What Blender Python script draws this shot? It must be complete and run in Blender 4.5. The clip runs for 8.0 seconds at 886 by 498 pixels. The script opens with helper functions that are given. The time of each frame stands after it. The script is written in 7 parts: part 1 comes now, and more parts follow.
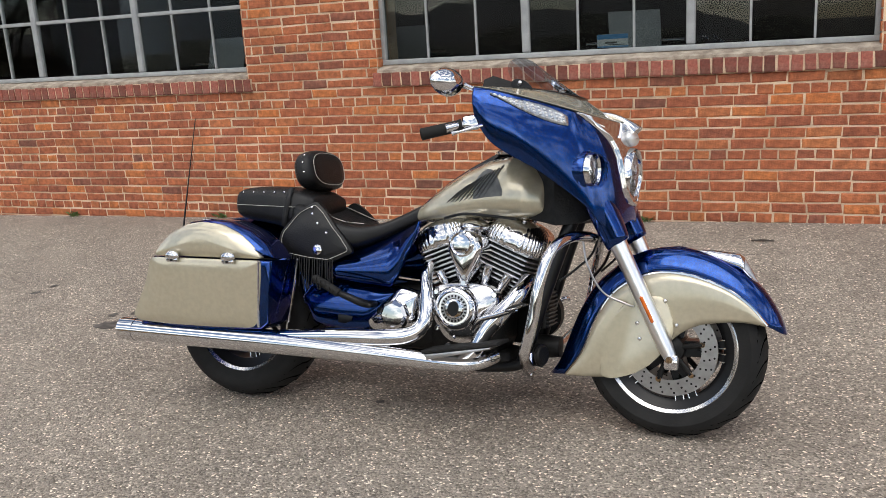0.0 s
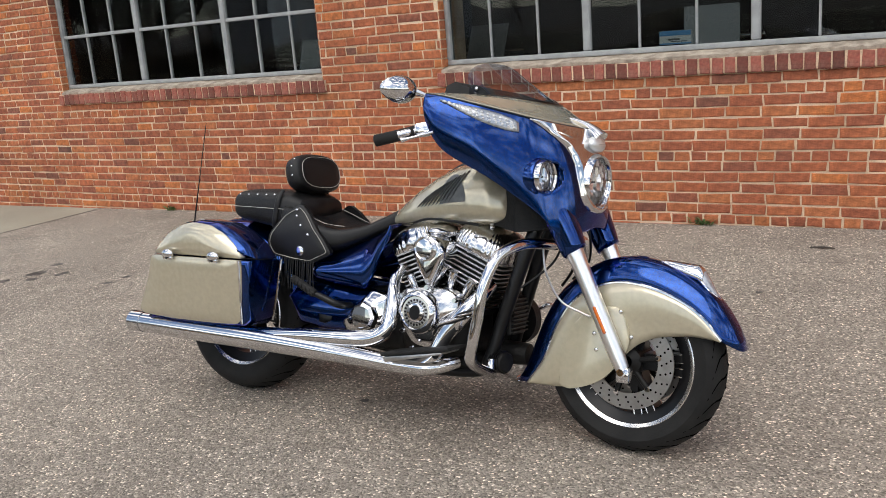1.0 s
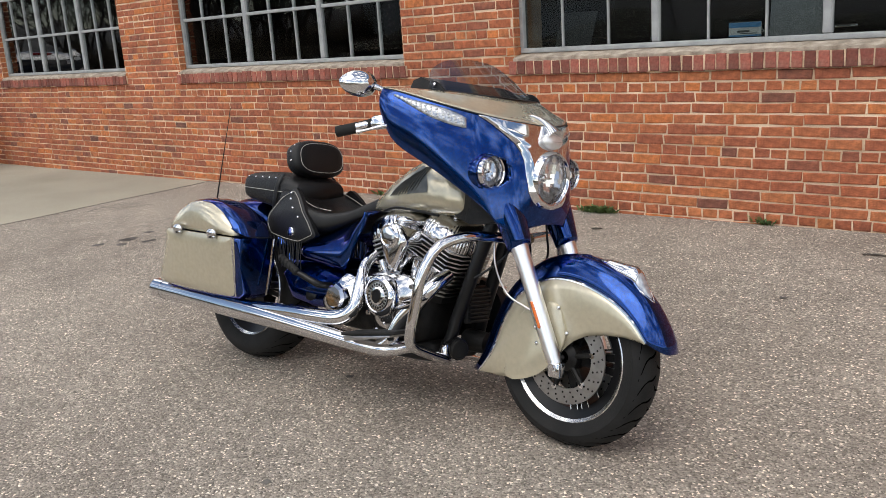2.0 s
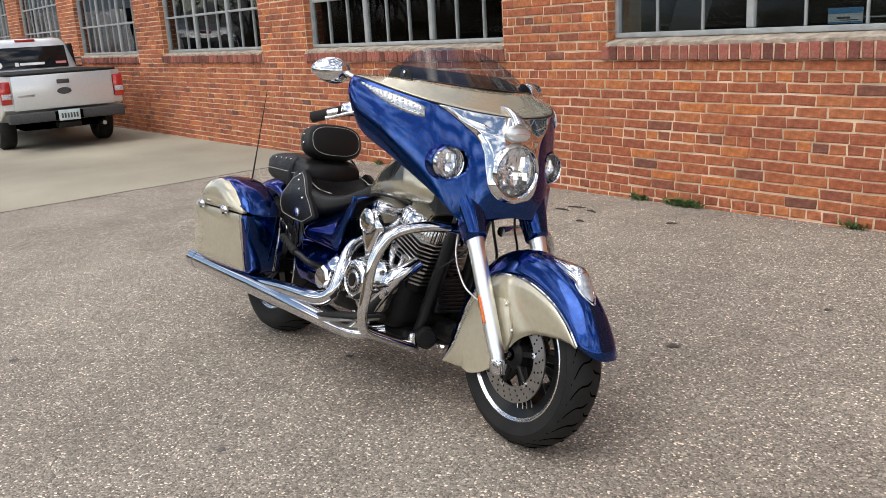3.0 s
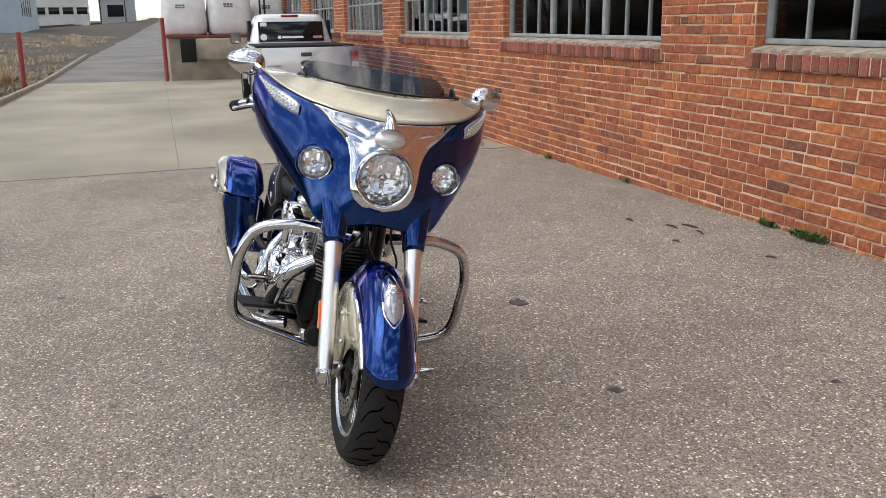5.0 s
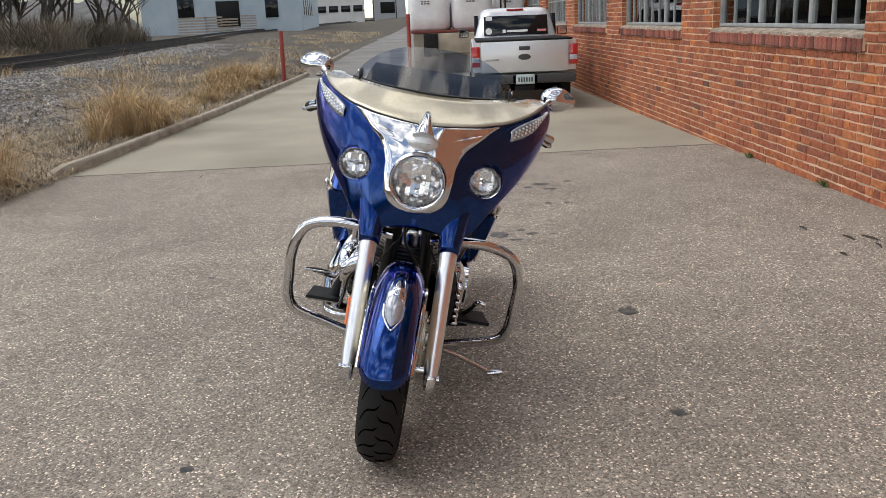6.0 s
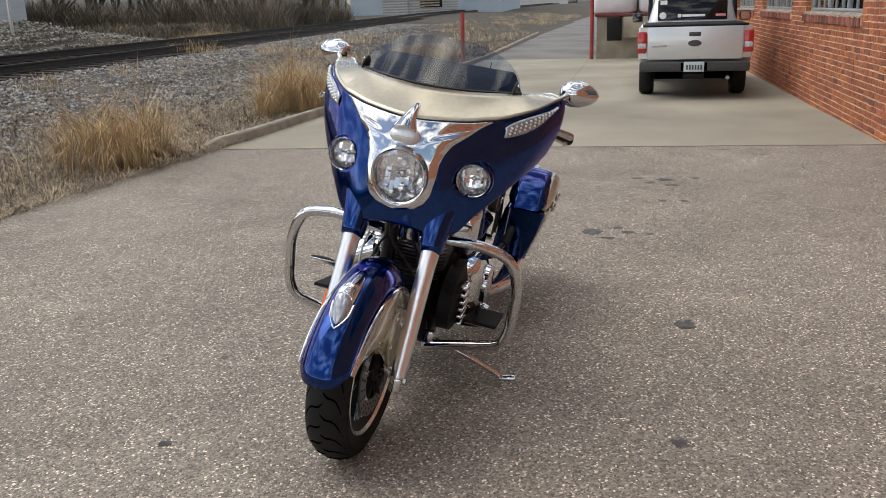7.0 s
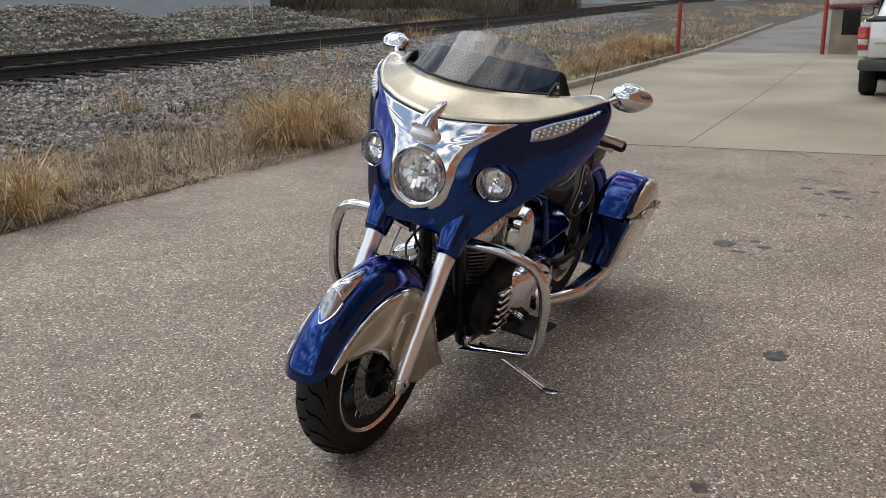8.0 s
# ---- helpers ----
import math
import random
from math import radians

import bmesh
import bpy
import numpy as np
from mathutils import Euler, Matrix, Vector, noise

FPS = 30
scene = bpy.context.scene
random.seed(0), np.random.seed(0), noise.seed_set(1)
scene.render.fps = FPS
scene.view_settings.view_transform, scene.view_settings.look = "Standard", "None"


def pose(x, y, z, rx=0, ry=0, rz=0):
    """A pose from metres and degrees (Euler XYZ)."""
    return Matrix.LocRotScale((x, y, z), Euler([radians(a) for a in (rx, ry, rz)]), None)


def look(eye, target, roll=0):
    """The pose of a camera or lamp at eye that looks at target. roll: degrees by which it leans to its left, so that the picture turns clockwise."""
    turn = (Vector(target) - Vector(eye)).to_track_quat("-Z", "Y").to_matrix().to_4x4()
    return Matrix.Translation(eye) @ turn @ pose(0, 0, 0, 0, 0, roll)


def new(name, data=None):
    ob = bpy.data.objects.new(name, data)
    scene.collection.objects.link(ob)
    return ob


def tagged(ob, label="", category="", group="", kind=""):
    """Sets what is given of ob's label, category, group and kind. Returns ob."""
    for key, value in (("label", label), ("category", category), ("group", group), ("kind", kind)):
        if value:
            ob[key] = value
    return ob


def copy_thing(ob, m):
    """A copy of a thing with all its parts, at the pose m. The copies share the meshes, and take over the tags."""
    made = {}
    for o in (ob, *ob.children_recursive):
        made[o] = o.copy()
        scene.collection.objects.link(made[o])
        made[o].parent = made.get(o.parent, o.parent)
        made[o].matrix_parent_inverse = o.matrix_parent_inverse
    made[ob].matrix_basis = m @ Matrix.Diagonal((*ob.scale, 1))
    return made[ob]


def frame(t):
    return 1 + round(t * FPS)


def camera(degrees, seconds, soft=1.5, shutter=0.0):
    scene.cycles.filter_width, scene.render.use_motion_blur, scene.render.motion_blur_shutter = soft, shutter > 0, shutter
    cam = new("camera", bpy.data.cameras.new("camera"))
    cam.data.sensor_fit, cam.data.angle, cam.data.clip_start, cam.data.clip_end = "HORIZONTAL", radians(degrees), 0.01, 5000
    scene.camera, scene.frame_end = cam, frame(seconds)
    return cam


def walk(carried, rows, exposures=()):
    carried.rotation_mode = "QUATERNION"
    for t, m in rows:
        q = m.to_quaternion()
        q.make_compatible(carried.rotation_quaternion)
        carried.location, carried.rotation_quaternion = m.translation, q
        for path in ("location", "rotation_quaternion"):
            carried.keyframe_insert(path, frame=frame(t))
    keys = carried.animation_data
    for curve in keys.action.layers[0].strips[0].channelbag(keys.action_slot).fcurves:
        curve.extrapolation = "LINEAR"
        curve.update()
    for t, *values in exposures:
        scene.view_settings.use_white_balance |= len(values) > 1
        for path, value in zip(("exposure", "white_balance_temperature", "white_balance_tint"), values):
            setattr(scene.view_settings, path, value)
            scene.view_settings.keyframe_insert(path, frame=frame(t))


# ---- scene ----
cam = camera(53.8, 8.0, soft=0.6)
PATH = [
    (0, (0.149, 0.224, 1.301), (-0.604, 2.018, 0.838), -4.2),
    (0.5, (0.423, 0.302, 1.284), (-0.44, 2.046, 0.821), -4.5),
    (1, (0.676, 0.466, 1.292), (-0.36, 2.117, 0.843), -5.2),
    (1.5, (0.986, 0.584, 1.271), (-0.191, 2.144, 0.846), -5.2),
    (1.7, (1.105, 0.632, 1.296), (-0.118, 2.153, 0.856), -4.9),
    (2.8, (1.583, 1.149, 1.263), (0.064, 2.358, 0.784), -3.9),
    (3, (1.7, 1.242, 1.269), (0.14, 2.398, 0.792), -3.9),
    (3.5, (1.847, 1.528, 1.258), (0.2, 2.552, 0.772), -3.3),
    (4, (1.974, 1.823, 1.266), (0.233, 2.681, 0.783), -2.6),
    (4.2, (2.059, 1.954, 1.262), (0.291, 2.756, 0.781), -2.3),
    (5.3, (2.224, 2.649, 1.257), (0.324, 3.052, 0.78), -1.7),
    (5.5, (2.238, 2.786, 1.249), (0.311, 3.032, 0.776), -2.4),
    (5.8, (2.281, 2.975, 1.271), (0.342, 3.064, 0.79), -1.6),
    (6, (2.296, 3.12, 1.271), (0.355, 3.136, 0.789), -2.3),
    (6.5, (2.191, 3.426, 1.265), (0.261, 3.221, 0.781), -1.9),
    (7, (2.115, 3.739, 1.269), (0.224, 3.326, 0.763), -1.6),
    (7.5, (2.048, 4.044, 1.286), (0.233, 3.389, 0.762), -1.4),
    (8, (1.842, 4.266, 1.281), (0.12, 3.392, 0.759), -0.8),
]
# the yard falls gently along the wall; LEVEL turns the yard's own plane to true level
LEVEL = Matrix.Rotation(radians(-0.75), 4, "Y")
walk(cam, [(t, LEVEL @ look(eye, target, roll)) for t, eye, target, roll in PATH],
     exposures=[(0, 0.20), (1.5, 0.22), (3.5, 0.34), (5.5, 0.06), (6.5, 0.05), (8, -0.06)])


# ---- world, sun ----
world = bpy.data.worlds.new("world")
scene.world = world
world.use_nodes = True
wn, wl = world.node_tree.nodes, world.node_tree.links
SUN_ELEV, SUN_AZ = radians(58), radians(172)      # azimuth clockwise from north (+y)
sky = wn.new("ShaderNodeTexSky")
sky.sky_type, sky.sun_disc = "NISHITA", False
sky.sun_elevation, sky.sun_rotation = SUN_ELEV, SUN_AZ
sky.air_density, sky.dust_density, sky.ozone_density = 1.0, 1.0, 1.0
cl_co = wn.new("ShaderNodeTexCoord")
cl_map = wn.new("ShaderNodeMapping")
cl_map.inputs["Scale"].default_value = (1.0, 1.0, 2.6)
cl = wn.new("ShaderNodeTexNoise")
cl.inputs["Scale"].default_value, cl.inputs["Detail"].default_value, cl.inputs["Roughness"].default_value = 3.0, 8.0, 0.6
cl_ramp = wn.new("ShaderNodeValToRGB")
cl_ramp.color_ramp.elements[0].position, cl_ramp.color_ramp.elements[1].position = 0.47, 0.66
cl_col = wn.new("ShaderNodeMix")
cl_col.data_type = "RGBA"
cl_col.inputs[7].default_value = (24.0, 22.9, 20.9, 1)
wl.new(cl_co.outputs["Generated"], cl_map.inputs["Vector"])
wl.new(cl_map.outputs["Vector"], cl.inputs["Vector"])
wl.new(cl.outputs["Fac"], cl_ramp.inputs["Fac"])
wl.new(cl_ramp.outputs["Color"], cl_col.inputs[0])
wl.new(sky.outputs["Color"], cl_col.inputs[6])
wl.new(cl_col.outputs[2], wn["Background"].inputs["Color"])
wn["Background"].inputs["Strength"].default_value = 0.118
sun = new("sun", bpy.data.lights.new("sun", "SUN"))
sun.data.energy, sun.data.angle, sun.data.color = 1.2, radians(46), (1.0, 0.96, 0.90)
sun_dir = Vector((math.sin(SUN_AZ) * math.cos(SUN_ELEV), math.cos(SUN_AZ) * math.cos(SUN_ELEV), math.sin(SUN_ELEV)))
sun.matrix_world = look(sun_dir * 60, (0, 0, 0))
scene.view_settings.exposure = 0.0

# ---- materials ----
def mat(name, c1, c2=None, scale=8.0, rough=0.6, metal=0.0, bump=0.0, bscale=40.0, coat=0.0, rvar=0.0,
        detail=6.0, fine=0.0, fscale=200.0, rand=0.0, spec=0.5, stops=(0.35, 0.65), stretch=None, island=False):
    """Principled surface: two colours mixed by a broad noise, a fine noise on top, bump, and a shade that differs piece by piece."""
    m = bpy.data.materials.new(name)
    m.use_nodes = True
    n, l = m.node_tree.nodes, m.node_tree.links
    b = n["Principled BSDF"]
    b.inputs["Roughness"].default_value, b.inputs["Metallic"].default_value = rough, metal
    b.inputs["Coat Weight"].default_value, b.inputs["Coat Roughness"].default_value = coat, 0.03
    b.inputs["Specular IOR Level"].default_value = spec
    b.inputs["Base Color"].default_value = (*c1, 1)
    co = n.new("ShaderNodeTexCoord").outputs["Object"]
    if stretch:
        mp = n.new("ShaderNodeMapping")
        mp.inputs["Scale"].default_value = stretch
        l.new(co, mp.inputs["Vector"])
        co = mp.outputs["Vector"]
    col = None
    if c2:
        t = n.new("ShaderNodeTexNoise")
        t.inputs["Scale"].default_value, t.inputs["Detail"].default_value = scale, detail
        r = n.new("ShaderNodeValToRGB")
        r.color_ramp.elements[0].position, r.color_ramp.elements[1].position = stops
        r.color_ramp.elements[0].color, r.color_ramp.elements[1].color = (*c1, 1), (*c2, 1)
        l.new(co, t.inputs["Vector"])
        l.new(t.outputs["Fac"], r.inputs["Fac"])
        col = r.outputs["Color"]
        if rvar:
            mr = n.new("ShaderNodeMapRange")
            mr.inputs["To Min"].default_value, mr.inputs["To Max"].default_value = rough - rvar, rough + rvar
            l.new(t.outputs["Fac"], mr.inputs["Value"])
            l.new(mr.outputs["Result"], b.inputs["Roughness"])
    if fine and col:
        t2 = n.new("ShaderNodeTexNoise")
        t2.inputs["Scale"].default_value, t2.inputs["Detail"].default_value = fscale, 3.0
        mr2 = n.new("ShaderNodeMapRange")
        mr2.inputs["From Min"].default_value, mr2.inputs["From Max"].default_value = 0.25, 0.75
        mr2.inputs["To Min"].default_value, mr2.inputs["To Max"].default_value = 1 - fine, 1 + fine
        hs = n.new("ShaderNodeHueSaturation")
        l.new(co, t2.inputs["Vector"])
        l.new(t2.outputs["Fac"], mr2.inputs["Value"])
        l.new(mr2.outputs["Result"], hs.inputs["Value"])
        l.new(col, hs.inputs["Color"])
        col = hs.outputs["Color"]
    if rand and col:
        src = n.new("ShaderNodeNewGeometry").outputs["Random Per Island"] if island else n.new("ShaderNodeObjectInfo").outputs["Random"]
        mr3 = n.new("ShaderNodeMapRange")
        mr3.inputs["To Min"].default_value, mr3.inputs["To Max"].default_value = 1 - rand, 1 + rand
        hs2 = n.new("ShaderNodeHueSaturation")
        l.new(src, mr3.inputs["Value"])
        l.new(mr3.outputs["Result"], hs2.inputs["Value"])
        l.new(col, hs2.inputs["Color"])
        col = hs2.outputs["Color"]
    if col:
        l.new(col, b.inputs["Base Color"])
    if bump:
        t3 = n.new("ShaderNodeTexNoise")
        t3.inputs["Scale"].default_value, t3.inputs["Detail"].default_value = bscale, 5.0
        bp = n.new("ShaderNodeBump")
        bp.inputs["Strength"].default_value, bp.inputs["Distance"].default_value = min(1.0, bump), 0.01
        l.new(co, t3.inputs["Vector"])
        l.new(t3.outputs["Fac"], bp.inputs["Height"])
        l.new(bp.outputs["Normal"], b.inputs["Normal"])
    return m


def brick_mat(name, island):
    """Fired clay: most bricks red to brown, some orange and some almost black, each with its own tone and a sooty, dusty face."""
    m = mat(name, (0.31, 0.090, 0.047), (0.375, 0.118, 0.061), scale=9, rough=0.88, bump=0.8, bscale=85)
    n, l = m.node_tree.nodes, m.node_tree.links
    b = n["Principled BSDF"]
    base = b.inputs["Base Color"].links[0].from_socket
    src = n.new("ShaderNodeNewGeometry").outputs["Random Per Island"] if island else n.new("ShaderNodeObjectInfo").outputs["Random"]
    r = n.new("ShaderNodeValToRGB")
    e = r.color_ramp.elements
    e[0].position, e[0].color = 0.0, (0.10, 0.055, 0.042, 1)
    e[1].position, e[1].color = 1.0, (0.52, 0.165, 0.045, 1)
    for p, c in ((0.02, (0.19, 0.074, 0.048)), (0.07, (0.285, 0.088, 0.045)), (0.45, (0.375, 0.111, 0.046)), (0.75, (0.42, 0.140, 0.055)), (0.92, (0.46, 0.165, 0.060)), (0.965, (0.55, 0.18, 0.050))):
        x = e.new(p)
        x.color = (*c, 1)
    l.new(src, r.inputs["Fac"])
    mx = n.new("ShaderNodeMix")
    mx.data_type, mx.blend_type = "RGBA", "MIX"
    mx.inputs[0].default_value = 0.8
    l.new(base, mx.inputs[6])
    l.new(r.outputs["Color"], mx.inputs[7])
    t = n.new("ShaderNodeTexNoise")
    t.inputs["Scale"].default_value, t.inputs["Detail"].default_value = 30, 8
    l.new(n["Texture Coordinate"].outputs["Object"], t.inputs["Vector"])
    dirt = n.new("ShaderNodeMapRange")
    dirt.inputs["From Min"].default_value, dirt.inputs["From Max"].default_value = 0.3, 0.7
    dirt.inputs["To Min"].default_value, dirt.inputs["To Max"].default_value = 0.66, 1.38
    l.new(t.outputs["Fac"], dirt.inputs["Value"])
    t4 = n.new("ShaderNodeTexNoise")
    t4.inputs["Scale"].default_value, t4.inputs["Detail"].default_value = 1.3, 4
    l.new(n["Texture Coordinate"].outputs["Object"], t4.inputs["Vector"])
    broad = n.new("ShaderNodeMapRange")
    broad.inputs["From Min"].default_value, broad.inputs["From Max"].default_value = 0.3, 0.7
    broad.inputs["To Min"].default_value, broad.inputs["To Max"].default_value = 0.8, 1.15
    l.new(t4.outputs["Fac"], broad.inputs["Value"])
    mul = n.new("ShaderNodeMath")
    mul.operation = "MULTIPLY"
    l.new(dirt.outputs["Result"], mul.inputs[0])
    l.new(broad.outputs["Result"], mul.inputs[1])
    hs = n.new("ShaderNodeHueSaturation")
    l.new(mul.outputs["Value"], hs.inputs["Value"])
    l.new(mx.outputs[2], hs.inputs["Color"])
    l.new(hs.outputs["Color"], b.inputs["Base Color"])
    return m


def asphalt_mat():
    """Worn chip seal: small pale and brown stones in a grey binder, with broad stains."""
    m = mat("asphalt", (0.302, 0.272, 0.236), (0.377, 0.343, 0.299), scale=0.7, rough=0.86, detail=4)
    n, l = m.node_tree.nodes, m.node_tree.links
    b = n["Principled BSDF"]
    base = b.inputs["Base Color"].links[0].from_socket
    co = n["Texture Coordinate"].outputs["Object"]
    v = n.new("ShaderNodeTexVoronoi")
    v.inputs["Scale"].default_value = 150
    l.new(co, v.inputs["Vector"])
    sep = n.new("ShaderNodeSeparateColor")
    l.new(v.outputs["Color"], sep.inputs["Color"])
    r = n.new("ShaderNodeValToRGB")
    e = r.color_ramp.elements
    e[0].position, e[0].color = 0.0, (0.37, 0.345, 0.32, 1)
    e[1].position, e[1].color = 1.0, (3.3, 3.2, 3.05, 1)
    for p, c in ((0.30, (0.70, 0.665, 0.62)), (0.66, (1.0, 0.955, 0.90)), (0.86, (1.18, 1.12, 1.05)), (0.94, (1.75, 1.68, 1.58))):
        x = e.new(p)
        x.color = (*c, 1)
    l.new(sep.outputs[0], r.inputs["Fac"])
    mul = n.new("ShaderNodeMix")
    mul.data_type, mul.blend_type = "RGBA", "MULTIPLY"
    mul.inputs[0].default_value = 1.0
    l.new(base, mul.inputs[6])
    l.new(r.outputs["Color"], mul.inputs[7])
    st = n.new("ShaderNodeTexNoise")
    st.inputs["Scale"].default_value, st.inputs["Detail"].default_value = 3.0, 9
    l.new(co, st.inputs["Vector"])
    mr = n.new("ShaderNodeMapRange")
    mr.inputs["From Min"].default_value, mr.inputs["From Max"].default_value = 0.3, 0.7
    mr.inputs["To Min"].default_value, mr.inputs["To Max"].default_value = 0.86, 1.1
    l.new(st.outputs["Fac"], mr.inputs["Value"])
    hs = n.new("ShaderNodeHueSaturation")
    l.new(mr.outputs["Result"], hs.inputs["Value"])
    l.new(mul.outputs[2], hs.inputs["Color"])
    l.new(hs.outputs["Color"], b.inputs["Base Color"])
    bp = n.new("ShaderNodeBump")
    bp.inputs["Strength"].default_value, bp.inputs["Distance"].default_value = 1.0, 0.0042
    bp.invert = True
    l.new(v.outputs["Distance"], bp.inputs["Height"])
    l.new(bp.outputs["Normal"], b.inputs["Normal"])
    return m


def ground_mat():
    """Verge: brown soil and litter, ballast stones where the noise is high."""
    m = mat("verge", (0.045, 0.037, 0.026), (0.115, 0.094, 0.068), scale=1.6, rough=0.95, bump=0.9, bscale=25, fine=0.5, fscale=30)
    return m


def glass_mat(name, tint, gloss=1.0, rough=0.0, ior=1.5):
    """Thin pane: clear with a tint, and a mirror reflection by Fresnel."""
    m = bpy.data.materials.new(name)
    m.use_nodes = True
    n, l = m.node_tree.nodes, m.node_tree.links
    n.remove(n["Principled BSDF"])
    tr, gl, mx, fr = n.new("ShaderNodeBsdfTransparent"), n.new("ShaderNodeBsdfGlossy"), n.new("ShaderNodeMixShader"), n.new("ShaderNodeFresnel")
    tr.inputs["Color"].default_value = (*tint, 1)
    gl.inputs["Roughness"].default_value, gl.inputs["Color"].default_value = rough, (gloss, gloss, gloss, 1)
    fr.inputs["IOR"].default_value = ior
    l.new(fr.outputs["Fac"], mx.inputs["Fac"])
    l.new(tr.outputs[0], mx.inputs[1])
    l.new(gl.outputs[0], mx.inputs[2])
    l.new(mx.outputs[0], n["Material Output"].inputs["Surface"])
    return m


M_BRICK, M_BRICKS = brick_mat("brick_face", False), brick_mat("brick_faces_joined", True)
M_SILLBRICK = mat("sill_brick", (0.27, 0.072, 0.050), (0.22, 0.088, 0.062), scale=14, rough=0.85, bump=0.8, bscale=50, rand=0.45, fine=0.35, fscale=60)
M_MORTAR = mat("mortar", (0.80, 0.62, 0.44), (0.52, 0.38, 0.255), scale=3.5, rough=0.95, bump=0.5, bscale=120, fine=0.2)
M_SILL = mat("sill_cement", (0.46, 0.39, 0.31), (0.24, 0.195, 0.15), scale=14, rough=0.95, bump=0.8, bscale=45, fine=0.2)
M_STEEL = mat("grey_paint_steel", (0.36, 0.37, 0.37), (0.27, 0.28, 0.28), scale=12, rough=0.55, bump=0.15, bscale=80, fine=0.1)
M_PANE = glass_mat("window_glass", (0.62, 0.66, 0.66))
M_ASPHALT = asphalt_mat()
M_SLAB = mat("concrete_slab", (0.268, 0.244, 0.186), (0.403, 0.368, 0.287), scale=0.4, rough=0.9, bump=0.25, bscale=70, fine=0.14, fscale=90, stretch=(1, 1.2, 1))
M_JOINT = mat("joint_filler", (0.115, 0.100, 0.083), (0.19, 0.165, 0.135), scale=9, rough=0.95, bump=0.4)
M_KERB = mat("kerb_concrete", (0.42, 0.37, 0.30), (0.29, 0.25, 0.20), scale=4, rough=0.95, bump=0.5, bscale=60, fine=0.2)
M_GROUND = ground_mat()
M_BALLAST = mat("ballast_stone", (0.39, 0.37, 0.34), (0.17, 0.162, 0.15), scale=3, rough=0.95, bump=0.4, bscale=50, rand=0.75, island=True)
M_RAIL = mat("rusty_rail", (0.012, 0.010, 0.009), (0.028, 0.021, 0.017), scale=10, rough=0.8, bump=0.2, fine=0.2)
M_RAILTOP = mat("polished_rail_head", (0.62, 0.61, 0.60), (0.48, 0.47, 0.46), scale=4, rough=0.4, metal=0.4)
M_TIE = mat("creosote_tie", (0.030, 0.025, 0.021), (0.065, 0.053, 0.044), scale=6, rough=0.95, bump=0.6, stretch=(8, 1, 1), rand=0.3)
M_GRASS = mat("dry_grass", (0.64, 0.485, 0.27), (0.36, 0.235, 0.11), scale=3, rough=0.9, rand=0.4, island=True)
M_GRASS2 = mat("grey_weeds", (0.54, 0.45, 0.33), (0.32, 0.255, 0.18), scale=3, rough=0.95, rand=0.45, island=True)
M_GREEN = mat("green_weed", (0.07, 0.12, 0.03), (0.10, 0.15, 0.04), scale=9, rough=0.7, rand=0.3, island=True)
M_BARK = mat("bare_bark", (0.050, 0.042, 0.035), (0.085, 0.072, 0.060), scale=5, rough=0.95, bump=0.5)
M_REDPOST = mat("red_post_paint", (0.36, 0.05, 0.04), (0.26, 0.045, 0.035), scale=6, rough=0.6, bump=0.2, fine=0.15)
M_OIL = mat("oil_stain", (0.040, 0.036, 0.032), (0.135, 0.12, 0.107), scale=24, rough=0.6)
# near-black colour that carries the shade of the unlit showroom
M_ROOM_SHADE = mat("interior_shade", (0.012, 0.012, 0.012), (0.02, 0.02, 0.02), scale=2, rough=0.9)
M_BLUE = mat("deep_blue_metallic_paint", (0.0004, 0.026, 0.142), (0.0007, 0.037, 0.195), scale=60, rough=0.13, metal=0.96, coat=1.0, spec=0.0)
M_BLUE.node_tree.nodes["Principled BSDF"].inputs["Coat IOR"].default_value = 1.38
M_BLUE.node_tree.nodes["Principled BSDF"].inputs["Specular Tint"].default_value = (0.05, 0.18, 0.85, 1)
M_CREAM = mat("pearl_cream_paint", (0.50, 0.455, 0.335), (0.55, 0.50, 0.37), scale=60, rough=0.27, metal=0.5, coat=1.0)
M_CHROME = mat("chrome", (0.70, 0.70, 0.715), (0.65, 0.65, 0.665), scale=5, rough=0.04, metal=1.0)
M_SLIDER = mat("satin_chrome_slider", (0.90, 0.90, 0.90), (0.85, 0.85, 0.85), scale=9, rough=0.28, metal=1.0)
M_ROCKER = mat("polished_casting", (0.66, 0.66, 0.67), (0.58, 0.58, 0.59), scale=12, rough=0.14, metal=1.0)
M_SATIN = mat("satin_alloy", (0.52, 0.52, 0.52), (0.42, 0.42, 0.42), scale=25, rough=0.3, metal=1.0)
M_BLACK = mat("black_enamel", (0.004, 0.004, 0.0045), (0.007, 0.007, 0.0075), scale=20, rough=0.3, fine=0.1, spec=0.3)
M_ROUGHBLACK = mat("rough_black_casting", (0.006, 0.006, 0.006), (0.012, 0.0115, 0.011), scale=30, rough=0.5, bump=0.2, bscale=150, spec=0.2)
M_LEATHER = mat("black_leather", (0.004, 0.004, 0.0045), (0.008, 0.0078, 0.0078), scale=18, rough=0.40, bump=0.25, bscale=320, rvar=0.06, spec=0.35)
M_THREAD = mat("pale_thread", (0.42, 0.40, 0.36), rough=0.8)
M_RUBBER = mat("tyre_rubber", (0.008, 0.0078, 0.0076), (0.014, 0.0136, 0.013), scale=14, rough=0.75, bump=0.15, bscale=160, spec=0.3)
# lightless black: shade of grooves, holes and undersides put into the colour
M_RECESS_SHADE = mat("tread_groove", (0.001, 0.001, 0.001), rough=1.0, spec=0.0)
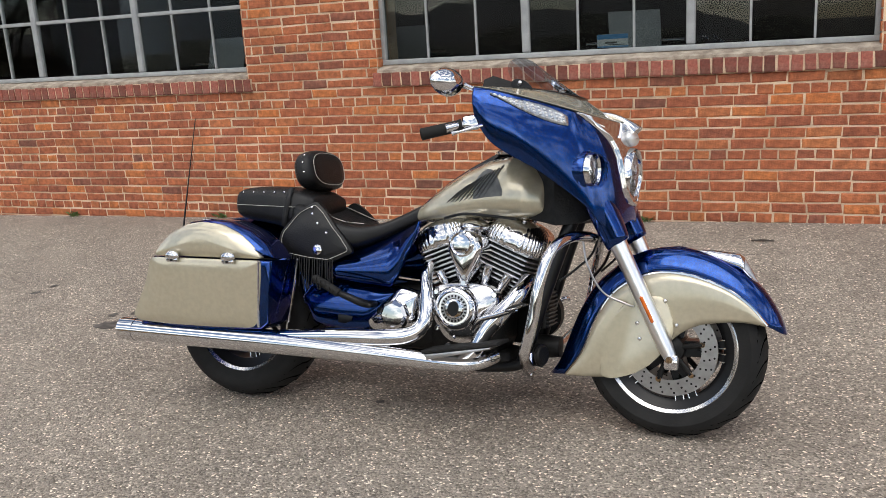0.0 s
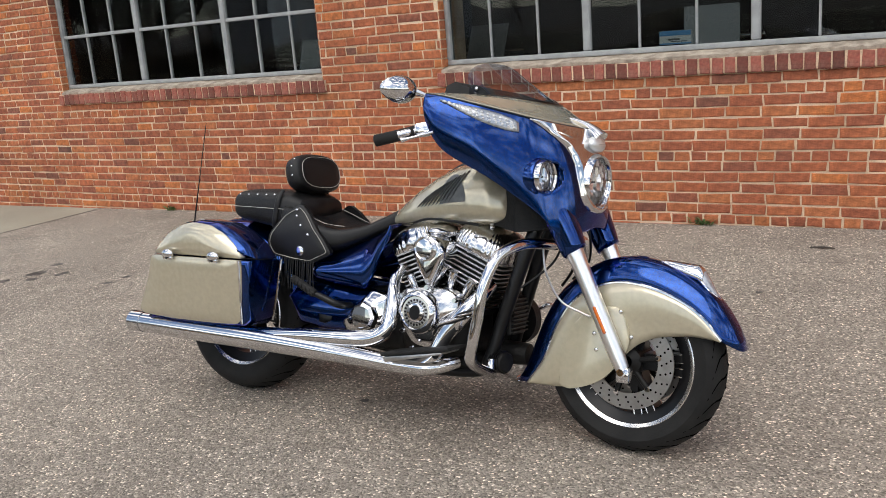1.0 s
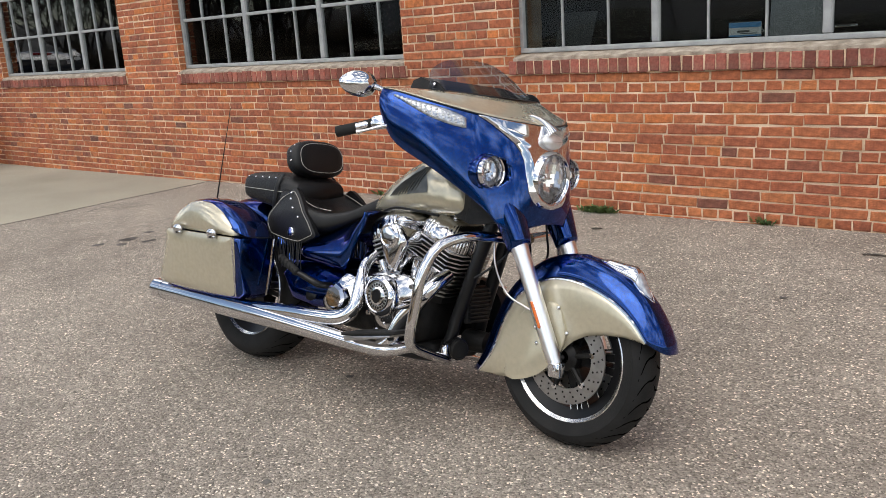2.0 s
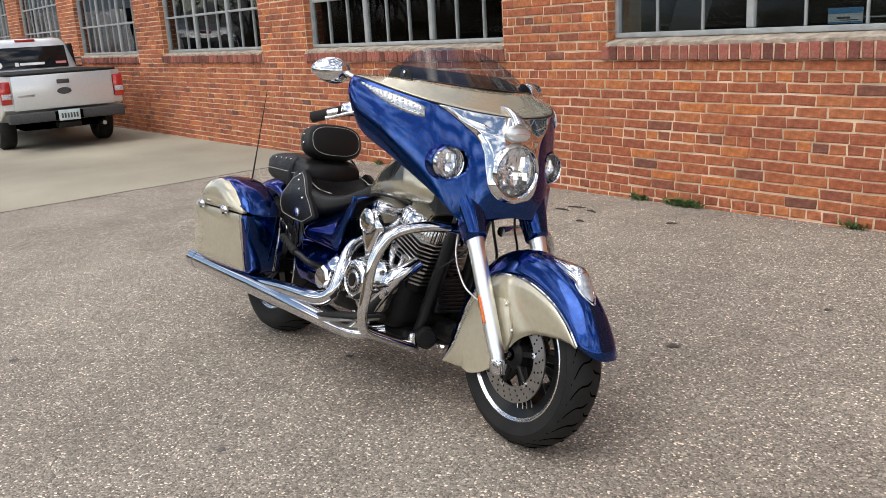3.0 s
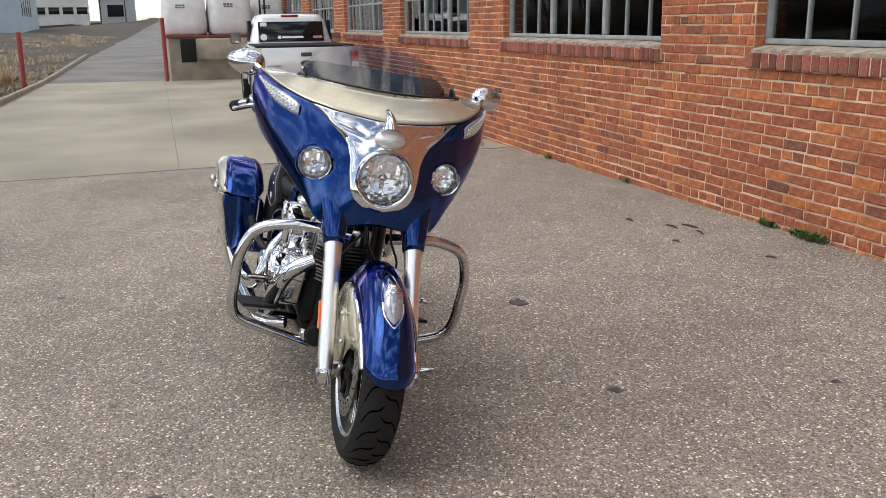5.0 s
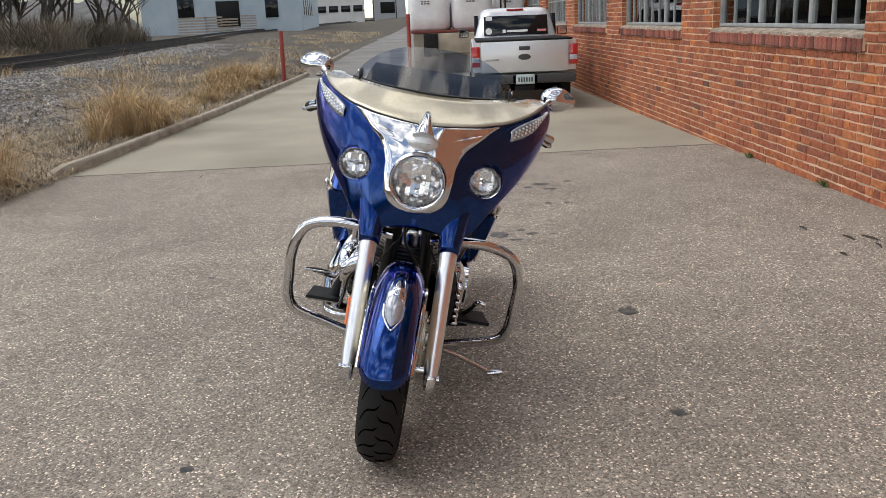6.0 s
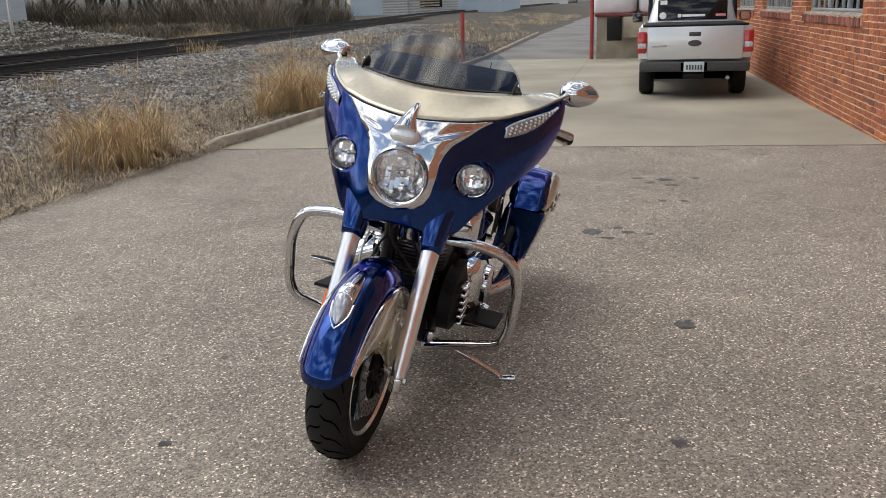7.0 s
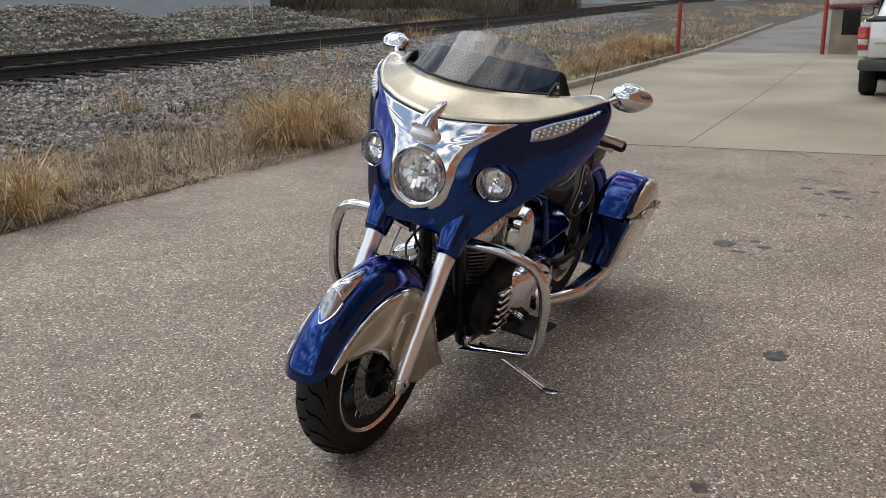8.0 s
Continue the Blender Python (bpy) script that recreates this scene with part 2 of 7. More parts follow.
M_RIM = mat("machined_rim", (0.78, 0.78, 0.77), (0.70, 0.70, 0.69), scale=30, rough=0.22, metal=1.0)
M_DISC = mat("brake_disc_steel", (0.40, 0.39, 0.38), (0.33, 0.32, 0.31), scale=40, rough=0.32, metal=1.0)
M_AMBER = mat("amber_lens", (0.65, 0.12, 0.01), (0.75, 0.16, 0.01), scale=90, rough=0.15, coat=1.0)
M_DECAL = mat("dark_decal", (0.055, 0.06, 0.062), (0.10, 0.105, 0.105), scale=40, rough=0.4)
M_SIGNAL = mat("signal_lens", (0.50, 0.52, 0.55), (0.32, 0.335, 0.36), scale=70, rough=0.10, metal=0.5, coat=1.0)
M_BADGE = mat("satin_badge", (0.80, 0.80, 0.79), (0.70, 0.70, 0.69), scale=60, rough=0.35, metal=0.6)
M_LENS = glass_mat("clear_lens", (0.97, 0.97, 0.97))
M_SCREEN = glass_mat("smoked_windscreen", (0.48, 0.53, 0.63), 1.0, ior=1.6)
M_LED = mat("clear_led_lens", (0.78, 0.80, 0.83), (0.40, 0.42, 0.45), scale=110, rough=0.18, metal=0.5, bump=0.9, bscale=110, coat=1.0, detail=0)


def reflector_mat():
    """Bright silvered headlamp bowl."""
    return mat("lamp_reflector", (0.97, 0.97, 0.98), (0.93, 0.93, 0.95), scale=20, rough=0.07, metal=0.75)


M_REFLECT = reflector_mat()


# ---- building tools ----
def obj(name, bm, material, parent=None, label="", smooth=False, m=None):
    me = bpy.data.meshes.new(name)
    bmesh.ops.recalc_face_normals(bm, faces=bm.faces)
    bm.to_mesh(me)
    bm.free()
    for x in (material if isinstance(material, (list, tuple)) else (material,)):
        me.materials.append(x)
    if smooth:
        me.polygons.foreach_set("use_smooth", [True] * len(me.polygons))
        me.set_sharp_from_angle(angle=radians(smooth if smooth is not True else 40))
    ob = new(name, me)
    if parent:
        ob.parent = parent
    if m is not None:
        ob.matrix_basis = m
    if label:
        ob["label"] = label
    return ob


def part(name, bm, material, parent, label="", smooth=40, m=None):
    """One mesh object under a thing or under a part."""
    return obj(name, bm, material, parent, label, smooth, m)


def thing(name, label, category, m=None, group="", kind=""):
    """An empty at the base of a thing, which carries its parts."""
    ob = new(name)
    ob.empty_display_size = 0.1
    if m is not None:
        ob.matrix_basis = m
    return tagged(ob, label, category, group, kind)


def alike(name, me, parent, m):
    """One more piece on a shared mesh."""
    ob = new(name, me)
    ob.parent = parent
    ob.matrix_basis = m
    return ob


def box(bm, lo, hi, m=None, bev=0.0, seg=2):
    """A box between two corners, with rounded edges."""
    c = [(a + b) / 2 for a, b in zip(lo, hi)]
    s = [abs(b - a) for a, b in zip(lo, hi)]
    t = Matrix.Translation(c) @ Matrix.Diagonal((*s, 1))
    r = bmesh.ops.create_cube(bm, size=1.0, matrix=(m @ t) if m is not None else t)
    if bev:
        edges = list({e for v in r["verts"] for e in v.link_edges})
        bmesh.ops.bevel(bm, geom=edges, offset=bev, segments=seg, affect="EDGES", profile=0.5)
    return bm


def boxes(*pairs, bev=0.0):
    bm = bmesh.new()
    for lo, hi in pairs:
        box(bm, lo, hi, bev=bev)
    return bm


def smooth_line(pts, n=6):
    """Points along a Catmull-Rom curve through pts."""
    p = [Vector(q) for q in pts]
    if n < 2 or len(p) < 3:
        return p
    out = []
    for i in range(len(p) - 1):
        a, b, c, d = p[max(i - 1, 0)], p[i], p[i + 1], p[min(i + 2, len(p) - 1)]
        for k in range(n):
            t = k / n
            out.append(0.5 * (2 * b + (c - a) * t + (2 * a - 5 * b + 4 * c - d) * t * t + (3 * b - a - 3 * c + d) * t ** 3))
    out.append(p[-1])
    return out


def tube(pts, r, n=6, seg=10, bm=None, caps=True, flat=1.0):
    """A pipe along a smooth line. r: one radius, or one for each given point."""
    bm = bm or bmesh.new()
    line = smooth_line(pts, n)
    if isinstance(r, (list, tuple)):
        rr = [q.x for q in smooth_line([(x, 0, 0) for x in r], n)]
    else:
        rr = [r] * len(line)
    rings, up = [], Vector((0.13, 0.27, 0.95)).normalized()
    for i, q in enumerate(line):
        d = (line[min(i + 1, len(line) - 1)] - line[max(i - 1, 0)]).normalized()
        u = up - d * up.dot(d)
        if u.length < 1e-3:
            u = d.orthogonal()
        u.normalize()
        up = u
        w = d.cross(u)
        rings.append([bm.verts.new(q + rr[i] * (math.cos(k * math.tau / seg) * u * flat + math.sin(k * math.tau / seg) * w)) for k in range(seg)])
    for a, b in zip(rings, rings[1:]):
        for k in range(seg):
            bm.faces.new((a[k], a[(k + 1) % seg], b[(k + 1) % seg], b[k]))
    if caps:
        bm.faces.new(rings[0][::-1])
        bm.faces.new(rings[-1])
    return bm


def lathe(profile, seg=40, m=None, bm=None, closed=False):
    """Turns a profile of (radius, along) round the y axis."""
    bm = bm or bmesh.new()
    m = m or Matrix()
    rings = []
    for r, y in profile:
        if r < 1e-6:
            rings.append([bm.verts.new(m @ Vector((0, y, 0)))])
        else:
            rings.append([bm.verts.new(m @ Vector((r * math.cos(k * math.tau / seg), y, r * math.sin(k * math.tau / seg)))) for k in range(seg)])
    pairs = list(zip(rings, rings[1:])) + ([(rings[-1], rings[0])] if closed else [])
    for a, b in pairs:
        for k in range(seg):
            j = (k + 1) % seg
            if len(a) == 1 and len(b) == 1:
                continue
            if len(a) == 1:
                bm.faces.new((a[0], b[j], b[k]))
            elif len(b) == 1:
                bm.faces.new((a[k], a[j], b[0]))
            else:
                bm.faces.new((a[k], a[j], b[j], b[k]))
    return bm


def loft(rings, bm=None, closed=True, caps=True):
    """Skins rings of equal length; closed: each ring is a loop."""
    bm = bm or bmesh.new()
    vs = [[bm.verts.new(p) for p in ring] for ring in rings]
    n = len(vs[0])
    for a, b in zip(vs, vs[1:]):
        for k in range(n if closed else n - 1):
            j = (k + 1) % n
            bm.faces.new((a[k], a[j], b[j], b[k]))
    if caps and closed:
        bm.faces.new(vs[0][::-1])
        bm.faces.new(vs[-1])
    return bm


def slab(outline, y0, y1, bev=0.0, bm=None, seg=2):
    """A plate: an outline of (x, z) carried from y0 to y1, with rounded rims."""
    bm = bm or bmesh.new()
    a = [bm.verts.new((x, y0, z)) for x, z in outline]
    b = [bm.verts.new((x, y1, z)) for x, z in outline]
    n = len(a)
    f = [bm.faces.new(a), bm.faces.new(b[::-1])]
    for k in range(n):
        bm.faces.new((a[(k + 1) % n], a[k], b[k], b[(k + 1) % n]))
    if bev:
        edges = list({e for q in f for e in q.edges})
        bmesh.ops.bevel(bm, geom=edges, offset=bev, segments=seg, affect="EDGES", profile=0.5)
    return bm


def outline(pts, n=5):
    """A closed smooth outline through (x, z) points."""
    p = [Vector((*q, 0)) for q in pts]
    out, k = [], len(p)
    for i in range(k):
        a, b, c, d = p[i - 1], p[i], p[(i + 1) % k], p[(i + 2) % k]
        for j in range(n):
            t = j / n
            q = 0.5 * (2 * b + (c - a) * t + (2 * a - 5 * b + 4 * c - d) * t * t + (3 * b - a - 3 * c + d) * t ** 3)
            out.append((q.x, q.y))
    return out


def rounded(pts, r=0.03, n=4):
    """The same closed outline with its corners rounded."""
    out, k = [], len(pts)
    for i in range(k):
        a, b, c = Vector(pts[i - 1]), Vector(pts[i]), Vector(pts[(i + 1) % k])
        p = b + (a - b).normalized() * min(r, (a - b).length * 0.45)
        q = b + (c - b).normalized() * min(r, (c - b).length * 0.45)
        for j in range(n + 1):
            t = j / n
            v = p * (1 - t) ** 2 + b * 2 * t * (1 - t) + q * t * t
            out.append((v.x, v.y))
    return out


def pillow(outl, y_back, y_rim, y_top, soft=3.0, n=9):
    """A crowned plate: an outline of (x, z) whose face swells from the rim to the middle."""
    cx, cz = sum(p[0] for p in outl) / len(outl), sum(p[1] for p in outl) / len(outl)
    rings = [[(x, y_back, z) for x, z in outl]]
    for k in range(n + 1):
        t = (k / n) ** 1.6 * 0.96
        y = y_rim + (y_top - y_rim) * (1 - (1 - t) ** soft)
        rings.append([(cx + (x - cx) * (1 - t), y, cz + (z - cz) * (1 - t)) for x, z in outl])
    return loft(rings)


def lerp_table(table, x):
    if x <= table[0][0]:
        return table[0][1]
    for (a, p), (b, q) in zip(table, table[1:]):
        if x <= b:
            return p + (q - p) * (x - a) / (b - a)
    return table[-1][1]


def jit(a):
    return random.uniform(-a, a)


# ---- ground, pavement, track ----
YARD = [(-400, 4.5), (-200, 1.9), (-130, 1.0), (-82, 0.27), (-40, 0.02), (-30, -0.13), (-25, -0.21), (-22, -0.20), (-17, -0.175), (-13, -0.155), (-7, -0.0917), (0, 0.0), (8, 0.105), (60, 0.3)]
NEAR_RAIL = [(-400, 8.0), (-250, -12.0), (-212, -13.8), (-150, -14.4), (-82, -14.6), (-40, -11.0), (-16, -8.9), (-7.3, -7.9), (20, -4.9), (120, 4.0)]
RAIL_Z = [(-400, 3.6), (-250, 2.0), (-150, 1.3), (-125, 1.15), (-82, 0.88), (-60, 0.70), (-40, 0.57), (-16, 0.46), (20, 0.46), (120, 0.6)]
WALL_Y, EDGE_Y, JOIN_X = 6.148, -0.52, -6.85


def yard_z(x):
    return lerp_table(YARD, x)


def near_rail(x):
    return lerp_table(NEAR_RAIL, x)


def ground_z(x, y):
    """Height of the soil: under the pavement, over the verge, up to the track bed and beyond it."""
    z0 = yard_z(x)
    if y > EDGE_Y + 0.1:
        return z0 - 0.06
    bed = lerp_table(RAIL_Z, x) - 0.27
    yr = near_rail(x)
    near, far = yr + 0.9, yr - 1.435 - 1.0
    if y > near:
        t = (EDGE_Y - y) / max(EDGE_Y - near, 0.3)
        t = min(1, max(0, t))
        return z0 - 0.03 - 0.10 * math.sin(math.pi * min(1, t * 1.6)) * (t < 0.63) + (bed - z0 + 0.03) * max(0, (t - 0.25) / 0.75) ** 1.3
    if y > far:
        return bed + 0.10 * (yr + 0.9 - y) / 3.3
    d = far - y
    base = min(0.35, bed) if x > -60 else bed
    return base + (bed + 0.10 - base) * max(0, 1 - d / 2.5) + 0.004 * max(0, d - 12)


def ground():
    def span(a, b, fine, grow):
        out, x, step = [a], a, fine
        while x < b:
            x += step
            step *= grow
            out.append(min(x, b))
        return out
    xs = sorted({-round(v, 3) for v in span(2, 900, 0.55, 1.035)} | {round(v, 3) for v in span(-2, 900, 0.8, 1.12)})
    ys = sorted({-round(v, 3) for v in span(0.2, 900, 0.3, 1.05)} | {round(v, 3) for v in span(-0.2, 900, 1.5, 1.3)})
    bm = bmesh.new()
    rows = []
    for x in xs:
        row = []
        for y in ys:
            rough = 0.0 if y > EDGE_Y else noise.noise(Vector((x * 1.7, y * 1.7, 3.1))) * 0.05 * min(1, (EDGE_Y - y) / 0.5)
            row.append(bm.verts.new((x, y, ground_z(x, y) + rough)))
        rows.append(row)
    for a, b in zip(rows, rows[1:]):
        for k in range(len(ys) - 1):
            bm.faces.new((a[k], b[k], b[k + 1], a[k + 1]))
    tagged(obj("ground", bm, M_GROUND, smooth=True), "brown soil verge with gravel and dry litter", "ground", kind="structure")


def join_x(y):
    """The asphalt's ragged edge against the concrete runs slightly aslant."""
    return JOIN_X + 0.36 - 0.069 * (y - EDGE_Y) + 0.03 * noise.noise(Vector((y * 1.3, 2, 9))) + 0.012 * noise.noise(Vector((y * 6, 2, 9)))


def sheet(name, x0, x1, y0f, y1, step, material, label, category, thick=0.08, lift=0.0):
    """Pavement that follows the yard, with an uneven edge given by y0f(x)."""
    bm = bmesh.new()
    n = max(2, int((x1 - x0) / step))
    top = []
    for i in range(n + 1):
        x = x0 + (x1 - x0) * i / n
        y0 = y0f(x)
        top.append([bm.verts.new((x, y0 + (y1 - y0) * k / 60, yard_z(x) + lift)) for k in range(61)])
    for a, b in zip(top, top[1:]):
        for k in range(60):
            bm.faces.new((a[k], b[k], b[k + 1], a[k + 1]))
    for row in top:
        for v in row:
            near = 1 - abs(v.co.x - JOIN_X) / 1.6
            if near > 0 and thick > 0.05:
                v.co.x += (join_x(v.co.y) - JOIN_X) * near
                v.co.z = yard_z(v.co.x) + lift
    rim = [q for q in bm.edges if q.is_boundary]
    r = bmesh.ops.extrude_edge_only(bm, edges=rim)
    for v in r["geom"]:
        if isinstance(v, bmesh.types.BMVert):
            v.co.z -= thick
    return tagged(obj(name, bm, material, smooth=30), label, category, kind="structure")


ground()
sheet("pavement_asphalt", JOIN_X, 30, lambda x: EDGE_Y + 0.09 * noise.noise(Vector((x * 1.1, 0, 0))) + 0.05 * noise.noise(Vector((x * 4, 1, 0))) + 0.055 * min(0, x + 2), WALL_Y + 0.1, 0.25, M_ASPHALT,
      "worn grey-brown asphalt with exposed stone chips", "pavement")
sheet("pavement_concrete", -24, JOIN_X - 0.012, lambda x: EDGE_Y - 0.05 if x > -24 else EDGE_Y - 0.05 - (x + 24) * 0.01, WALL_Y + 0.1, 0.5, M_SLAB,
      "pale tan concrete driveway slabs beside the brick wall", "pavement")
M_LANE = mat("old_lane_asphalt", (0.15, 0.142, 0.13), (0.235, 0.222, 0.203), scale=0.5, rough=0.9, fine=0.15, fscale=60, bump=0.2, bscale=60)
sheet("yard_lane", -60, -24.012, lambda x: EDGE_Y - 0.05 - (x + 24) * 0.01, WALL_Y + 0.1, 0.5, M_LANE, "old dark grey asphalt lane beyond the concrete driveway", "road")
sheet("road", -390, -60.02, lambda x: -0.4 - (x + 60) * 0.02, 3.2, 5, M_LANE, "narrow grey service road running off into the distance", "road")
sheet("slab_joint", -23, JOIN_X - 0.1, lambda x: 2.537, 2.543, 0.5, M_JOINT, "dark open joint between concrete slabs", "joint", thick=0.01, lift=0.003)
bm = bmesh.new()
for i in range(60):
    y = EDGE_Y + i * (WALL_Y - EDGE_Y) / 60
    x = join_x(y + 0.056) - 0.006
    w = 0.013 + 0.009 * noise.noise(Vector((y * 5, 2, 5)))
    box(bm, (x - w, y, yard_z(x) - 0.01), (x + w, y + 0.112, yard_z(x) + 0.003))
tagged(obj("pavement_joint", bm, M_JOINT), "dark ragged joint between asphalt and concrete", "joint", kind="structure")


def kerb(x0, x1):
    """A run of kerb with a rounded top, ramped down at its near end."""
    rings = []
    n = int((x1 - x0) / 0.4)
    for i in range(n + 1):
        x = x0 + (x1 - x0) * i / n
        h = 0.105 * min(1, (x1 - x) / 0.5 + 0.15)
        z, y = yard_z(x), EDGE_Y - 0.03 + 0.01 * noise.noise(Vector((x, 4, 4))) - 0.13 * max(0.0, 1 + (x - x1) / 1.1) ** 2
        rings.append([(x, y, z - 0.05), (x, y - 0.01, z + h - 0.02), (x, y - 0.025, z + h), (x, y - 0.10, z + h), (x, y - 0.118, z + h - 0.02), (x, y - 0.128, z - 0.15)])
    return loft(rings)


for x0, x1 in ((-24.5, -6.3), (-40, -25.0)):
    tagged(obj("kerb", kerb(x0, x1), M_KERB, smooth=30), "weathered low concrete kerb along the driveway", "kerb", kind="structure")


def rail(dy, lift, label):
    """A running rail: foot, web and polished head, bent along the track."""
    prof = [(-0.07, 0.0), (0.07, 0.0), (0.07, 0.012), (0.012, 0.03), (0.010, 0.125), (0.036, 0.14), (0.036, 0.172), (0.028, 0.178), (-0.028, 0.178), (-0.036, 0.172), (-0.036, 0.14), (-0.010, 0.125), (-0.012, 0.03), (-0.07, 0.012)]
    xs = [60 - 1.5 * i for i in range(62)] + [-35 - 5 * i for i in range(1, 48)]
    rings = []
    for x in xs:
        y, z = near_rail(x) + dy, lerp_table(RAIL_Z, x) + lift - 0.178
        s = (near_rail(x + 1) - near_rail(x - 1)) / 2
        c = 1 / math.hypot(1, s)
        rings.append([(x - s * c * a, y + c * a, z + b) for a, b in prof])
    bm = loft(rings)
    bm.faces.ensure_lookup_table()
    for f in bm.faces:
        if f.calc_center_median().z > lerp_table(RAIL_Z, f.calc_center_median().x) + lift - 0.012 and abs(f.normal.z) > 0.5:
            f.material_index = 1
    return tagged(obj("rail", bm, [M_RAIL, M_RAILTOP], smooth=30), label, "rail", group="railway rails")


rail(0, 0, "rusty steel railway rail with a shiny worn head")
rail(-1.505, 0.10, "rusty steel railway rail, canted above its twin")
tie = box(bmesh.new(), (-0.115, -1.3, -0.17), (0.115, 1.3, 0.0), bev=0.012)
first = tagged(obj("railway_tie", tie, M_TIE), "dark creosoted wooden railway tie bedded in ballast", "railway tie", group="railway ties")
x = 16.0
spots = []
while x > -70:
    s = (near_rail(x + 1) - near_rail(x - 1)) / 2
    spots.append(pose(x + jit(0.03), near_rail(x) - 0.75, lerp_table(RAIL_Z, x) - 0.178 + 0.05, math.degrees(-0.066), 0, math.degrees(math.atan(s)) + jit(1.5)))
    x -= 0.55 if x > -40 else 1.1
first.matrix_basis = spots[0]
for m in spots[1:]:
    copy_thing(first, m)


def stones(name, count, where, size, material, label):
    """Loose stones as one joined mesh of small uneven blocks."""
    verts, faces = [], []
    for _ in range(count):
        x, y, z = where()
        s = random.uniform(*size)
        q = Euler((random.random() * 6, random.random() * 6, random.random() * 6)).to_matrix()
        k = len(verts)
        for c in ((1, 0, 0), (-1, 0, 0), (0, 1, 0), (0, -1, 0), (0, 0, 1), (0, 0, -1)):
            v = q @ (Vector(c) * s * random.uniform(0.55, 1.0))
            verts.append((x + v.x, y + v.y, z + v.z * 0.8))
        for f in ((0, 2, 4), (2, 1, 4), (1, 3, 4), (3, 0, 4), (2, 0, 5), (1, 2, 5), (3, 1, 5), (0, 3, 5)):
            faces.append((k + f[0], k + f[1], k + f[2]))
    me = bpy.data.meshes.new(name)
    me.from_pydata(verts, [], faces)
    me.materials.append(material)
    return tagged(new(name, me), label, "gravel", kind="stuff")


def bed_spot():
    x = 6 - 62 * random.random() ** 1.7
    yr = near_rail(x)
    y = yr + 2.6 - 5.4 * random.random() if random.random() < 0.8 else yr + 0.9 + 3.8 * random.random()
    y = min(y, EDGE_Y - 0.4)
    return x, y, ground_z(x, y) + 0.01


stones("ballast", 60000, bed_spot, (0.022, 0.055), M_BALLAST, "grey crushed stone ballast along the railway track")


def verge_stone_spot():
    x = 4 - 26 * random.random() ** 1.4
    y = EDGE_Y - 0.25 - 4.6 * random.random() ** 0.7
    return x, y, ground_z(x, y) + 0.008


stones("verge_gravel", 42000, verge_stone_spot, (0.012, 0.045), M_BALLAST, "loose grey stones scattered over the verge")


def blades(name, spots, count, height, spread, width, material, label, droop=0.5):
    """Dry grass: many thin bent blades round the given spots, as one mesh."""
    verts, faces = [], []
    for sx, sy, r, hh in spots:
        for _ in range(int(count * r * r)):
            a, d = random.random() * math.tau, r * math.sqrt(random.random())
            x, y = sx + d * math.cos(a), sy + d * math.sin(a)
            if y > EDGE_Y - 0.02:
                continue
            z = ground_z(x, y)
            h = height * hh * random.uniform(0.4, 1.0) * (1 - 0.5 * d / r)
            b = random.random() * math.tau
            out = Vector((math.cos(b), math.sin(b), 0)) * spread * random.uniform(0.3, 1.0) * h
            w = Vector((-math.sin(b), math.cos(b), 0)) * width * random.uniform(0.6, 1.3)
            p = Vector((x, y, z))
            kink = Vector((jit(0.22), jit(0.22), 0)) * h
            q = p + out * 0.3 + kink * 0.5 + Vector((0, 0, h * 0.62))
            o = p + out * 0.7 + kink + Vector((0, 0, h * (1 - 0.35 * droop * random.random())))
            e = p + out * 1.15 + kink * 1.6 + Vector((0, 0, h * (1 - droop * random.random())))
            k = len(verts)
            verts += [tuple(p - w), tuple(p + w), tuple(q + w * 0.8), tuple(q - w * 0.8), tuple(o + w * 0.6), tuple(o - w * 0.6), tuple(e)]
            faces += [(k, k + 1, k + 2, k + 3), (k + 3, k + 2, k + 4, k + 5), (k + 5, k + 4, k + 6)]
    me = bpy.data.meshes.new(name)
    me.from_pydata(verts, [], faces)
    me.materials.append(material)
    return tagged(new(name, me), label, "grass", kind="stuff")


# ---- brick building ----
COURSE, LONG, HEAD_W = 0.0693, 0.2115, 0.1058
WIN_W, WIN_STEP, WIN_X0, WIN_Z0, WIN_Z1, WINDOWS = 3.34, 4.48, -2.77, 1.075, 3.17, 6
WALL_X0, WALL_X1, WALL_TOP = -31.0, 8.0, 4.4
JOINT = 0.012
openings = [(WIN_X0 - WIN_STEP * k, WIN_X0 - WIN_STEP * k + WIN_W) for k in range(WINDOWS)]


def wall_body():
    """Mortar and inner leaf, with the openings cut through the full thickness."""
    y0, y1 = WALL_Y + 0.007, WALL_Y + 0.38
    bm = boxes(((WALL_X0, y0, -0.9), (WALL_X1, y1, WIN_Z0 - 0.1)), ((WALL_X0, y0, WIN_Z1), (WALL_X1, y1, WALL_TOP)))
    edges = [WALL_X1] + [v for a, b in openings for v in (b, a)] + [WALL_X0]
    for hi, lo in zip(edges[::2], edges[1::2]):
        box(bm, (lo, y0, WIN_Z0 - 0.1), (hi, y1, WIN_Z1))
    return bm


wall_north = tagged(obj("wall_north", wall_body(), M_MORTAR), "old red-brown brick wall in common bond with pale mortar", "wall", kind="structure")


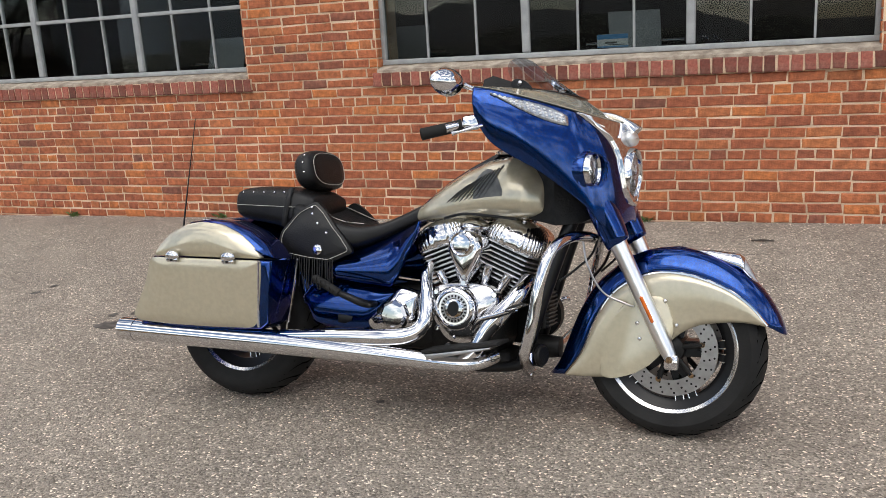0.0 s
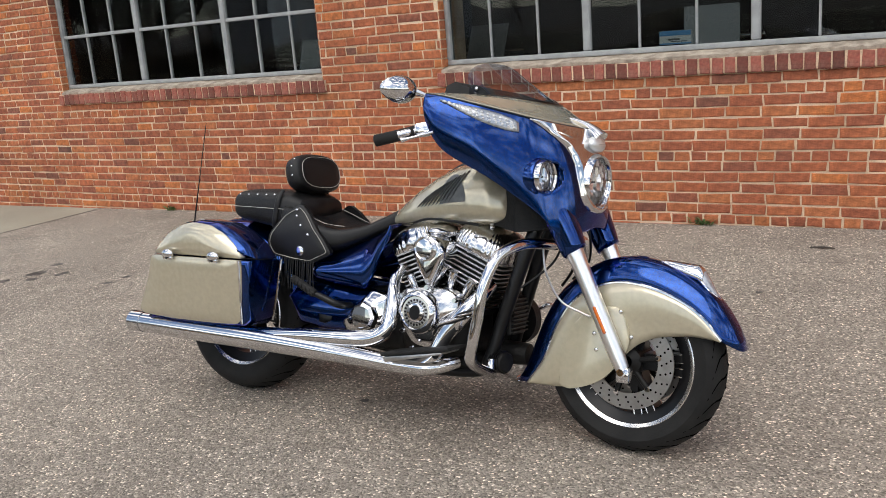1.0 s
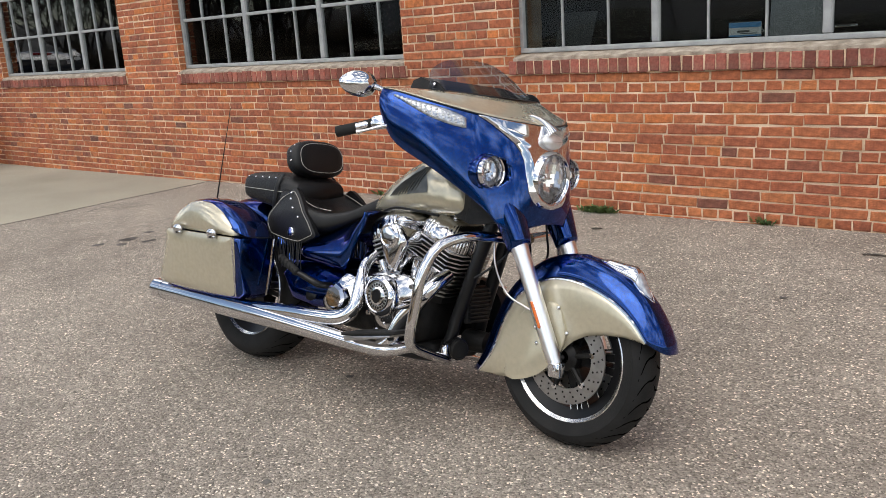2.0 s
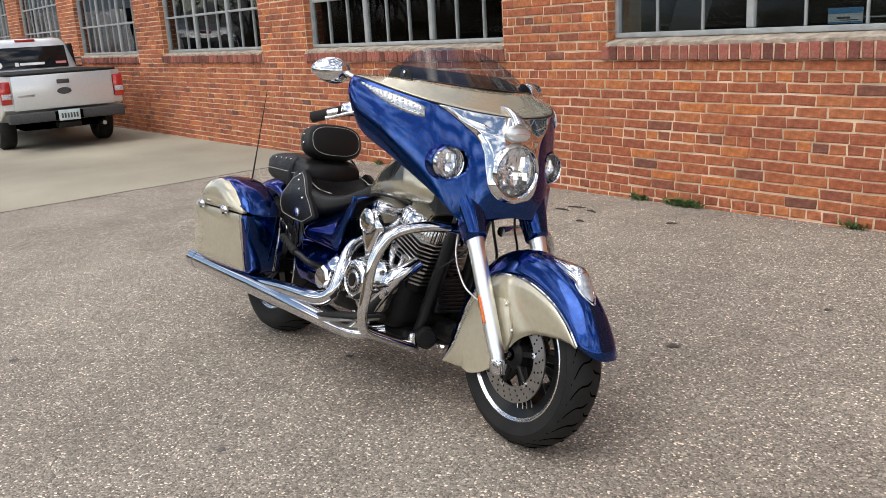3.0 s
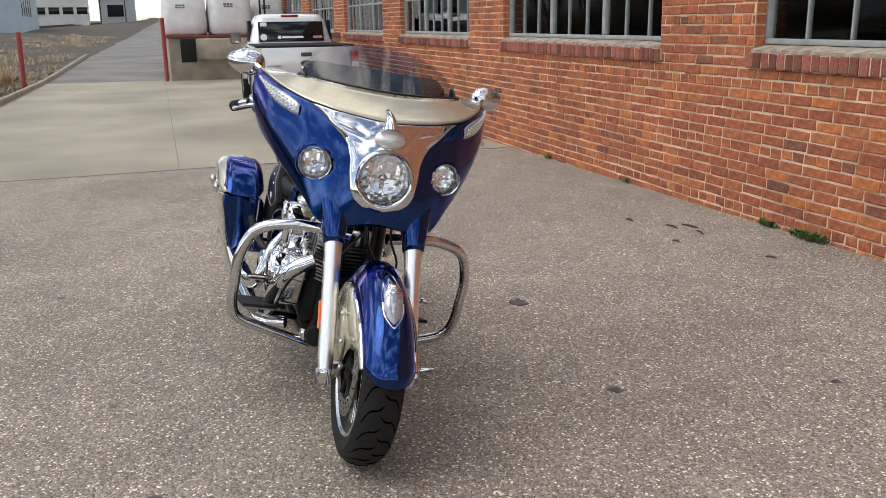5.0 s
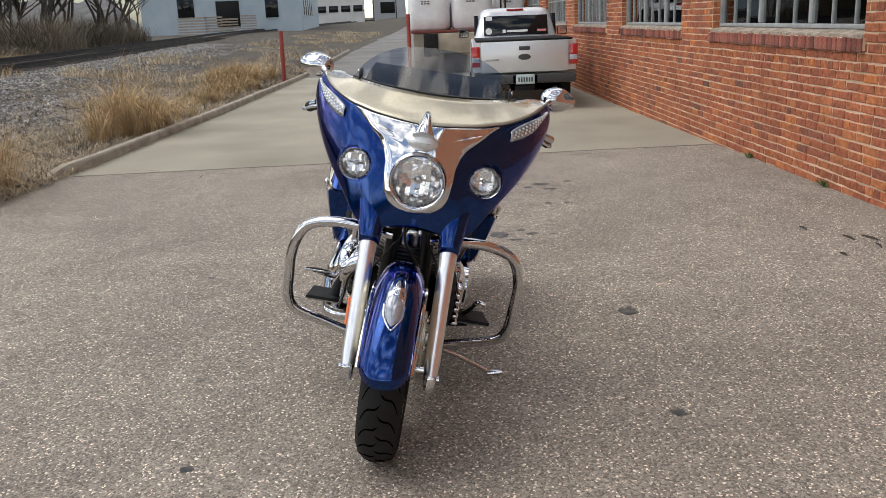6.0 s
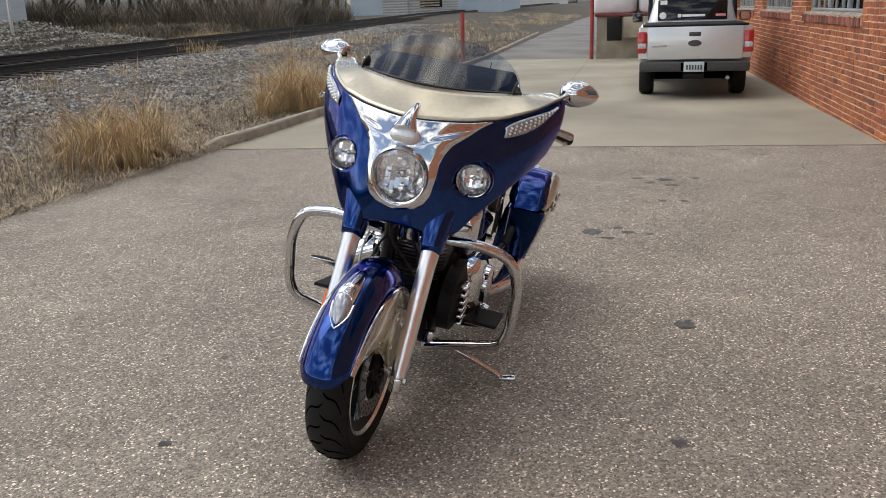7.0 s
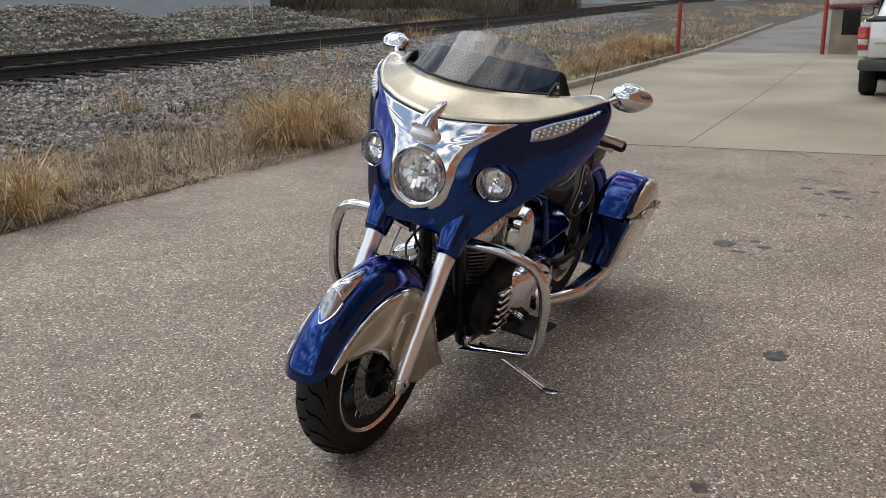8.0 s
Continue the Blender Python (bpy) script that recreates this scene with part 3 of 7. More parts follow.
def brick_verts(w, d, h, rnd=0.004):
    """A brick face with worn edges: the front stands proud and its rim falls back."""
    c, f = 0.006, rnd
    ring0 = [(-w / 2, d, -h / 2), (w / 2, d, -h / 2), (w / 2, d, h / 2), (-w / 2, d, h / 2)]
    ring1 = [(-w / 2, 0.004, -h / 2), (w / 2, 0.004, -h / 2), (w / 2, 0.004, h / 2), (-w / 2, 0.004, h / 2)]
    ring2 = [(-w / 2 + c + jit(f), jit(0.0012), -h / 2 + c + jit(f)), (w / 2 - c + jit(f), jit(0.0012), -h / 2 + c + jit(f)), (w / 2 - c + jit(f), jit(0.0012), h / 2 - c + jit(f)), (-w / 2 + c + jit(f), jit(0.0012), h / 2 - c + jit(f))]
    ring1 = [(x + jit(0.0042), y, z + jit(0.0042)) for x, y, z in ring1]
    v = ring0 + ring1 + ring2
    fc = [(8, 9, 10, 11)]
    for k in range(4):
        j = (k + 1) % 4
        fc += [(k, j, 4 + j, 4 + k), (4 + k, 4 + j, 8 + j, 8 + k)]
    return v, fc


def brick_mesh(w, h):
    v, f = brick_verts(w, 0.02, h, 0.0035)
    me = bpy.data.meshes.new("brick")
    me.from_pydata(v, [], f)
    me.materials.append(M_BRICK)
    return me


def courses():
    """All bricks of the face: (x middle, z middle, width, height), cut at the openings."""
    out = []
    n0, n1 = -5, int(WALL_TOP / COURSE)
    for c in range(n0, n1):
        z = (c + 0.5) * COURSE - 0.005
        header = (c % 6) == 0
        step = HEAD_W if header else LONG
        x = WALL_X0 + random.uniform(0, step) if not header else WALL_X0 + jit(0.02)
        cut = WIN_Z0 - 0.11 < z < WIN_Z1
        while x < WALL_X1:
            w = step * random.uniform(0.97, 1.03)
            a, b = x, x + w
            x = b
            if cut:
                hit = False
                for o0, o1 in openings:
                    if b > o0 and a < o1:
                        if a < o0 - 0.03:
                            b = o0
                        elif b > o1 + 0.03:
                            a = o1
                        else:
                            hit = True
                if hit:
                    continue
            out.append(((a + b) / 2, z + jit(0.0018) + 0.004 * noise.noise(Vector((a * 0.9, c * 0.35, 2))), b - a - JOINT + jit(0.004), COURSE - JOINT + jit(0.003)))
    return out


def brickwork():
    """Bricks near the motorcycle are pieces of their own; the rest of the face is one joined mesh."""
    verts, faces, singles = [], [], []
    for x, z, w, h in courses():
        if -3.55 < x < 0.35 and 0.08 < z < 0.96:
            singles.append((x, z, w, h))
            continue
        if z < yard_z(x) - 0.09:
            continue
        k = len(verts)
        v, f = brick_verts(w, 0.02, h)
        dy = jit(0.002)
        verts += [(x + a, WALL_Y + b + dy, z + c) for a, b, c in v]
        faces += [tuple(k + i for i in q) for q in f]
    me = bpy.data.meshes.new("brick_face")
    me.from_pydata(verts, [], faces)
    me.materials.append(M_BRICKS)
    rest = tagged(new("brick_face", me), "weathered bricks of the upper and outer wall face", kind="stuff")
    rest.parent = wall_north
    return singles


single_bricks = brickwork()


def soffit():
    """Roof slab and lintels that close the building."""
    tagged(obj("roof", boxes(((WALL_X0, WALL_Y + 0.01, WALL_TOP), (WALL_X1, WALL_Y + 9.5, WALL_TOP + 0.25))), M_SILL), "flat roof slab of the brick building", "roof", kind="structure")
    # floor and back wall take the room's shade from their near-black colour
    tagged(obj("floor", boxes(((WALL_X0, WALL_Y + 0.38, -0.35), (WALL_X1, WALL_Y + 9.5, 0.03))), M_ROOM_SHADE), "showroom floor, coloured near-black for the shade of the unlit room", "floor", kind="structure")
    tagged(obj("wall_back", boxes(((WALL_X0, WALL_Y + 9.3, 0.03), (WALL_X1, WALL_Y + 9.5, WALL_TOP))), M_ROOM_SHADE), "back wall of the showroom, coloured near-black for the unlit room", "wall", kind="structure")
    for n, x in (("wall_east", WALL_X1 - 0.3), ("wall_west", WALL_X0)):
        tagged(obj(n, boxes(((x, WALL_Y + 0.38, 0.03), (x + 0.3, WALL_Y + 9.3, WALL_TOP))), M_MORTAR), "plain end wall of the brick building", "wall", kind="structure")


soffit()
FRAME_Y = WALL_Y + 0.115
sill_shapes = []
for _ in range(5):
    v, f = brick_verts(0.066, 0.14, 0.098, 0.003)
    me = bpy.data.meshes.new("sill_brick")
    me.from_pydata(v, [], f)
    me.materials.append(M_SILLBRICK)
    sill_shapes.append(me)


def bar_mesh(w, d, h):
    me = bpy.data.meshes.new("bar")
    bm = box(bmesh.new(), (-w / 2, -d / 2, 0), (w / 2, d / 2, h), bev=min(w, d) * 0.18, seg=1)
    bm.to_mesh(me)
    bm.free()
    me.materials.append(M_STEEL)
    return me


RAILS = (1.62, 2.14, 2.66)
H_IN = WIN_Z1 - WIN_Z0 - 0.09
LIGHT_W = WIN_W / 3
mull_me, muntin_me = bar_mesh(0.056, 0.050, H_IN), bar_mesh(0.015, 0.022, H_IN)
rail_me = bpy.data.meshes.new("glazing_bar")
bm = box(bmesh.new(), (-LIGHT_W / 2 + 0.032, -0.014, -0.015), (LIGHT_W / 2 - 0.032, 0.014, 0.015), bev=0.004, seg=1)
bm.to_mesh(rail_me)
bm.free()
rail_me.materials.append(M_STEEL)
pane_me = bpy.data.meshes.new("pane")
bm = box(bmesh.new(), (-0.5, -0.002, -0.5), (0.5, 0.002, 0.5))
bm.to_mesh(pane_me)
bm.free()
pane_me.materials.append(M_PANE)


def window(k):
    x0, x1 = openings[k]
    base = thing("window_%d" % (k + 1), "wide grey steel-framed factory window with small dark panes", "window", kind="structure")
    z0 = WIN_Z0 + 0.045
    # cement bed under the frame, sloped and chipped
    rings = []
    for i in range(121):
        x = x0 - 0.0 + (x1 - x0) * i / 120
        j = 0.012 * noise.noise(Vector((x * 6, 1, 1))) + 0.010 * noise.noise(Vector((x * 23, 4, 1)))
        rings.append([(x, WALL_Y - 0.012 + j, WIN_Z0 - 0.008), (x, WALL_Y - 0.012 + j, WIN_Z0 + 0.012 + j), (x, WALL_Y + 0.09, z0 - 0.004 + j * 0.5), (x, WALL_Y + 0.30, z0 - 0.004), (x, WALL_Y + 0.30, WIN_Z0 - 0.1)])
    part("sill", loft(rings), M_SILL, base, "chipped grey cement sill", smooth=20)
    n = int((x1 - x0 + 0.08) / 0.0765)
    for i in range(n):
        x = x0 - 0.04 + (i + 0.5) * (x1 - x0 + 0.08) / n
        alike("sill_brick", sill_shapes[random.randrange(5)], base, pose(x, WALL_Y - 0.026 + jit(0.003), WIN_Z0 - 0.058 + jit(0.003), jit(1.2), jit(1.5), 0))
    part("sill_mortar", boxes(((x0 - 0.035, WALL_Y - 0.016, WIN_Z0 - 0.103), (x1 + 0.035, WALL_Y + 0.01, WIN_Z0 - 0.010))), M_MORTAR, base, "pale mortar between the sill bricks")
    part("window_frame", boxes(((x0, FRAME_Y - 0.03, z0), (x1, FRAME_Y + 0.03, z0 + 0.035)), ((x0, FRAME_Y - 0.03, WIN_Z1 - 0.045), (x1, FRAME_Y + 0.03, WIN_Z1)),
                               ((x0, FRAME_Y - 0.03, z0 + 0.036), (x0 + 0.035, FRAME_Y + 0.03, WIN_Z1 - 0.046)), ((x1 - 0.035, FRAME_Y - 0.03, z0 + 0.036), (x1, FRAME_Y + 0.03, WIN_Z1 - 0.046)), bev=0.004), M_STEEL, base)
    for x, d in ((x0, 1), (x1, -1)):
        bm = bmesh.new()
        for c in range(int((WIN_Z0 + 0.03) / COURSE) + 1, int(WIN_Z1 / COURSE)):
            zc = (c + 0.5) * COURSE - 0.005
            box(bm, (min(x, x + d * (0.008 + jit(0.002))), WALL_Y + 0.010, zc - 0.029), (max(x, x + d * (0.008 + jit(0.002))), FRAME_Y - 0.034, zc + 0.029))
        tagged(part("jamb_bricks", bm, M_BRICKS, base, smooth=False), kind="stuff")
    for i in range(3):
        c = x0 + LIGHT_W * (i + 0.5)
        if i:
            alike("mullion", mull_me, base, pose(x0 + LIGHT_W * i, FRAME_Y, z0 + 0.0355))
        for z in RAILS:
            alike("glazing_bar", rail_me, base, pose(c, FRAME_Y, z))
        for s in (-1, 1):
            alike("muntin", muntin_me, base, pose(c + s * LIGHT_W / 6 * 1.02, FRAME_Y + 0.002, z0 + 0.0355))
        zs = [z0 + 0.03, *RAILS, WIN_Z1 - 0.04]
        for a, b in zip(zs, zs[1:]):
            for s in (-1, 0, 1):
                p = alike("pane", pane_me, base, pose(c + s * LIGHT_W / 3, FRAME_Y + 0.008, (a + b) / 2, jit(0.5), 0, jit(0.5)) @ Matrix.Diagonal((LIGHT_W / 3, 1, b - a, 1)))
                p.visible_shadow = False
    return base


for k in range(WINDOWS):
    window(k)


# ---- motorcycle ----
# its own axes: x ahead from under the rear axle, y to its left, z up along the frame
BIKE = LEVEL @ pose(-1.86, 2.909, 0, 0, 0, 0.0) @ pose(0, 0, 0, -12.0)
bike = thing("motorcycle", "deep blue and cream touring motorcycle leaning on its side stand", "motorcycle", BIKE)
STEER = Matrix.Translation((1.27, 0, 0.86)) @ Matrix.Rotation(radians(-3.5), 4, Vector((-0.42, 0, 0.907))) @ Matrix.Translation((-1.27, 0, -0.86))
FLIP = Matrix.Diagonal((1, -1, 1, 1))


def bp(name, bm, material, label="", steer=False, parent=None, smooth=40, m=None):
    """A part of the motorcycle; steer: it turns with the handlebar."""
    return part(name, bm, material, parent or bike, label, smooth, m if m is not None else (STEER if steer and not parent else None))


def mirrored(bm):
    bmesh.ops.transform(bm, matrix=FLIP, verts=bm.verts)
    return bm


def both(name, make, material, label="", steer=False, smooth=40):
    """The same part on the right (y < 0) and on the left."""
    return bp(name, make(), material, label, steer, smooth=smooth), bp(name, mirrored(make()), material, label, steer, smooth=smooth)


def ellipsoid(c, r, m=None, u=20, v=12, power=1.0):
    bm = bmesh.new()
    bmesh.ops.create_uvsphere(bm, u_segments=u, v_segments=v, radius=1.0)
    t = Matrix.Translation(c) @ (m or Matrix()) @ Matrix.Diagonal((*r, 1))
    bmesh.ops.transform(bm, matrix=t, verts=bm.verts)
    return bm


def rod(a, b, r, seg=14, bm=None):
    return tube([a, b], r, 1, seg, bm)


def join(*bms):
    out = bms[0]
    for b in bms[1:]:
        me = bpy.data.meshes.new("tmp")
        b.to_mesh(me)
        b.free()
        out.from_mesh(me)
        bpy.data.meshes.remove(me)
    return out


def resample(pts, n):
    """n points at even arc length along a smooth line."""
    line = smooth_line(pts, 8)
    acc = [0.0]
    for a, b in zip(line, line[1:]):
        acc.append(acc[-1] + (b - a).length)
    out, k = [], 0
    for i in range(n):
        d = acc[-1] * i / (n - 1)
        while k < len(acc) - 2 and acc[k + 1] < d:
            k += 1
        t = (d - acc[k]) / max(acc[k + 1] - acc[k], 1e-9)
        out.append(line[k].lerp(line[k + 1], min(1, t)))
    return out


# -- wheels --
def wheel(cx, R, half, rim_r, steer, discs, spokes):
    hub = Matrix.Translation((cx, 0, R))
    place = STEER @ hub if steer else hub
    prof = [(rim_r - 0.008, -half * 0.72), (rim_r + 0.004, -half * 0.82), (rim_r + 0.045, -half * 1.0), (R - 0.045, -half * 0.98), (R - 0.022, -half * 0.86), (R - 0.008, -half * 0.55), (R, 0)]
    prof = prof + [(r, -y) for r, y in prof[-2::-1]]
    w = new("front_wheel" if steer else "rear_wheel")
    w.parent, w.matrix_basis = bike, place
    part("tyre", lathe(prof, 72), M_RUBBER, w, "black road tyre with slanted tread grooves")
    # tread grooves: slim tubes along the crown, black to stand for the shade in the slots
    bm = bmesh.new()
    for i in range(52):
        a0 = i * math.tau / 52
        s = 1 if i % 2 else -1
        pts = []
        for k in range(11):
            f = k / 10
            y = s * half * (-0.10 + 0.98 * f)
            a = a0 - 0.34 * f * f - 0.05 * math.sin(f * 6.2)
            rr = R - 0.0022 - (0.008 * (abs(y) / (half * 0.55)) ** 2 if abs(y) < half * 0.55 else 0.008 + 0.014 * (abs(y) - half * 0.55) / (half * 0.31))
            pts.append((rr * math.cos(a), y, rr * math.sin(a)))
        tube(pts, [0.0008, 0.0024, 0.0030, 0.0032, 0.0032, 0.0032, 0.0032, 0.003, 0.0028, 0.0024, 0.001], 1, 6, bm)
    tagged(part("tread_groove", bm, M_RECESS_SHADE, w), kind="stuff")
    ring = [(rim_r - 0.006, -half * 0.76), (rim_r + 0.004, -half * 0.87), (rim_r + 0.008, -half * 0.82), (rim_r, -half * 0.62), (rim_r - 0.016, -half * 0.4), (rim_r - 0.018, 0)]
    ring = ring + [(r, -y) for r, y in ring[-2::-1]]
    part("rim", lathe(ring, 72, closed=True), M_RIM, w, "bright machined rim ring")
    part("rim_well", lathe([(rim_r - 0.007, -half * 0.74), (rim_r - 0.040, -half * 0.5), (rim_r - 0.040, half * 0.5), (rim_r - 0.007, half * 0.74)], 60), M_BLACK, w)
    for i in range(spokes):
        a = i * math.tau / spokes
        for d in (-0.13, 0.13):
            c0, c1 = a + d * 1.6, a + d
            bm = bmesh.new()
            p0, p1 = Vector((0.045 * math.cos(c0), 0, 0.045 * math.sin(c0))), Vector(((rim_r - 0.03) * math.cos(c1), 0, (rim_r - 0.03) * math.sin(c1)))
            dirn = (p1 - p0).normalized()
            side = Vector((-dirn.z, 0, dirn.x))
            rings = []
            for t, wd, th in ((0, 0.016, 0.03), (0.5, 0.010, 0.026), (1, 0.015, 0.034)):
                q = p0.lerp(p1, t)
                rings.append([q + side * wd + Vector((0, -th, 0)), q - side * wd + Vector((0, -th, 0)), q - side * wd + Vector((0, th, 0)), q + side * wd + Vector((0, th, 0))])
            loft(rings, bm)
            sp = part("spoke", bm, M_BLACK, w)
            for e in (-1, 1):
                part("machined_edge", join(*[rod(p0.lerp(p1, 0.45) + side * k * 0.011 + Vector((0, e * 0.028, 0)), p0.lerp(p1, 0.98) + side * k * 0.013 + Vector((0, e * 0.033, 0)), 0.0022, 5) for k in (-1, 1)]), M_RIM, sp)
    part("hub", lathe([(0.02, -half - 0.005), (0.045, -half * 0.9), (0.05, 0), (0.045, half * 0.9), (0.02, half + 0.005)], 28), M_ROUGHBLACK, w)
    for s in discs:
        y = s * (half - 0.007)
        d = lathe([(0.100, y - 0.0028), (0.150, y - 0.0028), (0.150, y + 0.0028), (0.100, y + 0.0028)], 60, closed=True)
        part("brake_disc", d, M_DISC, w, "drilled steel brake disc")
        # drill holes are black pegs; their depth is only painted shade
        bm = bmesh.new()
        for i in range(24):
            a = i * math.tau / 24
            for k, r in enumerate((0.112, 0.127, 0.141)):
                b = a + 0.06 * k
                lathe([(0.0, -0.0034), (0.0034, -0.0034), (0.0034, 0.0034), (0.0, 0.0034)], 8, Matrix.Translation((r * math.cos(b), y, r * math.sin(b))), bm)
        tagged(part("disc_hole", bm, M_RECESS_SHADE, w), kind="stuff")
        for i in range(6):
            a = i * math.tau / 6 + 0.2
            bm = rod((0.03 * math.cos(a), y - s * 0.006, 0.03 * math.sin(a)), (0.104 * math.cos(a), y, 0.104 * math.sin(a)), 0.009, 8)
            part("disc_carrier", bm, M_ROUGHBLACK, w)
            lath = lathe([(0, -0.007), (0.009, -0.007), (0.009, 0.007), (0, 0.007)], 12, Matrix.Translation((0.104 * math.cos(a), y, 0.104 * math.sin(a))))
            part("disc_bolt", lath, M_CHROME, w)
    part("axle", rod((0, -half - 0.055, 0), (0, half + 0.055, 0), 0.013), M_CHROME, w)
    return w


AX, AZ = 1.640, 0.292
wheel(AX, AZ, 0.063, 0.203, True, (-1, 1), 5)
wheel(0.02, 0.311, 0.088, 0.203, False, (1,), 5)

# -- front mudguard --
TOP = [(1.236, 0.178), (1.270, 0.226), (1.300, 0.305), (1.336, 0.393), (1.384, 0.476), (1.440, 0.532), (1.525, 0.590), (1.632, 0.614), (1.746, 0.596), (1.841, 0.551), (1.909, 0.496), (1.962, 0.417), (1.985, 0.354)]
STRIP = [(1.305, 0.186), (1.362, 0.267), (1.408, 0.380), (1.472, 0.473), (1.575, 0.530), (1.684, 0.534), (1.801, 0.498), (1.880, 0.446), (1.932, 0.386)]
LOWER = [(1.310, 0.184), (1.400, 0.186), (1.487, 0.197), (1.550, 0.220), (1.585, 0.243), (1.630, 0.300), (1.669, 0.341), (1.710, 0.366), (1.753, 0.381), (1.852, 0.392), (1.930, 0.384)]
NG, FW = 36, 0.074
g_top, g_strip, g_low = [resample([(x, 0, z) for x, z in c], NG) for c in (TOP, STRIP, LOWER)]


def guard_crown():
    rings = []
    for i, (a, b) in enumerate(zip(g_strip, g_top)):
        ring = []
        wide = FW * (1 - 0.04 * max(0, (i / (NG - 1) - 0.6) / 0.4) ** 2)
        for k in range(17):
            s = -1 + 2 * k / 16
            f = 1 - abs(s) ** 2.7
            y = wide * math.copysign(abs(s) ** 0.85, s)
            ring.append((a.x + (b.x - a.x) * f, y, a.z + (b.z - a.z) * f))
        rings.append(ring)
    return loft(rings, closed=False)


def guard_side():
    rings = []
    for i, (a, b) in enumerate(zip(g_strip, g_low)):
        wide = FW * (1 - 0.04 * max(0, (i / (NG - 1) - 0.6) / 0.4) ** 2)
        rings.append([(a.x + (b.x - a.x) * f, -wide - 0.010 * math.sin(math.pi * (0.2 + 0.8 * f)), a.z + (b.z - a.z) * f) for f in (0, 0.15, 0.35, 0.6, 0.85, 1.0)])
    return loft(rings, closed=False)


def thick(ob, t=0.005, off=-1.0):
    m = ob.modifiers.new("thickness", "SOLIDIFY")
    m.thickness, m.offset = t, off
    return ob


guard = bp("front_mudguard", guard_crown(), M_BLUE, "deep blue skirted front mudguard", steer=True)
thick(guard, 0.004, 0)
for side in (-1, 1):
    b = guard_side()
    s = part("side_skirt", b if side < 0 else mirrored(b), M_CREAM, guard, "pearl cream mudguard skirt")
    thick(s, 0.003, 0)
    line = [(p.x, side * (FW * (1 - 0.04 * max(0, (i / (NG - 1) - 0.6) / 0.4) ** 2) + 0.003), p.z) for i, p in enumerate(g_strip)]
    part("trim_strip", tube(line, 0.0068, 1, 8, flat=0.8), M_CHROME, guard, "bright trim strip")
    plate = outline([(1.430, 0.193), (1.428, 0.255), (1.452, 0.347), (1.490, 0.421), (1.545, 0.452), (1.617, 0.462), (1.650, 0.41), (1.655, 0.335), (1.585, 0.243), (1.500, 0.198)], 4)
    b = slab(plate, -FW - 0.006, -FW - 0.018, 0.005)
    part("skirt_plate", b if side < 0 else mirrored(b), M_CREAM, guard, "pearl cream inner plate behind the fork leg")
    for x, z in ((1.545, 0.375), (1.553, 0.325), (1.632, 0.45), (1.668, 0.375)):
        part("screw", ellipsoid((x, side * (FW + 0.020), z), (0.007, 0.006, 0.007), u=10, v=6), M_CHROME, guard)
# running lamp on the crown
def crown_z(x):
    return lerp_table(TOP, x)


def lamp_ring(x, z, w, h, low, n=18):
    """A section of the lamp: a dome of half width w and height h over the crown."""
    return [(x, w * math.cos(i * math.tau / n), z + (h if math.sin(i * math.tau / n) > 0 else low) * math.sin(i * math.tau / n)) for i in range(n)]


lamp = part("fender_lamp", loft([lamp_ring(x, crown_z(x) + o, w, h, 0.012) for x, o, w, h in ((1.705, -0.002, 0.004, 0.004), (1.730, 0.0, 0.015, 0.010), (1.765, 0.002, 0.022, 0.018), (1.805, 0.006, 0.027, 0.028), (1.842, 0.012, 0.029, 0.036), (1.858, 0.012, 0.028, 0.036))]),
            M_CHROME, guard, "chrome lamp with a clear lens", smooth=60)
part("lens", loft([lamp_ring(x, crown_z(x) + o, w, h, 0.014) for x, o, w, h in ((1.859, 0.010, 0.026, 0.035), (1.868, 0.009, 0.026, 0.031), (1.880, 0.005, 0.021, 0.023), (1.892, 0.002, 0.013, 0.014), (1.902, -0.001, 0.003, 0.004))]),
     M_SIGNAL, lamp, "clear arrowhead lens", smooth=25)
part("lens_frame", tube([(1.855, 0.029, crown_z(1.855) + 0.012), (1.876, 0.026, crown_z(1.876) + 0.006), (1.892, 0.016, crown_z(1.892) + 0.002), (1.907, 0.0, crown_z(1.907)), (1.892, -0.016, crown_z(1.892) + 0.002), (1.876, -0.026, crown_z(1.876) + 0.006), (1.855, -0.029, crown_z(1.855) + 0.012)], 0.0035, 4, 8), M_CHROME, lamp)
part("crown_badge", ellipsoid((1.655, 0, crown_z(1.655) + 0.001), (0.028, 0.016, 0.006)), M_BLUE, guard, "small raised oval on the mudguard")

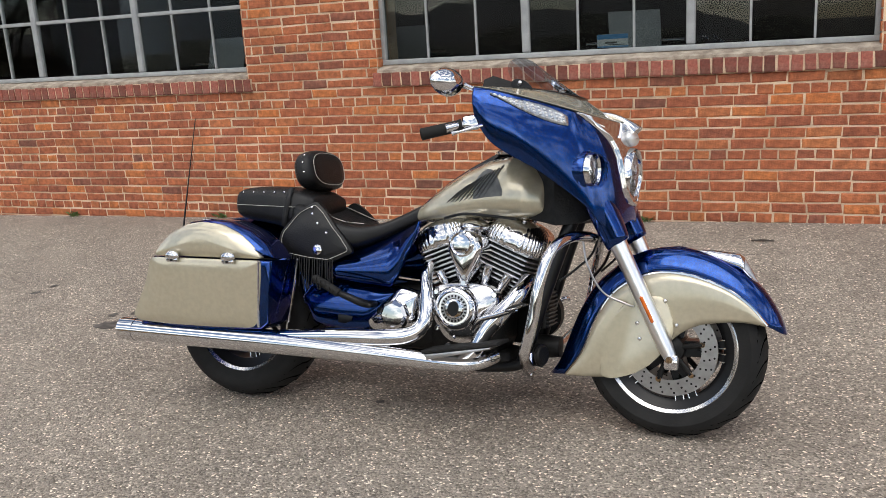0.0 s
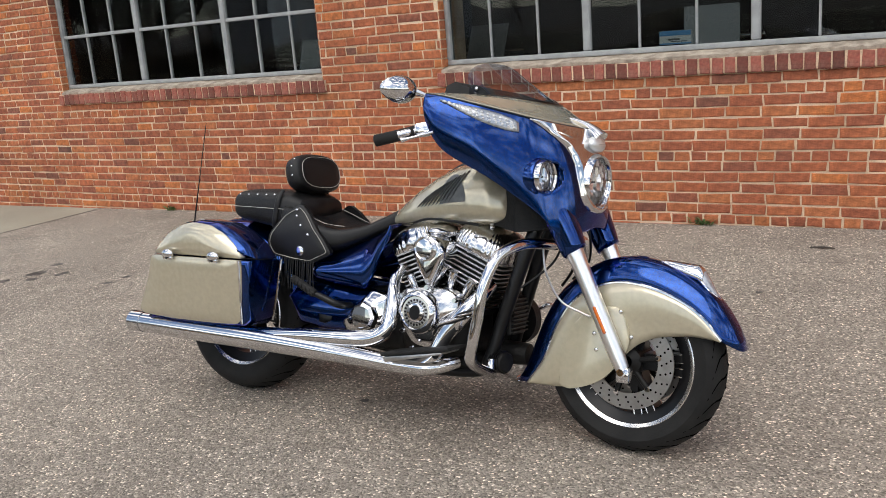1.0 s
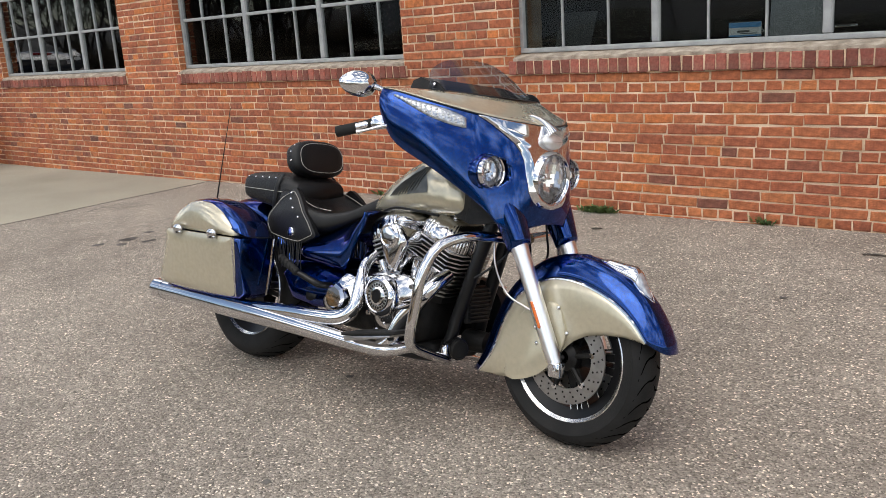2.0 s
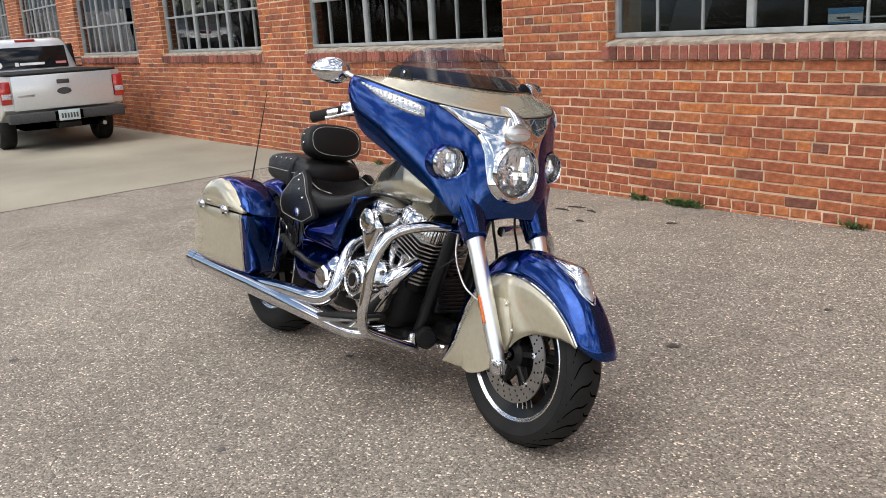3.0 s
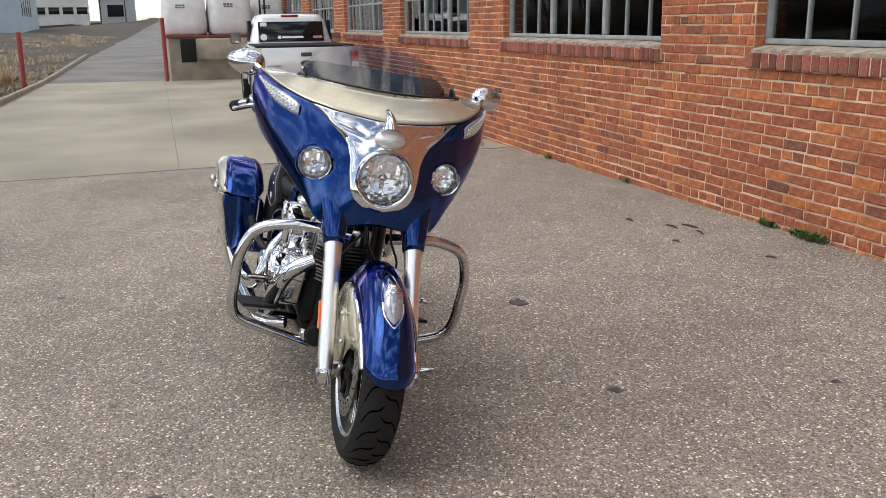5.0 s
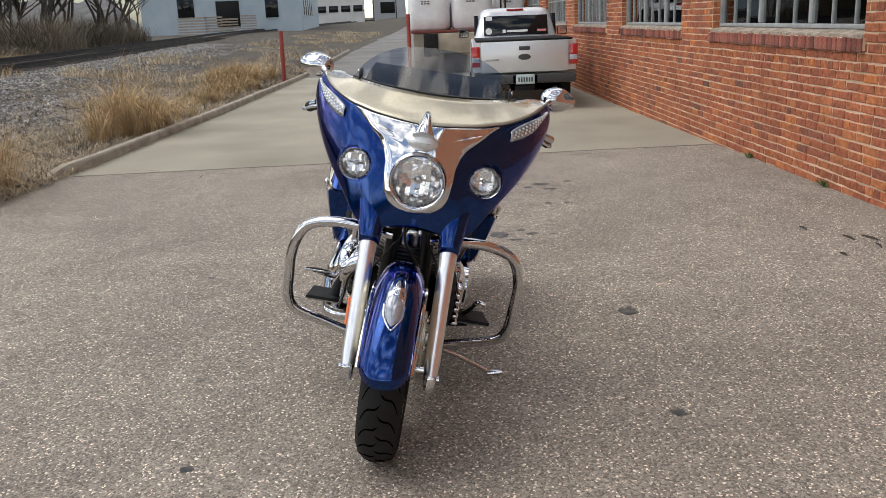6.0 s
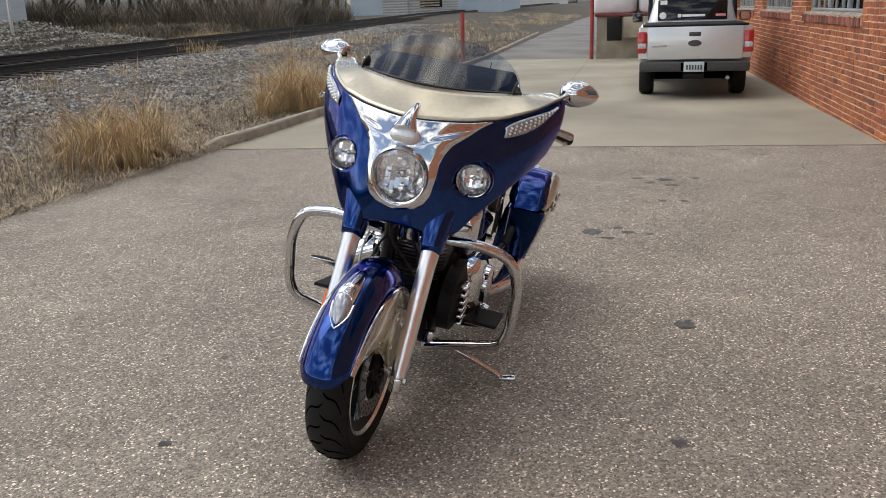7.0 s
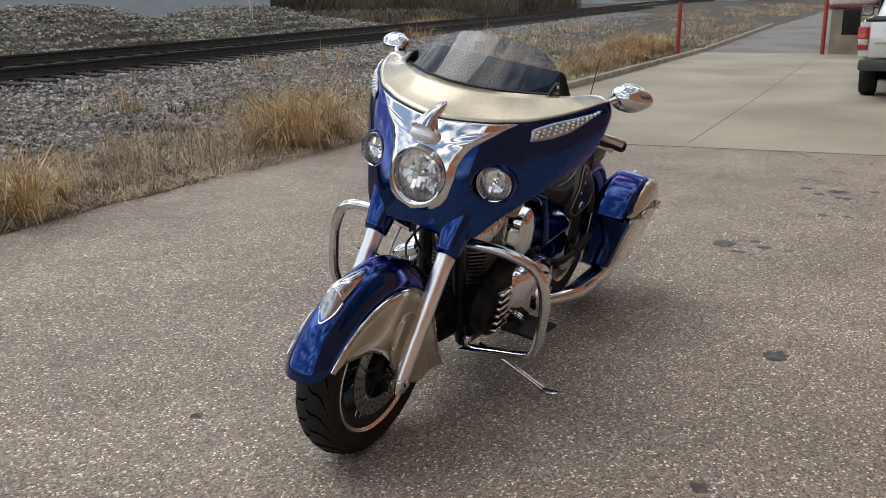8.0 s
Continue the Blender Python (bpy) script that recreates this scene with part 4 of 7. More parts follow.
# -- fork --
FT, FB = Vector((1.420, -0.127, 0.775)), Vector((1.664, -0.127, 0.262))
for side in (-1, 1):
    f = lambda t, y=0.0: Vector((FT.x + (FB.x - FT.x) * t, side * (0.127 + y), FT.z + (FB.z - FT.z) * t))
    leg = bp("fork_leg", tube([f(0.27), f(0.29), f(0.35), f(0.9), f(1.0)], [0.028, 0.029, 0.0265, 0.0245, 0.019], 1, 24), M_SLIDER, "bright satin fork slider", steer=True)
    part("fork_tube", rod(f(0.10), f(0.29), 0.0215, 20), M_CHROME, leg)
    part("axle_clamp", box(bmesh.new(), (-0.022, -0.018, -0.03), (0.022, 0.018, 0.02), Matrix.Translation(f(0.985)), bev=0.008), M_CHROME, leg)
    part("clamp_bolt", lathe([(0, -0.004), (0.011, -0.004), (0.011, 0.004), (0, 0.004)], 12, Matrix.Translation(f(0.975, 0.024))), M_CHROME, leg)
    cover = []
    for t, w, d in ((-0.04, 0.074, 0.040), (0.04, 0.068, 0.041), (0.12, 0.058, 0.041), (0.19, 0.050, 0.039), (0.25, 0.044, 0.036), (0.282, 0.041, 0.034), (0.290, 0.036, 0.029)):
        c = f(t)
        cover.append([(c.x + d * math.copysign(abs(math.cos(a)) ** 0.75, math.cos(a)), c.y + w * 0.8 * math.copysign(abs(math.sin(a)) ** 0.75, math.sin(a)), c.z + 0.02 * math.cos(a)) for a in [i * math.tau / 32 for i in range(32)]])
    bp("fork_cover", loft(cover), M_BLUE, "deep blue cover round the upper fork tube", steer=True, smooth=60)
    if side < 0:
        r = [f(0.60, 0.0225), f(0.76, 0.0215)]
        part("reflector", tube([r[0], r[0].lerp(r[1], 0.05), r[0].lerp(r[1], 0.95), r[1]], [0.004, 0.012, 0.012, 0.004], 1, 12, flat=0.45), M_AMBER, leg, "amber side reflector")

# -- handlebar fairing: three guide lines from the nose (s = 0) to the rear edge (s = 1) --
G_S = [0.0, 0.25, 0.4, 0.5, 0.7, 0.9, 1.0]
G_LOW = [(1.500, 0, 0.698), (1.488, 0.115, 0.684), (1.450, 0.178, 0.690), (1.408, 0.228, 0.752), (1.292, 0.315, 0.855), (1.165, 0.374, 0.938), (1.112, 0.390, 1.018)]
G_MID = [(1.502, 0, 0.860), (1.474, 0.128, 0.862), (1.425, 0.205, 0.885), (1.376, 0.262, 0.920), (1.265, 0.350, 0.975), (1.150, 0.396, 1.035), (1.106, 0.400, 1.072)]
G_TOP = [(1.464, 0, 1.012), (1.428, 0.140, 1.022), (1.388, 0.212, 1.034), (1.356, 0.258, 1.044), (1.264, 0.328, 1.072), (1.162, 0.372, 1.100), (1.105, 0.386, 1.110)]
G_CRM = [(1.400, 0, 1.052), (1.375, 0.125, 1.058), (1.342, 0.191, 1.067), (1.312, 0.237, 1.075), (1.235, 0.304, 1.093), (1.144, 0.346, 1.111), (1.092, 0.367, 1.116)]
G_INN = [(1.337, 0, 1.098), (1.322, 0.110, 1.100), (1.296, 0.170, 1.104), (1.268, 0.215, 1.108), (1.205, 0.280, 1.113), (1.125, 0.318, 1.118), (1.080, 0.345, 1.118)]


def guide(g, s):
    """A point on a guide line, smooth across the middle."""
    k, s = (1 if s >= 0 else -1), abs(s)
    ex = [(-b, Vector((a[0], -a[1], a[2]))) for a, b in zip(g[:0:-1], G_S[:0:-1])] + [(b, Vector(a)) for a, b in zip(g, G_S)]
    for i in range(len(ex) - 1):
        if ex[i][0] <= s <= ex[i + 1][0]:
            t = (s - ex[i][0]) / (ex[i + 1][0] - ex[i][0])
            a, b, c, d = ex[max(i - 1, 0)][1], ex[i][1], ex[i + 1][1], ex[min(i + 2, len(ex) - 1)][1]
            p = 0.5 * (2 * b + (c - a) * t + (2 * a - 5 * b + 4 * c - d) * t * t + (3 * b - a - 3 * c + d) * t ** 3)
            return Vector((p.x, p.y * k, p.z))
    p = ex[-1][1]
    return Vector((p.x, p.y * k, p.z))


def shell(s, v, lift=0.0):
    """A point on the blue shell; v runs from the lower rim to the upper one."""
    def at(s, v):
        a, b, c = guide(G_LOW, s), guide(G_MID, s), guide(G_TOP, s)
        return a * (2 * (v - 0.5) * (v - 1)) + b * (-4 * v * (v - 1)) + c * (2 * v * (v - 0.5))
    p = at(s, v)
    if lift:
        e = 0.01
        u = at(min(1, s + e), v) - at(max(-1, s - e), v)
        w = at(s, min(1, v + e)) - at(s, max(0, v - e))
        n = u.cross(w).normalized()
        if n.x * 0.6 + n.y * (1 if s > 0 else -1) < 0:
            n = -n
        p = p + n * lift
    return p


def patch(rows, closed=False):
    return loft(rows, closed=closed, caps=False)


SS = [-1 + i / 24 for i in range(49)]
SF = [-1 + i / 64 for i in range(129)]


def cut_round(bm, spots):
    """Opens round holes, seen from ahead, where the lamps sit."""
    gone = [f for f in bm.faces for y, z, r in spots if f.calc_center_median().x > 1.2 and math.hypot(f.calc_center_median().y - y, f.calc_center_median().z - z) < r]
    bmesh.ops.delete(bm, geom=list(set(gone)), context="FACES")
    return bm


LAMP_HOLES = [(0, 0.845, 0.084), (-0.206, 0.862, 0.049), (0.206, 0.862, 0.049)]
fairing = bp("fairing", cut_round(patch([[shell(s, v / 48) for v in range(49)] for s in SF]), LAMP_HOLES), M_BLUE, "deep blue batwing-style fork fairing", steer=True, smooth=80)
thick(fairing, 0.006, 0)


def top_panel():
    rows = []
    for s in SS:
        a, b, c = guide(G_TOP, s) + Vector((0, 0, 0.003)), guide(G_CRM, s), guide(G_INN, s)
        rows.append([a * (2 * (v - 0.5) * (v - 1)) + b * (-4 * v * (v - 1)) + c * (2 * v * (v - 0.5)) for v in [k / 7 for k in range(8)]])
    return patch(rows)


thick(part("top_panel", top_panel(), M_CREAM, fairing, "pearl cream panel below the windscreen"), 0.005, 0)
part("edge_trim", tube([guide(G_TOP, s) + Vector((0.002, 0, 0.002)) for s in SS], 0.003, 1, 6), M_BLACK, fairing)
# dash behind the screen, and the hollow's back
part("dash", loft([[(1.07, -0.29, 1.02), (1.07, -0.22, 1.155), (1.07, 0.22, 1.155), (1.07, 0.29, 1.02)], [(1.11, -0.27, 1.01), (1.10, -0.215, 1.166), (1.10, 0.215, 1.166), (1.11, 0.27, 1.01)], [(1.20, -0.25, 1.0), (1.19, -0.225, 1.135), (1.19, 0.225, 1.135), (1.20, 0.25, 1.0)], [(1.29, -0.16, 0.95), (1.29, -0.15, 1.092), (1.29, 0.15, 1.092), (1.29, 0.16, 0.95)]]), M_ROUGHBLACK, fairing, "black instrument panel")
# windscreen
def screen_base(q):
    return Vector((1.335 - 0.122 * q * q, 0.270 * q, 1.101 + 0.013 * q * q))


def screen(v0, v1, lift=0.0):
    rows = []
    for i in range(33):
        q = -1 + i / 16
        h = 0.140 * max(0.0, 1 - abs(q) ** 2.5) ** 0.62
        base = screen_base(q)
        row = []
        for k in range(9):
            v = v0 + (v1 - v0) * k / 8
            row.append(base + Vector((-1.45 * h * v + 0.12 * h * v * v, -0.10 * q * h * v, h * v)) + Vector((lift, 0, 0)))
        rows.append(row)
    return patch(rows)


ws = part("windscreen", screen(0, 1), M_SCREEN, fairing, "low smoked windscreen")
ws.visible_shadow = False
part("screen_rim", tube([screen_base(-1 + i / 16) for i in range(33)], 0.006, 1, 6), M_BLACK, fairing)
for s in (-1, 1):
    part("screen_bracket", slab(outline([(1.215, 1.110), (1.180, 1.114), (1.176, 1.136), (1.192, 1.147), (1.222, 1.138), (1.246, 1.112)], 4), s * 0.246, s * 0.252, 0.002), M_BLACK, fairing)
    part("screen_bolt", ellipsoid((1.206, s * 0.256, 1.134), (0.007, 0.005, 0.007), u=10, v=6), M_CHROME, fairing)
# chrome mask round the headlamp
def mask_half(v):
    return lerp_table([(0.14, 0.03), (0.18, 0.12), (0.24, 0.168), (0.32, 0.196), (0.48, 0.206), (0.60, 0.205), (0.70, 0.222), (0.78, 0.256), (0.85, 0.305), (0.91, 0.36), (0.955, 0.415), (0.985, 0.445), (1.0, 0.43)], v)


def mask_lift(s, v):
    """The mask swells in the middle, steps down towards its rim and has a raised fold along each wing."""
    e = min(1.0, (mask_half(v) - abs(s)) / 0.05)
    fold = math.exp(-((v - 0.80 - 0.35 * (abs(s) - 0.15)) / 0.035) ** 2) * min(1, max(0, (abs(s) - 0.10) / 0.08))
    return 0.003 + 0.009 * max(0.0, e) ** 0.6 + 0.002 * fold


mask = part("chrome_mask", cut_round(patch([[shell(u, v, mask_lift(u, v)) for u in [-mask_half(v) + 2 * mask_half(v) * k / 64 for k in range(65)]] for v in [0.14 + 0.85 * i / 80 for i in range(81)]]), LAMP_HOLES[:1]), M_CHROME, fairing, "chrome headlamp mask with swept wings", smooth=80)
thick(mask, 0.008, -1)
for s in (-1, 1):
    for v0, s0, s1 in ((0.86, 0.14, 0.33), (0.80, 0.15, 0.29)):
        part("mask_ridge", tube([shell(s * (s0 + (s1 - s0) * k / 6), v0 + 0.06 * k / 6, 0.010) for k in range(7)], [0.001, 0.003, 0.0035, 0.0035, 0.0035, 0.003, 0.001], 1, 6), M_CHROME, mask)
HL = Matrix.Translation((1.490, 0, 0.845)) @ Matrix.Rotation(radians(-90), 4, "Z") @ Matrix.Rotation(radians(-4), 4, "X")


def bowl(r, mx):
    """Reflector of upright strips, each cut into small tilted mirrors, with a flat back."""
    bm = bmesh.new()
    rnd = random.Random(5)
    n = 11
    depth = lambda x, z: r * (-0.30 + 0.30 * min(1.0, (x * x + z * z) / 0.92))
    for i in range(n):
        x0, x1 = -0.96 + 1.92 * i / n, -0.96 + 1.92 * (i + 1) / n
        m = 5 + (i % 2)
        for k in range(m):
            z0, z1 = -0.96 + 1.92 * k / m, -0.96 + 1.92 * (k + 1) / m
            cor = [(x0, z0), (x1, z0), (x1, z1), (x0, z1)]
            cor = [(x * min(1, 0.96 / max(1e-6, math.hypot(x, z))), z * min(1, 0.96 / max(1e-6, math.hypot(x, z)))) for x, z in cor]
            if len({(round(x, 4), round(z, 4)) for x, z in cor}) < 4:
                continue
            tx, tz = rnd.uniform(-0.18, 0.18), rnd.uniform(-0.42, -0.02)
            mxx, mzz = (x0 + x1) / 2, (z0 + z1) / 2
            bm.faces.new([bm.verts.new(mx @ Vector((x * r, depth(x, z) + r * (tx * (x - mxx) + tz * (z - mzz)), z * r))) for x, z in cor])
    back = lathe([(0.0, -0.56 * r), (r * 0.99, -0.56 * r), (r * 0.99, -0.01)], 40, mx)
    return join(bm, back)


def headlamp(mx, r, name, label, parent):
    """Bezel, fluted bowl, bulb shield and a domed lens; the lamp looks along its own +y."""
    ring = part(name, lathe([(r * 0.93, -0.015), (r * 1.05, -0.03), (r * 1.11, -0.005), (r * 1.08, 0.016), (r * 1.02, 0.026), (r * 0.96, 0.024), (r * 0.92, 0.010)], 64, mx, closed=True), M_CHROME, parent, label, smooth=60)
    part("bowl", bowl(r, mx), M_REFLECT, ring, "silver reflector of upright facets", smooth=False)
    part("bulb_shield", lathe([(0.0, -0.10 * r), (r * 0.10, -0.13 * r), (r * 0.155, -0.20 * r), (r * 0.16, -0.30 * r)], 24, mx), M_CHROME, ring)
    for k in (-1, 1):
        part("shield_arm", box(bmesh.new(), (k * r * 0.15, -0.22 * r, -0.003), (k * r * 0.62, -0.19 * r, 0.003), mx), M_CHROME, ring)
    ln = part("lens", lathe([(r * 0.94, 0.010), (r * 0.8, 0.018), (r * 0.5, 0.025), (0.0, 0.028)], 48, mx), M_LENS, ring, "clear domed lens")
    ln.visible_shadow = False
    return ring


headlamp(HL, 0.083, "headlamp", "large round headlamp in a chrome bezel", fairing)
for s in (-1, 1):
    FX = Matrix.Translation((1.414, s * 0.206, 0.860)) @ Matrix.Rotation(radians(-90 + s * 6), 4, "Z")
    part("lamp_pod", lathe([(0.054, -0.09), (0.062, -0.03), (0.0615, -0.004), (0.058, 0.004), (0.054, 0.002), (0.050, -0.02)], 44, FX), M_BLUE, fairing, "deep blue round lamp pod")
    sleeve = [[], []]
    for k in range(49):
        a = k * math.tau / 48
        y, z = 0.206 + 0.0545 * math.cos(a), 0.860 + 0.0545 * math.sin(a)
        sleeve[0].append((1.388, s * y, z))
        sleeve[1].append((max(1.392, 1.427 - 0.75 * (y - 0.205)), s * y, z))
    part("lamp_recess", patch(sleeve), M_BLUE, fairing)
    headlamp(FX @ Matrix.Translation((0, -0.004, 0)), 0.049, "fog_lamp", "round auxiliary lamp in a chrome ring", fairing)
    rows = []
    for i in range(15):
        t = i / 14
        sc = 0.50 + 0.40 * t
        w = 0.115 * (math.sin(math.pi * min(1, 0.12 + t * 0.95)) ** 0.7) * (1 - 0.55 * t) + 0.01
        c = 0.835 + 0.045 * t
        rows.append([shell(s * sc, c + w * (-1 + k / 3), 0.006 + 0.004 * (1 - (k / 3 - 1) ** 2)) for k in range(7)])
    strip = part("turn_signal", patch(rows), M_SIGNAL, fairing, "clear LED turn signal strip")
    thick(strip, 0.004, -1)
    for i in range(13):
        t = (i + 0.5) / 13
        sc = 0.515 + 0.365 * t
        w = 0.115 * (math.sin(math.pi * min(1, 0.12 + t * 0.95)) ** 0.7) * (1 - 0.55 * t) + 0.01
        rows_n = 3 if w > 0.07 else 2
        for k in range(rows_n):
            c = 0.835 + 0.045 * t + w * 0.62 * (2 * (k + 0.5) / rows_n - 1)
            q = shell(s * (sc + 0.006 * k), c, 0.0082)
            part("led", ellipsoid(q, (0.0052, 0.0052, 0.0040), u=8, v=5), M_BADGE, strip)
# nose ornament
part("nose_badge", ellipsoid((1.500, 0, 0.966), (0.020, 0.048, 0.027), pose(0, 0, 0, 0, -18, 0)), M_BADGE, fairing, "oval chrome badge with unreadable raised script")
part("badge_script", box(bmesh.new(), (1.5185, -0.026, 0.9635), (1.5205, 0.026, 0.9655), bev=0.0006), M_SATIN, fairing)
part("nose_fin", tube([(1.512, 0, 0.982), (1.492, 0, 1.004), (1.462, 0, 1.026), (1.432, 0, 1.040), (1.406, 0, 1.047), (1.396, 0, 1.049)], [0.036, 0.025, 0.017, 0.0125, 0.009, 0.002], 4, 24, flat=0.75), M_CHROME, fairing, "chrome crest above the badge", smooth=60)

# -- steering head cover, handlebar, mirrors --
bp("neck_cover", loft([[(x0, -w, z0), (x1, -w * 0.9, z1), (x1, w * 0.9, z1), (x0, w, z0)] for x0, z0, x1, z1, w in ((1.18, 0.70, 1.16, 0.93, 0.10), (1.28, 0.68, 1.26, 0.97, 0.14), (1.36, 0.69, 1.34, 0.95, 0.11), (1.40, 0.71, 1.38, 0.86, 0.08))]), M_ROUGHBLACK, "black cover round the steering head", smooth=20)
bp("handlebar", tube([(1.03, -0.43, 0.985), (1.08, -0.39, 1.0), (1.18, -0.30, 1.02), (1.22, -0.12, 0.97), (1.22, 0.12, 0.97), (1.18, 0.30, 1.02), (1.08, 0.39, 1.0), (1.03, 0.43, 0.985)], 0.013, 6, 12), M_CHROME, "chrome handlebar", steer=True)
for s in (-1, 1):
    o = Vector((0.03, -0.03, 0)) if s > 0 else Vector()
    a, b = Vector((0.955, s * 0.452, 0.968)) + o, Vector((1.070, s * 0.395, 0.997)) + o
    g = bp("grip", tube([a, a.lerp(b, 0.03), a.lerp(b, 0.12), a.lerp(b, 0.9), b], [0.012, 0.019, 0.0185, 0.018, 0.020], 1, 18), M_RUBBER, "black rubber grip", steer=True)
    sw = bp("switch_housing", box(bmesh.new(), (-0.028, -0.020, -0.022), (0.028, 0.020, 0.024), Matrix.Translation(Vector((1.095, s * 0.383, 1.003)) + o) @ pose(0, 0, 0, 0, -8, -s * 28), bev=0.012), M_CHROME, "chrome switch housing", steer=True)
    part("reservoir", lathe([(0, -0.02), (0.026, -0.02), (0.026, 0.02), (0.022, 0.026), (0, 0.026)], 20, Matrix.Translation((1.130, s * 0.362, 1.035)) @ Matrix.Rotation(radians(90), 4, "X")), M_CHROME, sw)
    bp("lever", tube([Vector(q) + o for q in ((1.14, s * 0.385, 0.996), (1.118, s * 0.415, 0.986), (1.082, s * 0.440, 0.974), (1.060, s * 0.452, 0.968))], [0.006, 0.006, 0.0045, 0.008], 4, 10), M_CHROME, "chrome hand lever with a ball end", steer=True)
    ax = Vector((-0.30, s * 0.954, 0.02)).normalized()
    fw, mc, rings = Vector((ax.y * s, -ax.x * s, 0)).normalized(), Vector((1.030, s * 0.424, 1.126)), []
    for t, h in ((-0.058, 0.010), (-0.054, 0.022), (-0.042, 0.034), (-0.022, 0.042), (0.000, 0.044), (0.024, 0.040), (0.046, 0.030), (0.062, 0.018), (0.070, 0.006)):
        rings.append([mc + ax * t + fw * (math.cos(k * math.tau / 28) * (h * 0.95 if math.cos(k * math.tau / 28) > 0 else 0.016 * min(1, h / 0.03))) + Vector((0, 0, h * math.sin(k * math.tau / 28))) for k in range(28)])
    mir = bp("mirror", loft(rings), M_CHROME, "teardrop chrome mirror", steer=True, smooth=70)
    part("stalk", tube([(1.075, s * 0.395, 1.118), (1.105, s * 0.375, 1.105), (1.14, s * 0.35, 1.09)], [0.011, 0.007, 0.007], 4, 10), M_CHROME, mir)

# -- fuel tank --
T_SEC = [(0.712, 0.028, 0.705, 0.684), (0.75, 0.058, 0.738, 0.684), (0.80, 0.090, 0.776, 0.686), (0.87, 0.120, 0.824, 0.688), (0.95, 0.142, 0.872, 0.690), (1.03, 0.158, 0.905, 0.692), (1.11, 0.166, 0.920, 0.694), (1.18, 0.160, 0.910, 0.695), (1.23, 0.132, 0.875, 0.700), (1.258, 0.085, 0.820, 0.715), (1.266, 0.040, 0.780, 0.735)]


def tank_point(x, a):
    w, t, b = [lerp_table([(q[0], q[i]) for q in T_SEC], x) for i in (1, 2, 3)]
    c, s = math.cos(a), math.sin(a)
    zc = b + (t - b) * 0.36
    return Vector((x, w * math.copysign(abs(c) ** 0.80, c), zc + ((t - zc) if s > 0 else (zc - b)) * math.copysign(abs(s) ** (0.95 if s > 0 else 0.7), s)))


def tank():
    xs = [p.x for p in smooth_line([(q[0], 0, 0) for q in T_SEC], 4)]
    bm = loft([[tank_point(x, k * math.tau / 48) for k in range(48)] for x in xs])
    for f in bm.faces:
        c = f.calc_center_median()
        if c.z > 0.75 and abs(c.y) < 0.074 + 0.03 * (c.x - 0.8):
            f.material_index = 1
    return bm


tk = bp("fuel_tank", tank(), [M_CREAM, M_BLUE], "pearl cream fuel tank with a dark blue top band", smooth=60)
part("filler_cap", lathe([(0, 0.0), (0.036, 0.0), (0.038, 0.010), (0.030, 0.016), (0, 0.017)], 28, Matrix.Translation((1.08, -0.03, 0.918)) @ Matrix.Rotation(radians(90), 4, "X")), M_CHROME, tk)
for side in (-1, 1):
    # plain feather fan on the flank
    def flank(x, z):
        lo, hi = (math.pi, math.pi / 2) if side < 0 else (0, math.pi / 2)
        for _ in range(24):
            mid = (lo + hi) / 2
            if tank_point(x, mid).z < z:
                lo = mid
            else:
                hi = mid
        p = tank_point(x, (lo + hi) / 2)
        return p + Vector((0, side * 0.0018, 0.0010))
    for k in range(9):
        x1, z1 = 0.985 + 0.014 * k, 0.815 + 0.008 * k
        x0, z0 = 0.895 + 0.017 * k, 0.752 + 0.001 * k
        pts = [flank(x1 + (x0 - x1) * t, z1 + (z0 - z1) * t) for t in (0, 0.25, 0.5, 0.75, 1.0)]
        part("decal_feather", tube(pts, [0.003, 0.0058, 0.0062, 0.0052, 0.001], 2, 8, flat=0.25), M_DECAL, tk)
    rows = [[flank(1.0 + 0.105 * i / 8, 0.762 + (0.104 * math.sin(math.pi * (0.16 + 0.76 * i / 8)) ** 0.8) * j / 5) for j in range(6)] for i in range(9)]
    part("decal_crest", patch(rows), M_DECAL, tk, "dark grey plain crest decal")
bp("tank_console", loft([[(x, -w, z - 0.01), (x, -w * 0.6, z + 0.006), (x, w * 0.6, z + 0.006), (x, w, z - 0.01)] for x, w, z in ((0.80, 0.02, 0.777), (0.87, 0.03, 0.826), (0.95, 0.035, 0.873), (1.05, 0.045, 0.922), (1.15, 0.045, 0.926), (1.22, 0.03, 0.89))]), M_BLACK, parent=tk)

# -- seats --
def cushion(secs, n=32, pow_=0.7):
    """Lofted seat: (x, half width, top, bottom) with padded edges."""
    xs = smooth_line([(s[0], 0, 0) for s in secs], 5)
    ws = smooth_line([(s[1], 0, 0) for s in secs], 5)
    ts = smooth_line([(s[2], 0, 0) for s in secs], 5)
    bs = smooth_line([(s[3], 0, 0) for s in secs], 5)
    rings = []
    for x, w, t, b in zip(xs, ws, ts, bs):
        c = (t.x + b.x) / 2
        rings.append([(x.x, w.x * math.copysign(abs(math.cos(a)) ** 0.55, math.cos(a)), c + (t.x - c) * math.copysign(abs(math.sin(a)) ** pow_, math.sin(a))) for a in [i * math.tau / n for i in range(n)]])
    return loft(rings)


